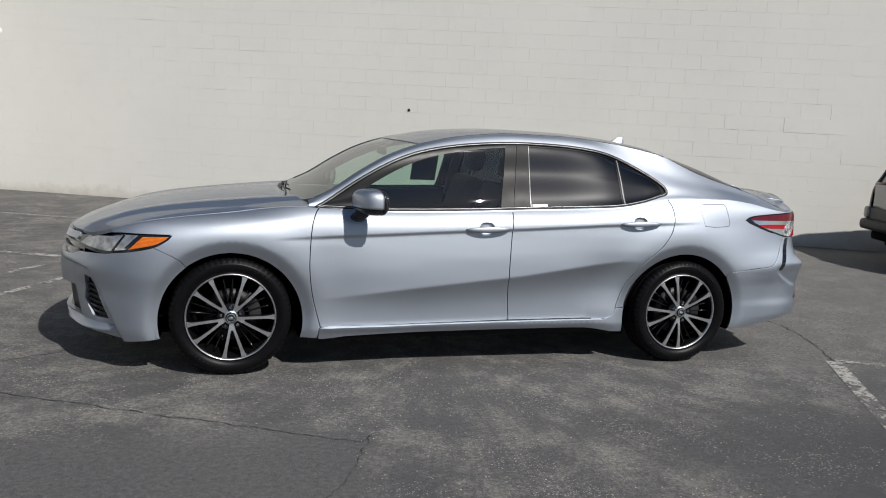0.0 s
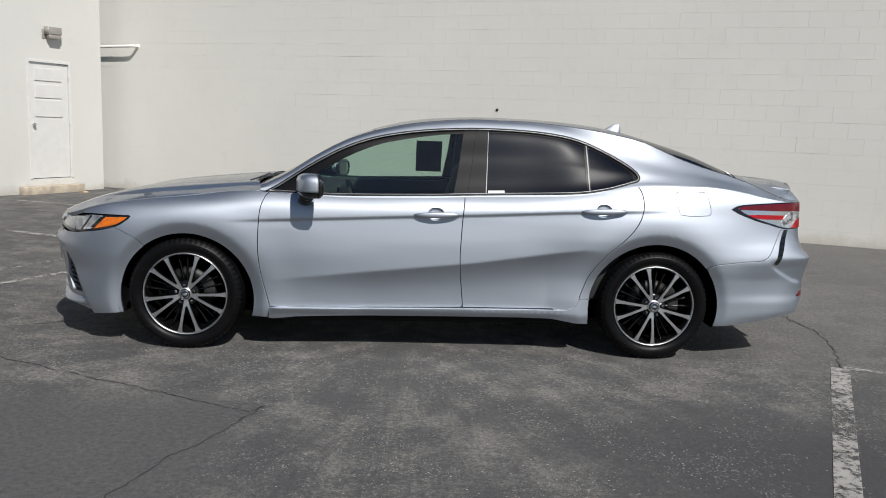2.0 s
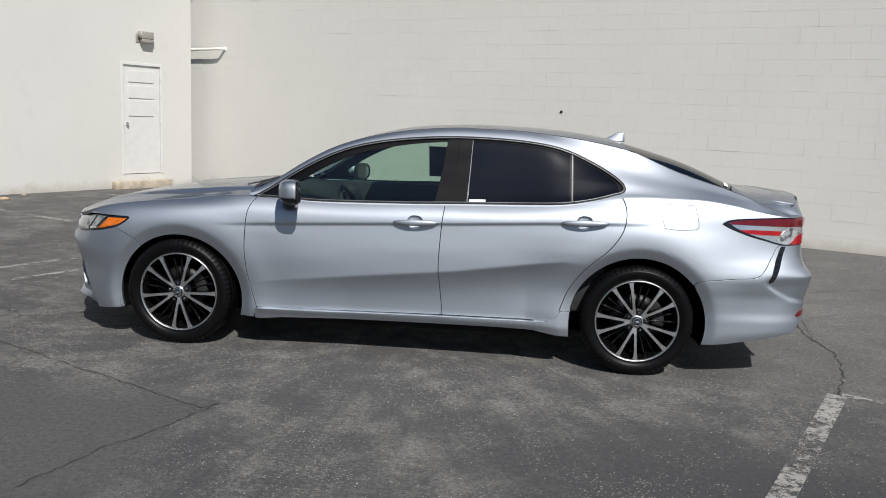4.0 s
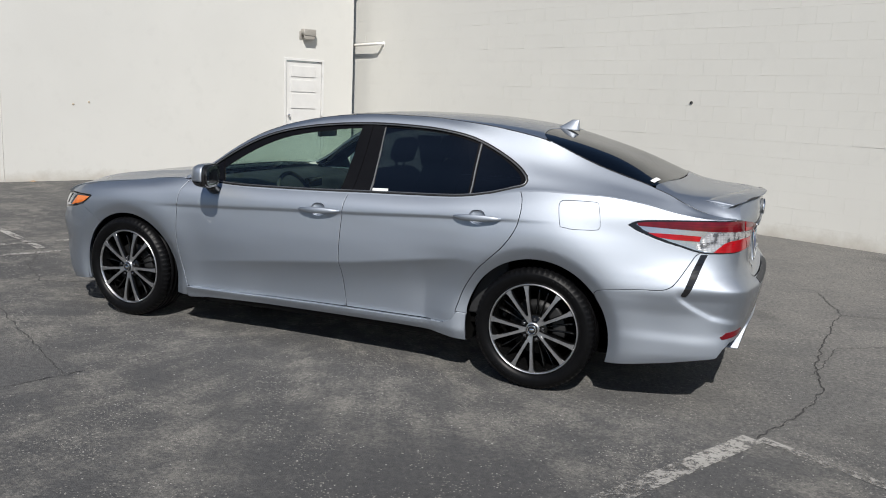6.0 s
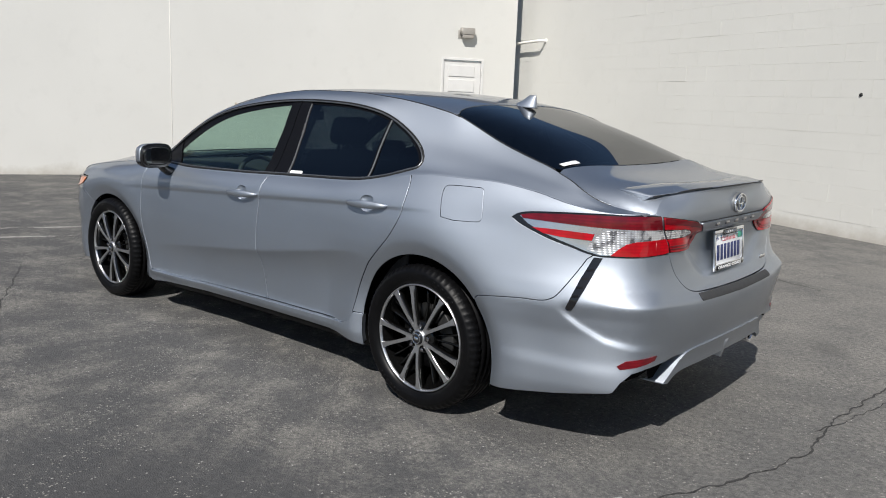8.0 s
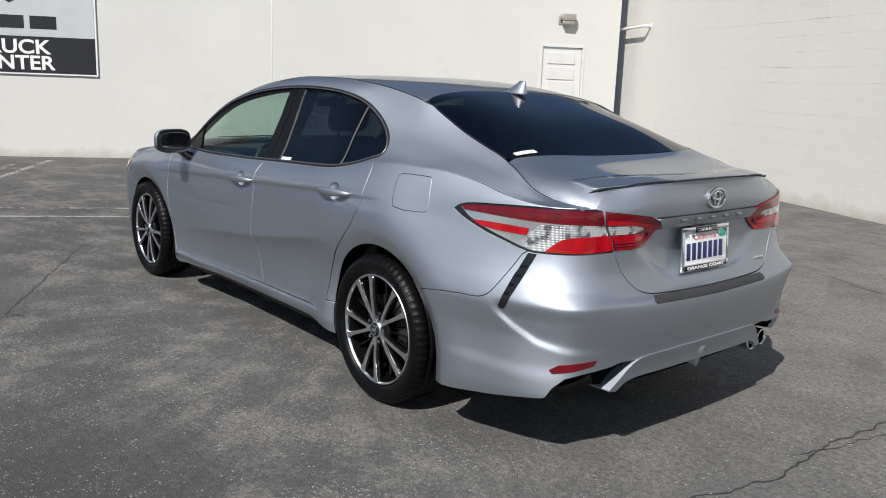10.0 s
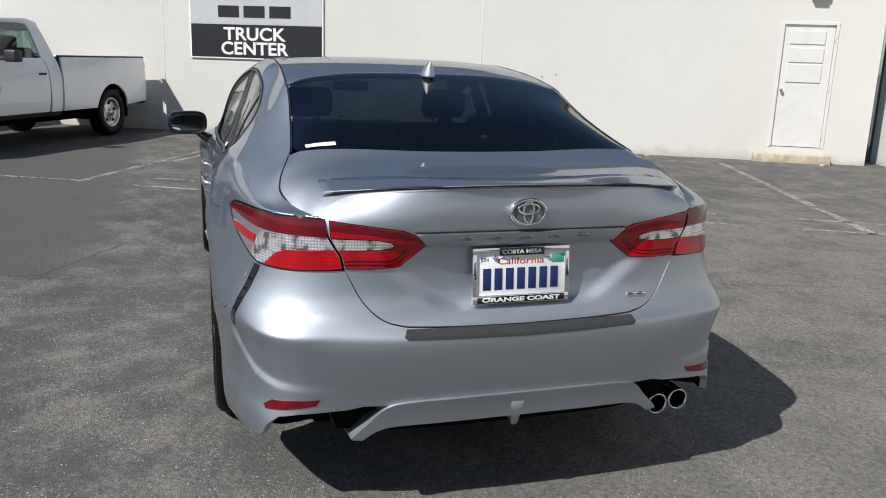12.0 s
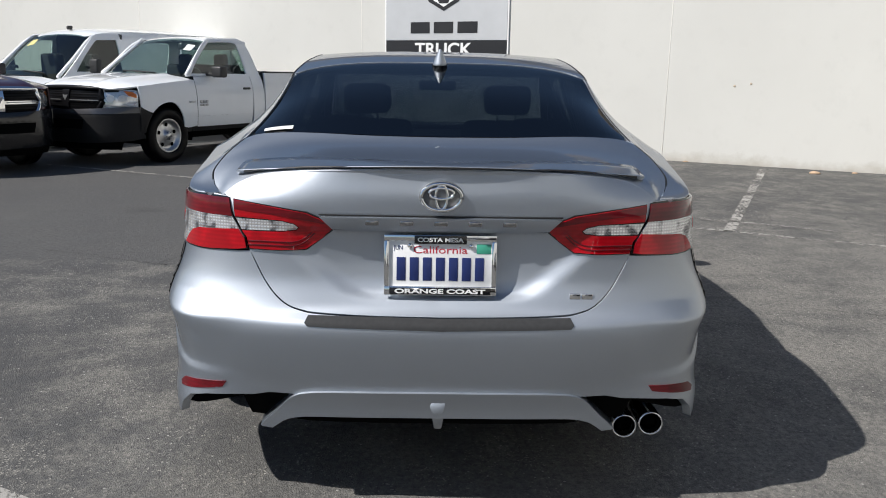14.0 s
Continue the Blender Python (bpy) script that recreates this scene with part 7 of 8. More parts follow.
# emblem, badges
emb = new("emblem")
emb.parent = lid_top
ex = float(whole_shell(np.array([S_REAR]), np.array([1.003]))[0][0])
ell = lambda a, b, n=48: [(ex + .010, a * math.sin(2 * math.pi * i / n), 1.003 + b * math.cos(2 * math.pi * i / n)) for i in range(n)]
bm = bmesh.new()
lathe(bm, [(.0, -.006), (.9, -.006), (1.0, .0), (1.0, .012)], 48, Matrix.Translation((ex, 0, 1.003)) @ Matrix.Rotation(radians(90), 4, "Z") @ Matrix.Diagonal((.063, 1, .044, 1)))
part("emblem_base", bm, GREY_TRIM, emb)
part("emblem_ring", tube(ell(.056, .038), .0055, 10, True), CHROME, emb, "chrome oval badge ring")
part("emblem_ring", tube([(x, y, z + .010) for x, y, z in ell(.035, .0155, 36)], .0045, 8, True), CHROME, emb)
part("emblem_ring", tube(ell(.0165, .034, 36), .0045, 8, True), CHROME, emb)
sp = lambda y, z, d=0.0: Vector(whole_shell(np.array([sy(abs(y)) if y <= 0 else 2 * S_REAR - sy(abs(y))]), np.array([z]))[0]) + Vector((d, 0, 0))
for i in range(5):
    y = -.195 + i * .0975
    p = sp(y, .925)
    part("badge_bar", boxed(p.x + .010, p.x + .0165, y - .019, y + .019, .918, .932, .002), NUT_STEEL, lid_top)
for y in (.392, .428):
    p = sp(y, .714)
    part("badge_bar", boxed(-.002, .004, -.016, .016, -.009, .009, .002, 2, pose(p.x, y, .714, 0, 0, 0)), CHROME, lid_top)

# number plate with its frame
plate = new("number_plate")
plate.parent = lid_top
plate.matrix_local = pose(2.432, 0.0, .800, 0, -5, 0)
ring = bmesh.new()
for x0, x1, z0, z1 in ((-.162, .162, .070, .088), (-.162, .162, -.088, -.062), (-.162, -.148, -.062, .070), (.148, .162, -.062, .070)):
    box(ring, 0, .010, x0, x1, z0, z1, .002)
part("plate_frame", ring, CHROME, plate, "chrome plate frame")
part("plate_face", boxed(-.004, .003, -.152, .152, -.076, .076, .002), PLATE_WHITE, plate)
part("frame_band", boxed(.0095, .0115, -.146, .146, -.085, -.0655, 0), BLACK_GLOSS, plate)
part("frame_band", boxed(.0095, .0115, -.075, .075, .062, .086, .001), BLACK_GLOSS, plate)
for i in range(7):
    y = -.113 + i * .0377
    part("plate_bar", boxed(.0025, .0045, y - .013, y + .013, -.046, .022, .001), PLATE_BLUE, plate)
writing("ORANGE COAST", .0175, SIGN_WHITE, plate, Matrix.Translation((.0118, 0, -.0815)) @ pose(0, 0, 0, 90, 0, 90), .262, .0006, .0004)
writing("COSTA MESA", .017, SIGN_WHITE, plate, Matrix.Translation((.0118, 0, .068)) @ pose(0, 0, 0, 90, 0, 90), .132, .0004, .0004)
writing("California", .030, PLATE_RED, plate, Matrix.Translation((.0034, 0, .034)) @ pose(0, 0, 0, 90, 0, 90), .155, 0, .0004)
writing("JUN", .017, PLATE_BLUE, plate, Matrix.Translation((.0034, -.122, .044)) @ pose(0, 0, 0, 90, 0, 90), .026, 0, .0004)
part("plate_tab", boxed(.0025, .0045, .104, .146, .034, .062, .001), PLATE_GREEN, plate)
for y in (-.088, .088):
    bm = bmesh.new()
    lathe(bm, [(.0, -.007), (.006, -.006), (.008, -.002)], 14, Matrix.Translation((.004, y, .056)) @ pose(0, 0, 0, 0, 0, 90))
    part("plate_bolt", bm, CHROME, plate)

# aerial fin, screen label, wipers
rows = []
for i in range(10):
    t = i / 9
    z = t * .062
    x0, x1 = 1.205 + .118 * t ** .8, 1.372 - .008 * t
    w = .026 * (1 - t) ** .8 + .003
    zb = float(CENTRE(1.29)) - .006
    ring = []
    for j in range(20):
        a = 2 * math.pi * j / 20
        ring.append(((x0 + x1) / 2 + (x1 - x0) / 2 * math.cos(a), w * math.sin(a) * (1.0 - .45 * math.cos(a + math.pi)), zb + z - .06 * ((x0 + x1) / 2 + (x1 - x0) / 2 * math.cos(a) - 1.29) * (1 - t)))
    rows.append(ring)
part("aerial_fin", swept(rows), SILVER, car)
panel("screen_sticker", WHITE_CARD, backlight, [(1.912, .598), (1.936, .598), (1.954, .498), (1.930, .498)], top, lift=0.0015, label="white paper strip stuck on the rear window")
for pts in ([(-1.10, .50), (-1.08, .2), (-1.09, -.15)], [(-1.04, -.05), (-1.05, -.35), (-1.00, -.66)]):
    line = spl([tuple(Vector(hood(np.array([x]), np.array([min(abs(y), .7)]))[0][:3]) * Vector((1, 1 if y > 0 else -1, 1)) + Vector((0, 0, .007))) for x, y in pts], 8)
    part("wiper", tube(line, .005, 6), BLACK_PLASTIC, car)


# cabin
def seat(x, y, w, rear=False):
    st = new("seat")
    st.parent = car
    part("cushion", boxed(x - .30, x + .26, y - w, y + w, .44, .58, .05, 3), CLOTH, st)
    m = Matrix.Translation((x + .26, y, .52)) @ Matrix.Rotation(radians(18 if not rear else 24), 4, "Y")
    part("backrest", boxed(-.07, .07, -w, w, 0, .60, .055, 3, m), CLOTH, st)
    for dy in ([0] if not rear else [-.42, 0.42]):
        part("headrest", boxed(-.045, .045, dy - .125, dy + .125, .64 if not rear else .60, .80 if not rear else .70, .045, 3, m), CLOTH, st)
        for d2 in (-.05, .05):
            part("headrest_post", boxed(-.006, .006, dy + d2 - .006, dy + d2 + .006, .56, .68, 0, 1, m), STEEL, st)
    return st


seat(-.12, -.37, .24)
seat(-.12, .37, .24)
seat(.78, 0, .62, True)
bm = bmesh.new()
prism(bm, [(-1.08, .50), (-1.10, .90), (-.98, .955), (-.72, .945), (-.60, .90), (-.56, .80), (-.62, .70), (-.60, .50)], -.70, .70, bevel=.03)
part("dashboard", bm, DASH, car)
part("dash_screen", boxed(-.60, -.585, -.02, .20, .80, .93, .008, 2, None), BLACK_GLOSS, car)
part("console", boxed(-.62, .30, -.11, .11, .36, .62, .04, 3), DASH, car)
m = Matrix.Translation((-.43, -.37, .83)) @ Matrix.Rotation(radians(-24), 4, "Y")
part("steering_wheel", (lambda b: (bmesh.ops.transform(b, matrix=m @ Matrix.Identity(4), verts=b.verts[:]), b)[-1])(tube([(0, .18 * math.sin(2 * math.pi * i / 40), .18 * math.cos(2 * math.pi * i / 40)) for i in range(40)], .015, 10, True)), DASH, car)
part("wheel_hub", boxed(-.03, .02, -.07, .07, -.06, .05, .025, 3, m), DASH, car)
part("wheel_spoke", (lambda b: (box(b, -.012, .008, -.175, .175, -.018, .018, .006, 2, m), box(b, -.012, .008, -.02, .02, -.175, 0, .006, 2, m), b)[-1])(bmesh.new()), GREY_TRIM, car)
part("cabin_floor", boxed(-1.0, 1.3, -.74, .74, .28, .36), FLAT_BLACK, car, smooth=False)
part("parcel_shelf", boxed(1.12, 1.95, -.62, .62, .90, .985, .02), CLOTH, car)
part("rear_bulkhead", boxed(1.25, 1.30, -.70, .70, .36, .95), FLAT_BLACK, car, smooth=False)
panel("headliner", CLOTH_LIGHT, car, mirrored([(-.18, 0), (-.16, .5)] + [(x, ey(x) - .03) for x in np.linspace(-.12, 1.28, 12)] + [(1.25, .3), (1.25, 0)]), top, lift=-0.03, step=0.08)
part("rear_view_mirror", boxed(-.44, -.415, -.115, .115, 1.235, 1.295, .012, 3), BLACK_PLASTIC, car)
part("mirror_stem", tube([(-.43, 0, 1.28), (-.36, 0, 1.315)], .01, 8), BLACK_PLASTIC, car)
for k in (1, -1):
    for x0, x1 in ((-.92, .22), (.26, 1.22)):
        part("door_card", boxed(x0, x1, k * .755 - .02, k * .755 + .02, .34, .945, .015), DASH, car)
    part("inner_pillar", boxed(-.035, .035, -.02, .02, 0, .50, .012, 2, Matrix.Translation((.26, k * .745, .92)) @ Matrix.Rotation(radians(k * 24), 4, "X") @ Matrix.Rotation(radians(4), 4, "Y")), DASH, car)
part("buyers_guide", boxed(-.10, .10, -.002, .002, -.13, .13, 0, 1, Matrix.Translation((.055, .715, 1.135)) @ Matrix.Rotation(radians(23), 4, "X")), BLACK_PLASTIC, car, "dark sheet of paper hung in the far window")


# ---- the other parked vehicles ----
def side_fn(ws):
    f = curve(ws, 0.02)
    return lambda nose, tail_: (lambda x, z: np.stack([np.asarray(x, float), -(f(z) - nose(np.asarray(x, float)) - tail_(np.asarray(x, float))), np.asarray(z, float)], -1))


def flat0(x):
    return 0 * x


def simple_wheel(parent, x, y, z, r, rim_r, mat, k):
    w = new("wheel")
    w.parent = parent
    w.matrix_local = pose(x, y, z, 0, 0, 0 if k < 0 else 180)
    bm = bmesh.new()
    lathe(bm, [(rim_r, .08), (rim_r, -.085), (rim_r + .02, -.112), (r - .06, -.122), (r - .02, -.112), (r, -.085), (r, -.03), (r - .008, -.025), (r - .008, -.015), (r, -.01), (r, .01), (r - .008, .015), (r, .03), (r, .09), (r - .03, .12), (rim_r, .08)], 56)
    part("tyre", bm, RUBBER, w)
    bm = bmesh.new()
    lathe(bm, [(rim_r + .004, -.098), (rim_r - .012, -.102), (rim_r - .022, -.085), (rim_r - .045, -.040), (rim_r - .075, -.036), (.085, -.060), (.070, -.072), (.066, -.098), (.0, -.104)], 48)
    rim = part("rim", bm, mat, w)
    for i in range(5):
        a = 2 * math.pi * i / 5
        # flat black discs on the rim stand in for the shade inside its holes
        bm = bmesh.new()
        lathe(bm, [(.0, -.052), (.026, -.050), (.030, -.046)], 14, Matrix.Translation(((rim_r - .085) * math.sin(a), -.006, (rim_r - .085) * math.cos(a))))
        part("rim_hole", bm, FLAT_BLACK, rim)
        bm = bmesh.new()
        lathe(bm, [(.0, -.088), (.008, -.086), (.010, -.07)], 8, Matrix.Translation((.052 * math.sin(a + .6), -.02, .052 * math.cos(a + .6))))
        part("lug_nut", bm, STEEL, rim)
    return w


def pickup(name, label, paint, at, grille_mat, bumper_mat, wheel_mat, badge_mat=None, bed=True):
    car_ = thing(name, label, "truck", at=at)
    body = side_fn([(.40, .95), (.55, .985), (.75, 1.0), (.95, .995), (1.10, .975), (1.20, .945), (1.29, .905), (1.45, .85), (1.65, .785), (1.80, .735), (1.90, .66)])
    nose = lambda x: .22 * np.clip((-2.15 - x) / .6, 0, 1) ** 2.2
    fn = body(nose, lambda x: .05 * np.clip((x - 2.8) / .25, 0, 1) ** 2)
    bed_w = side_fn([(.40, .95), (.55, .985), (.75, 1.0), (.95, .998), (1.15, .985), (1.33, .965), (1.5, .95)])(flat0, lambda x: .05 * np.clip((x - 2.8) / .25, 0, 1) ** 2)
    hood_z = curve([(-2.75, 1.10), (-2.6, 1.17), (-2.2, 1.235), (-1.7, 1.275), (-1.2, 1.295)], 0.04)
    edge_hood = curve([(-2.75, 1.03), (-2.6, 1.08), (-2.2, 1.13), (-1.7, 1.175), (-1.05, 1.21)], 0.04)
    AF, AR = (-1.785, .42, .47), (1.785, .42, .47)
    for mir in (False, True):
        kw = dict(mirror=mir, step=.05)
        panel("fender", paint, car_, join_line([(x, float(edge_hood(x))) for x in np.linspace(-2.34, -1.03, 14)], [(-1.03, .52), (-1.22, .50)], arc(*AF, 78, -46, 16), [(-2.27, .80), (-2.32, .84)]), fn, flange=.02, **kw)
        panel("bumper_side", bumper_mat, car_, join_line([(-2.34, .83), (-2.25, .79)], arc(*AF, -50, -84, 8), [(-2.34, .46)]), fn, lift=.012, flange=.03, **kw)
        door = panel("front_door", paint, car_, [(-1.02, 1.265), (-1.02, .50), (.26, .50), (.30, .9), (.30, 1.275)], fn, gap=.005, flange=.02, **kw)
        panel("cab_corner", paint, car_, [(.31, 1.275), (.31, .50), (.56, .50), (.585, .9), (.585, 1.275)], fn, flange=.02, **kw)
        hole = spl([(-1.03, 1.305), (-.81, 1.515), (-.56, 1.735), (-.45, 1.785)], 3) + spl([(-.15, 1.805), (.12, 1.80), (.20, 1.75), (.245, 1.5), (.255, 1.305)], 3)
        panel("cab_frame", paint, car_, join_line([(-1.16, 1.27)], spl([(-.95, 1.46), (-.66, 1.72), (-.46, 1.85)], 3), [(.28, 1.88)], spl([(.40, 1.84), (.50, 1.6), (.585, 1.27)], 3)), fn, holes=[hole], flange=.025, **kw)
        panel("door_window", TRUCK_GLASS, door, hole, fn, lift=-.015, **kw)
        panel("sill", bumper_mat, car_, [(-1.2, .50), (.58, .50), (.58, .43), (-1.2, .43)], fn, lift=-.02, flange=.02, **kw)
        panel("door_rub_line", paint, door, [(-1.0, .665), (.27, .665), (.27, .650), (-1.0, .650)], fn, lift=.006, flange=.008, **kw)
        bs = panel("bed_side", paint, car_, join_line([(.615, 1.335), (.60, .50)], [(.9, .50)], arc(*AR, -80, 84, 18), [(2.26, .52), (2.86, .56), (2.87, 1.33)]), bed_w, flange=.03, **kw)
        k = -1 if not mir else 1
        part("bed_rail", boxed(.61, 2.87, k * .93 - .045, k * .93 + .045, 1.325, 1.352, .01), BLACK_PLASTIC, bs)
        part("door_handle", boxed(.06, .235, k * .985 - .012, k * .985 + .012, 1.055, 1.09, .01), BLACK_PLASTIC, door)
        mr = part("side_mirror", boxed(-.74, -.58, k * 1.13 - .10, k * 1.13 + .10, 1.25, 1.42, .03, 3), BLACK_PLASTIC, car_)
        part("mirror_arm", boxed(-.72, -.62, min(k * .90, k * 1.06), max(k * .90, k * 1.06), 1.27, 1.32, .01), BLACK_PLASTIC, mr)
        part("tail_lamp", boxed(2.81, 2.895, k * .935 - .04, k * .935 + .04, .95, 1.24, .012), RED_LENS, bs)
        for x in (-1.785, 1.785):
            simple_wheel(car_, x, k * .845, .40, .40, .245, wheel_mat, k)
            bm = bmesh.new()
            pr = []
            for i in range(17):
                a = radians(-105 + 210 * i / 16)
                pr.append([bm.verts.new((x + .48 * math.sin(a), k * yy, max(.3, .42 + .48 * math.cos(a)))) for yy in (.955, .55)])
            for a, b in zip(pr, pr[1:]):
                bm.faces.new((a[0], a[1], b[1], b[0]))
            bm.faces.new([p[1] for p in pr])
            bmesh.ops.recalc_face_normals(bm, faces=bm.faces[:])
            part("arch_liner", bm, FLAT_BLACK, car_)
        if badge_mat:
            for i in range(3):
                part("badge_bar", boxed(-.97 + i * .062, -.92 + i * .062, k * 1.002 - .004, k * 1.002 + .004, .865, .905, 0), badge_mat, door)
                part("badge_bar", boxed(-.97 + i * .062, -.92 + i * .062, k * 1.002 - .004, k * 1.002 + .004, .82, .85, 0), badge_mat, door)
            part("badge_bar", boxed(-1.20, -1.07, k * 1.002 - .004, k * 1.002 + .004, .875, .90, 0), badge_mat, car_)
        # head lamp
        L = spl([(.60, 1.06), (.72, 1.062), (.86, 1.058), (.915, 1.03)], 3) + spl([(.93, .96), (.90, .865), (.78, .85), (.62, .848)], 3)
        face_fn = lambda y, z: np.stack([-2.745 + .42 * (np.abs(np.asarray(y, float)) / .93) ** 3.2 + .12 * np.clip((np.asarray(z, float) - .85) / .4, -1, 1) ** 2, -np.asarray(y, float), np.asarray(z, float)], -1)
        hl_ = panel("headlight", TRUCK_LENS, car_, L, face_fn, lift=.012, flange=.05, step=.04, mirror=mir)
        panel("turn_lens", AMBER, hl_, [(.80, 1.050), (.88, 1.040), (.915, 1.0), (.915, .955), (.85, .985)], face_fn, lift=.017, flange=.004, step=.04, mirror=mir)
        for cy in (.68, .80):
            ringp = [(cy + .045 * math.cos(2 * math.pi * i / 18), .945 + .05 * math.sin(2 * math.pi * i / 18)) for i in range(18)]
            panel("lamp_bowl", STEEL_WHEEL, hl_, ringp, face_fn, lift=.018, flange=.004, step=.04, mirror=mir)
        panel("lamp_shade", FRAME_BLACK, hl_, [(.61, 1.058), (.76, 1.058), (.76, 1.035), (.61, 1.030)], face_fn, lift=.017, flange=.004, step=.04, mirror=mir)
    face_fn = lambda y, z: np.stack([-2.745 + .42 * (np.abs(np.asarray(y, float)) / .93) ** 3.2 + .12 * np.clip((np.asarray(z, float) - .85) / .4, -1, 1) ** 2, -np.asarray(y, float), np.asarray(z, float)], -1)
    panel("front_panel", paint, car_, [(-.93, .80), (-.93, 1.06), (-.6, 1.105), (0, 1.115), (.6, 1.105), (.93, 1.06), (.93, .80)], face_fn, lift=-.01, flange=.05, step=.06)
    g = panel("grille", FRAME_BLACK, car_, spl([(-.56, 1.07), (0, 1.085), (.56, 1.07)], 4) + [(.60, .90), (.50, .74), (-.50, .74), (-.60, .90)], face_fn, lift=.012, flange=.03, step=.05)
    ring_ = [tuple(p) for p in face_fn(*np.array(resample(spl([(-.57, 1.08), (0, 1.095), (.57, 1.08)], 4) + [(.61, .90), (.51, .73), (-.51, .73), (-.61, .90)], .06)).T)]
    part("grille_frame", tube([(x - .022, y, z) for x, y, z in ring_], .034, 10, True), grille_mat, g)
    for z in (.785, .82, .855, .955, .99, 1.025):
        panel("grille_bar", FLAT_BLACK, g, [(-.52, z), (.52, z), (.52, z + .008), (-.52, z + .008)], face_fn, lift=.018, flange=.006, step=.08)
    panel("grille_cross", grille_mat, g, [(-.57, .895), (.57, .895), (.57, .935), (-.57, .935)], face_fn, lift=.03, flange=.02, step=.08)
    for z, w_ in ((.912, .55), (.772, .46)):
        for k in (-1, 1):
            panel("bright_bar", SATIN, g, [(k * .09, z), (k * w_, z), (k * w_, z + .012), (k * .09, z + .012)], face_fn, lift=.036, flange=.008, step=.08)
    panel("grille_cross", grille_mat, g, [(-.055, .74), (.055, .74), (.07, 1.08), (-.07, 1.08)], face_fn, lift=.032, flange=.02, step=.08)
    panel("grille_badge", SATIN, g, spl([(-.035, .955), (-.045, .985), (0, .975), (.045, .985), (.035, .955), (0, .91)], 2), face_fn, lift=.040, flange=.01, step=.03)
    bp = lambda y, z: np.stack([-2.86 + .60 * np.abs(np.asarray(y, float)) ** 4 + .7 * np.clip(np.asarray(z, float) - .70, 0, 1) ** 1.5 + .5 * np.clip(.48 - np.asarray(z, float), 0, 1) ** 1.5, -np.asarray(y, float), np.asarray(z, float)], -1)
    fb_ = panel("front_bumper", bumper_mat, car_, spl([(-.995, .80), (-.9, .835), (-.6, .81), (0, .79), (.6, .81), (.9, .835), (.995, .80)], 3) + spl([(.995, .62), (.98, .48), (.90, .36), (0, .33), (-.90, .36), (-.98, .48), (-.995, .62)], 3), bp, flange=.25, step=.05)
    panel("upper_cover", CHARCOAL if paint is WHITE_PAINT else bumper_mat, fb_, spl([(-.985, .82), (-.9, .838), (-.6, .813), (0, .793), (.6, .813), (.9, .838), (.985, .82)], 3) + spl([(.985, .75), (.6, .735), (0, .72), (-.6, .735), (-.985, .75)], 3), bp, lift=.006, flange=.02, step=.05)
    panel("air_dam", FLAT_BLACK, fb_, [(-.85, .36), (.85, .36), (.80, .22), (-.80, .22)], bp, lift=-.05, step=.1)
    panel("bumper_intake", FLAT_BLACK, fb_, [(-.42, .66), (.42, .66), (.38, .53), (-.38, .53)], bp, lift=.004, flange=.01, step=.08)
    rim_y = lambda x: np.interp(x, [-2.75, -2.62, -2.5, -2.34], [.60, .78, .89, 1.0]) * -fn(np.maximum(np.asarray(x, float), -2.34), edge_hood(np.maximum(x, -2.34)))[..., 1]
    hd = lambda x, y: np.stack([np.asarray(x, float), -np.asarray(y, float), hood_z(x) - (hood_z(x) - edge_hood(x)) * np.clip(np.abs(np.asarray(y, float)) / rim_y(x), 0, 1.05) ** 3 + .018 * np.exp(-((np.abs(np.asarray(y, float)) - .5) / .09) ** 2)], -1)
    half = [(-2.735, 0), (-2.72, .30), (-2.69, .52), (-2.62, float(rim_y(-2.62)) - .02)] + [(x, float(rim_y(np.array(x))) - .004) for x in np.linspace(-2.5, -1.05, 14)] + [(-1.18, .5), (-1.22, 0)]
    panel("hood", paint, car_, half + [(x, -y) for x, y in half[-2:0:-1]], hd, flange=.02, step=.05)
    wz = curve([(-1.3, 1.245), (-1.15, 1.30), (-.85, 1.54), (-.55, 1.77), (-.40, 1.86), (-.2, 1.888), (.2, 1.895), (.45, 1.87), (.55, 1.75)], .04)
    wy = curve([(-1.2, .93), (-.85, .825), (-.5, .745), (0, .70), (.5, .70)], .04)
    tp = lambda x, y: np.stack([np.asarray(x, float), -np.asarray(y, float), wz(x) - .05 * (np.abs(np.asarray(y, float)) / wy(x)) ** 2.5], -1)
    ws = panel("windscreen", TRUCK_GLASS, car_, [(-1.20, 0), (-1.16, .5), (-1.06, .84)] + [(x, float(wy(x)) - .05) for x in (-.85, -.6, -.44)] + [(-.40, 0)] + [(x, -float(wy(x)) + .05) for x in (-.44, -.6, -.85)] + [(-1.06, -.84), (-1.16, -.5)], tp, step=.07)
    panel("roof_panel", paint, car_, [(-.41, 0), (-.45, .70), (-.2, .715), (.30, .70), (.40, .60), (.42, 0), (.40, -.60), (.30, -.70), (-.2, -.715), (-.45, -.70)], tp, flange=.03, step=.07)
    for k in (-1, 1):
        part("pillar", tube([(-1.12, k * .895, 1.285), (-.85, k * .80, 1.50), (-.6, k * .735, 1.70), (-.43, k * .70, 1.83)], .035, 8), paint, car_)
        part("wiper", tube([(-1.16, k * .1 - .2, 1.31), (-1.10, k * .1 + .35, 1.335)], .01, 6), BLACK_PLASTIC, car_)
    panel("window_label", WHITE_CARD, ws, [(-.56, .42), (-.56, .58), (-.68, .58), (-.68, .42)], tp, lift=.004, step=.1)
    part("cab_back", boxed(.50, .56, -.86, .86, .5, 1.29, .02), paint, car_)
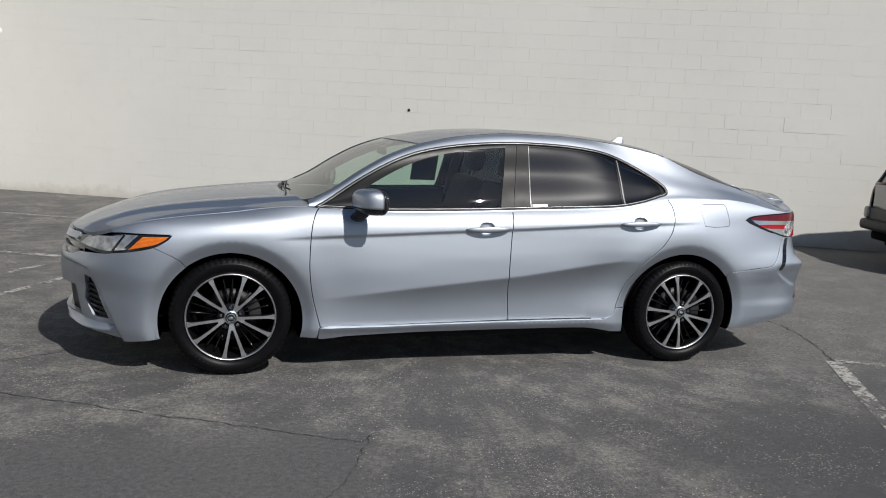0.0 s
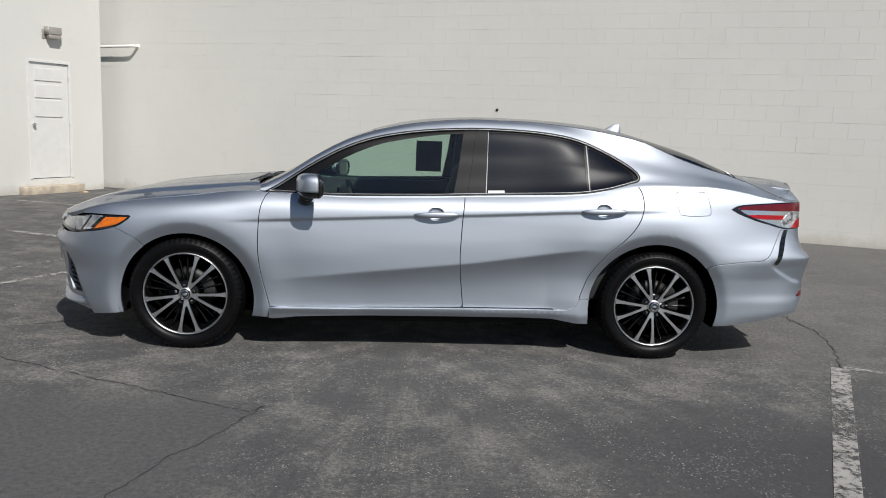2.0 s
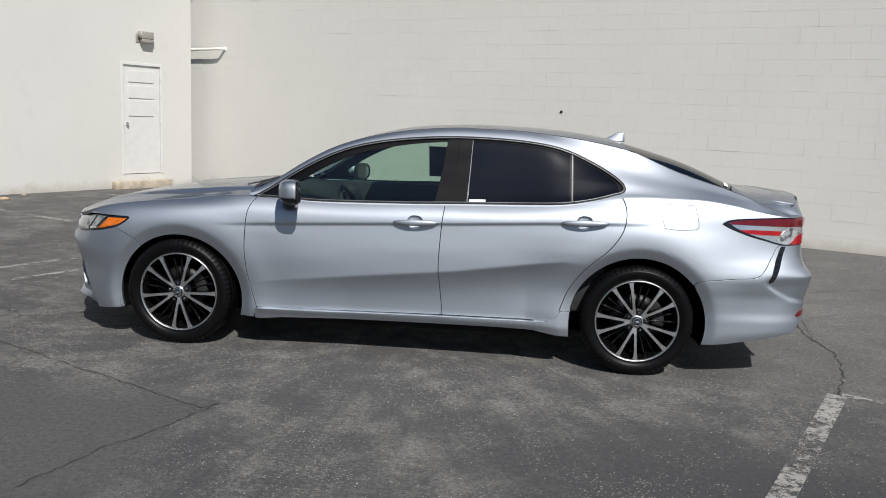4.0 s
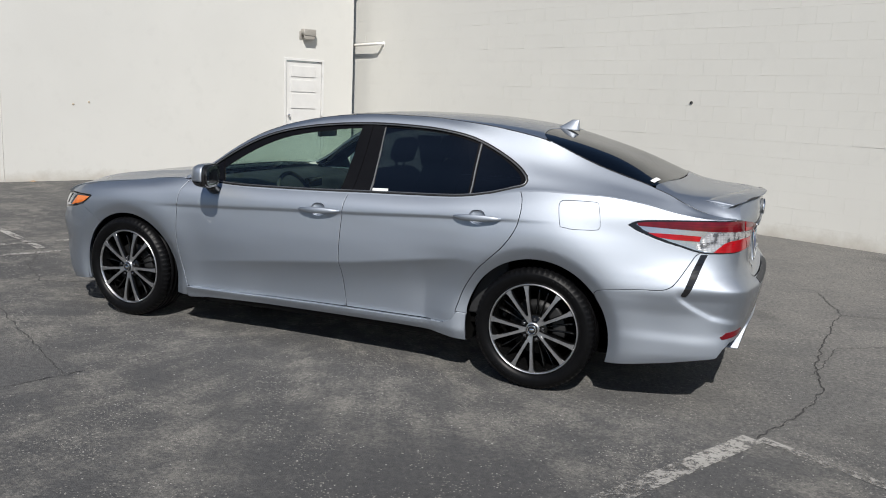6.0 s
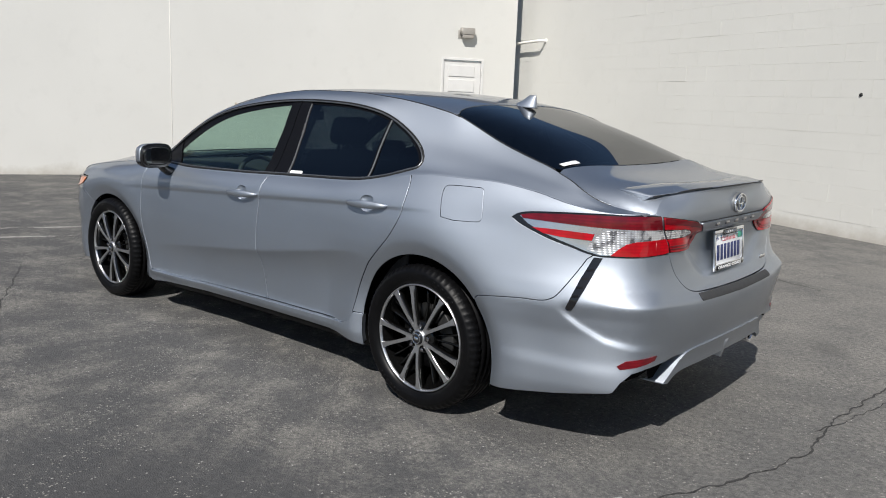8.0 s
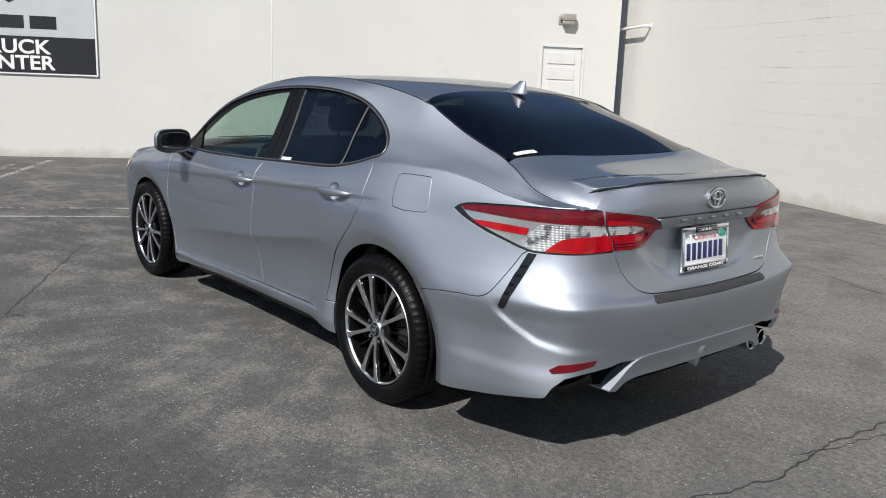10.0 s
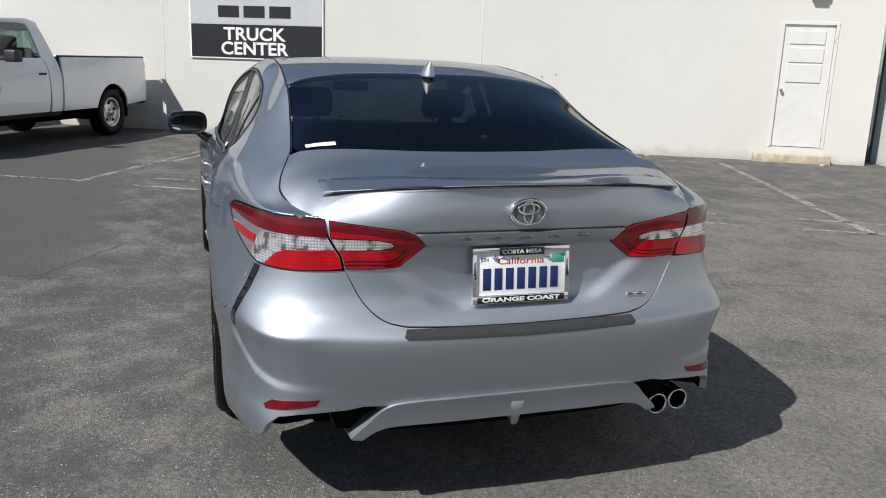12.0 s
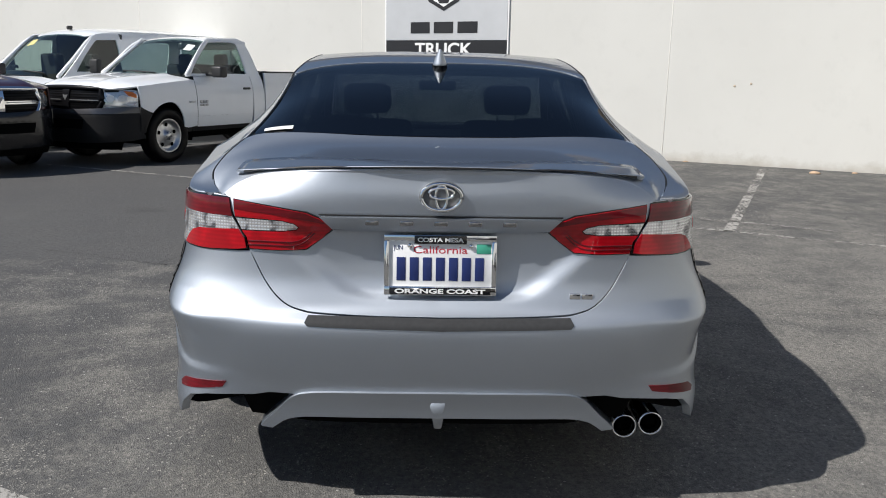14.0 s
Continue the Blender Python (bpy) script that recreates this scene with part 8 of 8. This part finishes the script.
    bw = part("back_frame", boxed(.38, .48, -.72, .72, 1.70, 1.84, .03), paint, car_)
    part("back_glass", boxed(.46, .466, -.70, .70, 1.28, 1.72), TRUCK_GLASS, car_, smooth=False)
    part("cab_interior", (lambda b: (box(b, -1.1, .45, -.86, .86, .55, 1.16, .05), box(b, .10, .32, -.75, .75, 1.1, 1.45, .06, 3), box(b, .16, .28, -.52, -.26, 1.42, 1.62, .05, 3), box(b, .16, .28, .26, .52, 1.42, 1.62, .05, 3), b)[-1])(bmesh.new()), CLOTH, car_)
    part("wheel_ring", tube([(-.52 + .08 * math.cos(2 * math.pi * i / 24), -.42 + .19 * math.sin(2 * math.pi * i / 24), 1.22 + .17 * math.cos(2 * math.pi * i / 24)) for i in range(24)], .016, 8, True), DASH, car_)
    part("bed_floor", boxed(.64, 2.82, -.90, .90, .70, .78), BLACK_PLASTIC, car_, smooth=False)
    part("bed_front", boxed(.615, .66, -.92, .92, .60, 1.33, .01), BLACK_PLASTIC, car_)
    part("tailgate", boxed(2.82, 2.88, -.88, .88, .62, 1.32, .02), paint, car_)
    part("rear_bumper", boxed(2.87, 3.04, -.90, .90, .50, .70, .05, 3), BLACK_PLASTIC, car_)
    part("chassis", boxed(-2.3, 2.8, -.55, .55, .30, .52, .02), FLAT_BLACK, car_)
    part("roof_lamp", boxed(.0, .05, -.05, .05, 1.885, 1.905, .008), BLACK_PLASTIC, car_)
    # the cab sits a little forward on the wheelbase
    for o in car_.children_recursive:
        if o.type == "MESH" and o.parent.name.split(".")[0] not in ("wheel", "rim") and "liner" not in o.name:
            for v in o.data.vertices:
                v.co.x += float(np.interp(v.co.x, [-1.72, -1.25, .56, 1.2], [0, -.19, -.19, 0]))
    return car_


def facing(px, py, deg, scale=1.0):
    """A vehicle that looks along deg; its own nose points to -x."""
    return pose(px, py, 0, 0, 0, deg + 180) @ Matrix.Scale(scale, 4)


pickup("pickup_truck", "white single-cab pickup truck with dark grille and bumper", WHITE_PAINT, facing(-9.05, -3.86, -27.0, .975), FRAME_BLACK, BUMPER_BLACK, STEEL_WHEEL, STEEL_WHEEL)
pickup("pickup_truck", "dark maroon pickup truck with a black chrome-edged grille", MAROON, facing(-6.83, -7.62, 58.0, .97), CHROME, BLACK_GLOSS, STEEL_WHEEL)


def van(label, at):
    v = thing("van", label, "van", at=at)
    fn = side_fn([(.35, .96), (.55, 1.0), (.8, 1.01), (1.1, 1.0), (1.25, .975), (1.5, .94), (1.8, .885), (1.98, .82), (2.08, .70)])(lambda x: .25 * np.clip((-2.2 - x) / .6, 0, 1) ** 2.2, lambda x: .04 * np.clip((x - 2.7) / .2, 0, 1) ** 2)
    AF, AR = (-1.80, .38, .43), (1.62, .38, .43)
    rz = curve([(-1.95, 1.18), (-1.80, 1.26), (-1.50, 1.52), (-1.15, 1.84), (-.98, 1.96), (-.7, 2.06), (0, 2.11), (2, 2.12), (2.75, 2.09)], .05)
    ry = curve([(-1.95, .93), (-1.5, .90), (-1.0, .83), (-.6, .78), (2.8, .78)], .05)
    tp = lambda x, y: np.stack([np.asarray(x, float), -np.asarray(y, float), rz(x) - .07 * (np.abs(np.asarray(y, float)) / ry(x)) ** 3], -1)
    hz = curve([(-2.75, .98), (-2.6, 1.06), (-2.3, 1.14), (-1.85, 1.215)], .04)
    hd = lambda x, y: np.stack([np.asarray(x, float), -np.asarray(y, float), hz(x) - .10 * (np.abs(np.asarray(y, float)) / .9) ** 3], -1)
    for mir in (False, True):
        kw = dict(mirror=mir, step=.06)
        win = spl([(-1.52, 1.30), (-1.30, 1.56), (-1.05, 1.80), (-.95, 1.86)], 3) + [(-.52, 1.88), (-.50, 1.30)]
        body_ = panel("side_panel", WHITE_PAINT, v, join_line([(-2.70, .95), (-2.3, 1.08), (-1.88, 1.16)], spl([(-1.72, 1.28), (-1.45, 1.53), (-1.15, 1.82), (-.95, 1.96)], 3), [(-.5, 2.02), (2.75, 2.05), (2.80, .5)], arc(*AR, 80, -80, 16), [(1.0, .42), (-1.2, .42)], arc(*AF, 80, -80, 16), [(-2.5, .5), (-2.70, .6)]), fn, holes=[win], flange=.03, **kw)
        panel("side_window", TRUCK_GLASS, body_, win, fn, lift=-.015, **kw)
        k = -1 if not mir else 1
        for x in (-1.80, 1.62):
            simple_wheel(v, x, k * .85, .365, .365, .225, STEEL_WHEEL, k)
        m_ = part("side_mirror", boxed(-1.32, -1.20, k * 1.14 - .10, k * 1.14 + .10, 1.28, 1.52, .03, 3), BLACK_PLASTIC, v)
        part("mirror_arm", boxed(-1.30, -1.22, min(k * .94, k * 1.06), max(k * .94, k * 1.06), 1.34, 1.40, .01), BLACK_PLASTIC, m_)
        part("pillar", tube([(-1.86, k * .90, 1.20), (-1.5, k * .865, 1.50), (-1.15, k * .82, 1.81), (-.98, k * .79, 1.92)], .035, 8), WHITE_PAINT, v)
        part("headlight", boxed(-2.74, -2.60, k * .66 - .14, k * .66 + .14, .76, .92, .03, 3), HEAD_LENS, v)
    ws = panel("windscreen", TRUCK_GLASS, v, [(-1.86, 0), (-1.80, .6), (-1.72, .86), (-1.4, .83), (-1.05, .76), (-.98, .5), (-.96, 0), (-.98, -.5), (-1.05, -.76), (-1.4, -.83), (-1.72, -.86), (-1.80, -.6)], tp, step=.08)
    panel("window_label", plain_label, ws, [(-1.10, -.62), (-1.10, -.48), (-1.22, -.46), (-1.24, -.64)], tp, lift=.004, step=.1)
    panel("roof_panel", WHITE_PAINT, v, [(-.97, 0), (-1.0, .6), (-.9, .76), (-.4, .775), (2.76, .775), (2.78, 0), (2.76, -.775), (-.4, -.775), (-.9, -.76), (-1.0, -.6)], tp, flange=.02, step=.10)
    panel("hood", WHITE_PAINT, v, [(-2.72, -.55), (-2.74, 0), (-2.72, .55), (-2.6, .80), (-1.82, .90), (-1.90, 0), (-1.82, -.90), (-2.6, -.80)], hd, flange=.02, step=.08)
    part("nose_panel", boxed(-2.74, -2.60, -.86, .86, .52, 1.0, .06, 3), WHITE_PAINT, v)
    part("grille", boxed(-2.76, -2.70, -.50, .50, .74, .93, .02), BLACK_PLASTIC, v)
    part("front_bumper", boxed(-2.88, -2.62, -.95, .95, .42, .62, .05, 3), GREY_TRIM, v)
    part("rear_doors", boxed(2.74, 2.82, -.93, .93, .5, 2.02, .04), WHITE_PAINT, v)
    part("chassis", boxed(-2.4, 2.7, -.8, .8, .32, .5, .02), FLAT_BLACK, v)
    part("cab_interior", (lambda b: (box(b, -1.75, -.55, -.85, .85, .55, 1.12, .05), box(b, -.95, -.75, -.70, -.25, 1.05, 1.62, .06, 3), box(b, -.95, -.75, .25, .70, 1.05, 1.62, .06, 3), b)[-1])(bmesh.new()), CLOTH, v)
    part("bulkhead", boxed(-.42, -.38, -.86, .86, .5, 1.98), DASH, v, smooth=False)
    part("wheel_ring", tube([(-1.30, -.45 + .19 * math.sin(2 * math.pi * i / 24), 1.20 + .17 * math.cos(2 * math.pi * i / 24)) for i in range(24)], .016, 8, True), DASH, v)
    part("wiper", tube([(-1.80, -.5, 1.265), (-1.76, .1, 1.31)], .012, 6), BLACK_PLASTIC, v)
    part("roof_aerial", boxed(-.85, -.75, -.03, .03, 2.05, 2.12, .015), BLACK_PLASTIC, v)
    return v


plain_label = plain("yellow_label", (0.62, 0.52, 0.20), 0.6)
van("white cargo van parked beside a white pickup", facing(-11.02, -6.20, -27.0, .97))


def hatchback(at):
    """A grey parked car, seen from its tail."""
    v = thing("hatchback", "silver grey hatchback with a dark bumper, parked by the wall", "car", at=at)
    fn = side_fn([(.28, .84), (.5, .90), (.75, .92), (.95, .90), (1.05, .86), (1.3, .76), (1.55, .66), (1.64, .55)])(lambda x: .25 * np.clip((-1.7 - x) / .55, 0, 1) ** 2, lambda x: .16 * np.clip((x - 1.75) / .5, 0, 1) ** 2)
    AF, AR = (-1.38, .34, .40), (1.32, .34, .40)
    for mir in (False, True):
        kw = dict(mirror=mir, step=.06)
        win = spl([(-.75, 1.06), (-.35, 1.38), (.1, 1.52), (.9, 1.53), (1.5, 1.44)], 3) + spl([(1.72, 1.28), (1.70, 1.14), (.5, 1.04)], 3)
        b_ = panel("side_panel", GREY_PAINT, v, join_line([(-2.2, .70), (-1.7, .88), (-1.0, .99)], spl([(-.85, 1.04), (-.4, 1.42), (.1, 1.58), (.9, 1.61), (1.6, 1.56)], 3), spl([(1.98, 1.48), (2.10, 1.15), (2.20, .9), (2.22, .42)], 3), [(1.75, .30)], arc(*AR, 82, -82, 14), arc(*AF, 82, -82, 14), [(-2.15, .34)]), fn, holes=[win], flange=.02, **kw)
        panel("side_window", TINT_GLASS, b_, win, fn, lift=-.012, **kw)
        k = -1 if not mir else 1
        for x in (-1.38, 1.32):
            simple_wheel(v, x, k * .79, .335, .335, .225, STEEL_WHEEL, k)
        part("tail_lamp", boxed(2.06, 2.19, k * .64 - .13, k * .64 + .13, .86, 1.02, .03, 3), RED_DEEP, v)
    tz = curve([(-2.25, .68), (-1.7, .93), (-.95, 1.03), (-.45, 1.42), (0, 1.60), (.8, 1.65), (1.6, 1.60), (1.9, 1.52), (2.05, 1.25), (2.15, 1.04), (2.22, .9)], .03)
    ty = curve([(-2.2, .62), (-1.7, .80), (-.95, .84), (-.4, .66), (.2, .60), (1.6, .60), (2.0, .66), (2.2, .72)], .03)
    tp = lambda x, y: np.stack([np.asarray(x, float), -np.asarray(y, float), tz(x) - .05 * (np.abs(np.asarray(y, float)) / ty(x)) ** 3], -1)
    for nm, mat, x0, x1 in (("hood", GREY_PAINT, -2.2, -.98), ("windscreen", TINT_GLASS, -.97, -.22), ("roof_panel", GREY_PAINT, -.21, 1.74), ("rear_window", TINT_GLASS, 1.75, 2.04), ("tail_gate", GREY_PAINT, 2.05, 2.19)):
        xs = np.linspace(x0, x1, 10)
        panel(nm, mat, v, [(x, float(ty(x))) for x in xs] + [(x, -float(ty(x))) for x in xs[::-1]], tp, step=.06)
    part("gate_lower", boxed(2.10, 2.20, -.74, .74, .62, 1.0, .04, 3), GREY_PAINT, v)
    part("rear_bumper", boxed(2.02, 2.30, -.84, .84, .40, .54, .05, 3), BUMPER_BLACK, v)
    part("bumper_corner", boxed(2.04, 2.26, -.84, -.70, .54, .70, .04, 3), GREY_PAINT, v)
    part("bumper_corner", boxed(2.04, 2.26, .70, .84, .54, .70, .04, 3), GREY_PAINT, v)
    part("bumper_panel", boxed(2.04, 2.235, -.70, .70, .53, .68, .01, 3), BLACK_PLASTIC, v)
    part("bumper_lower", boxed(2.02, 2.20, -.70, .70, .28, .40, .04), FLAT_BLACK, v)
    pl = part("plate_face", boxed(2.236, 2.246, -.16, .16, .535, .685, .004), PLATE_WHITE, v)
    for i in range(6):
        part("plate_bar", boxed(2.245, 2.248, -.115 + i * .04, -.09 + i * .04, .575, .635), GREY_TRIM, pl, smooth=False)
    part("badge", boxed(2.11, 2.15, -.04, .04, 1.06, 1.12, .02), CHROME, v)
    part("cabin", boxed(-.9, 1.8, -.62, .62, .4, 1.0, .05), CLOTH, v)
    part("chassis", boxed(-2.0, 2.0, -.7, .7, .20, .4, .02), FLAT_BLACK, v)
    return v


hatchback(facing(8.60, 1.84, -18.0))

# blocks of the painted wall, each a little in or out of line
wall_rnd = random.Random(11)
BW, BH = .405, .203
meshes = []
for i in range(6):
    bm = boxed(-BW / 2 + .0003, BW / 2 - .0003, 0.0, .02, -BH / 2 + .0003, BH / 2 - .0003, .0009, 1)
    me = bpy.data.meshes.new("block")
    bm.to_mesh(me)
    bm.free()
    me.materials.append(BLOCK_PAINT)
    meshes.append(me)
far_blocks = bmesh.new()
made = 0
box(far_blocks, -.600, -.436, -.001, .02, 0, 4.4)
for row in range(0, 22):
    if row % 2 == 0:
        box(far_blocks, -.4355, -.2335, -.001, .02, row * BH - .0197, row * BH + BH - .0203)
    for col in range(-1, 44):
        x = col * BW + (BW / 2 if row % 2 else 0) - .03
        if x < -.25:
            continue
        z = row * BH + BH / 2 - .02
        dy = wall_rnd.gauss(0, .00025) - (.0022 if wall_rnd.random() < .05 else 0)
        tilt, lean = wall_rnd.gauss(0, .05), wall_rnd.gauss(0, .09)
        m = pose(x, -.001 + dy, z, lean, 0, tilt * .6)
        if 4.0 < x < 13.2 and 1.15 < z < 3.5 and made < 300:
            o = new("block", meshes[(row * 7 + col) % 6])
            o.parent = wall_north
            o.matrix_local = m
            made += 1
        else:
            box(far_blocks, -BW / 2 + .0003, BW / 2 - .0003, 0.0, .02, -BH / 2 + .0003, BH / 2 - .0003, 0, 1, m)
rest = part("far_blocks", far_blocks, BLOCK_PAINT, wall_north, smooth=False)
rest["kind"] = "stuff"
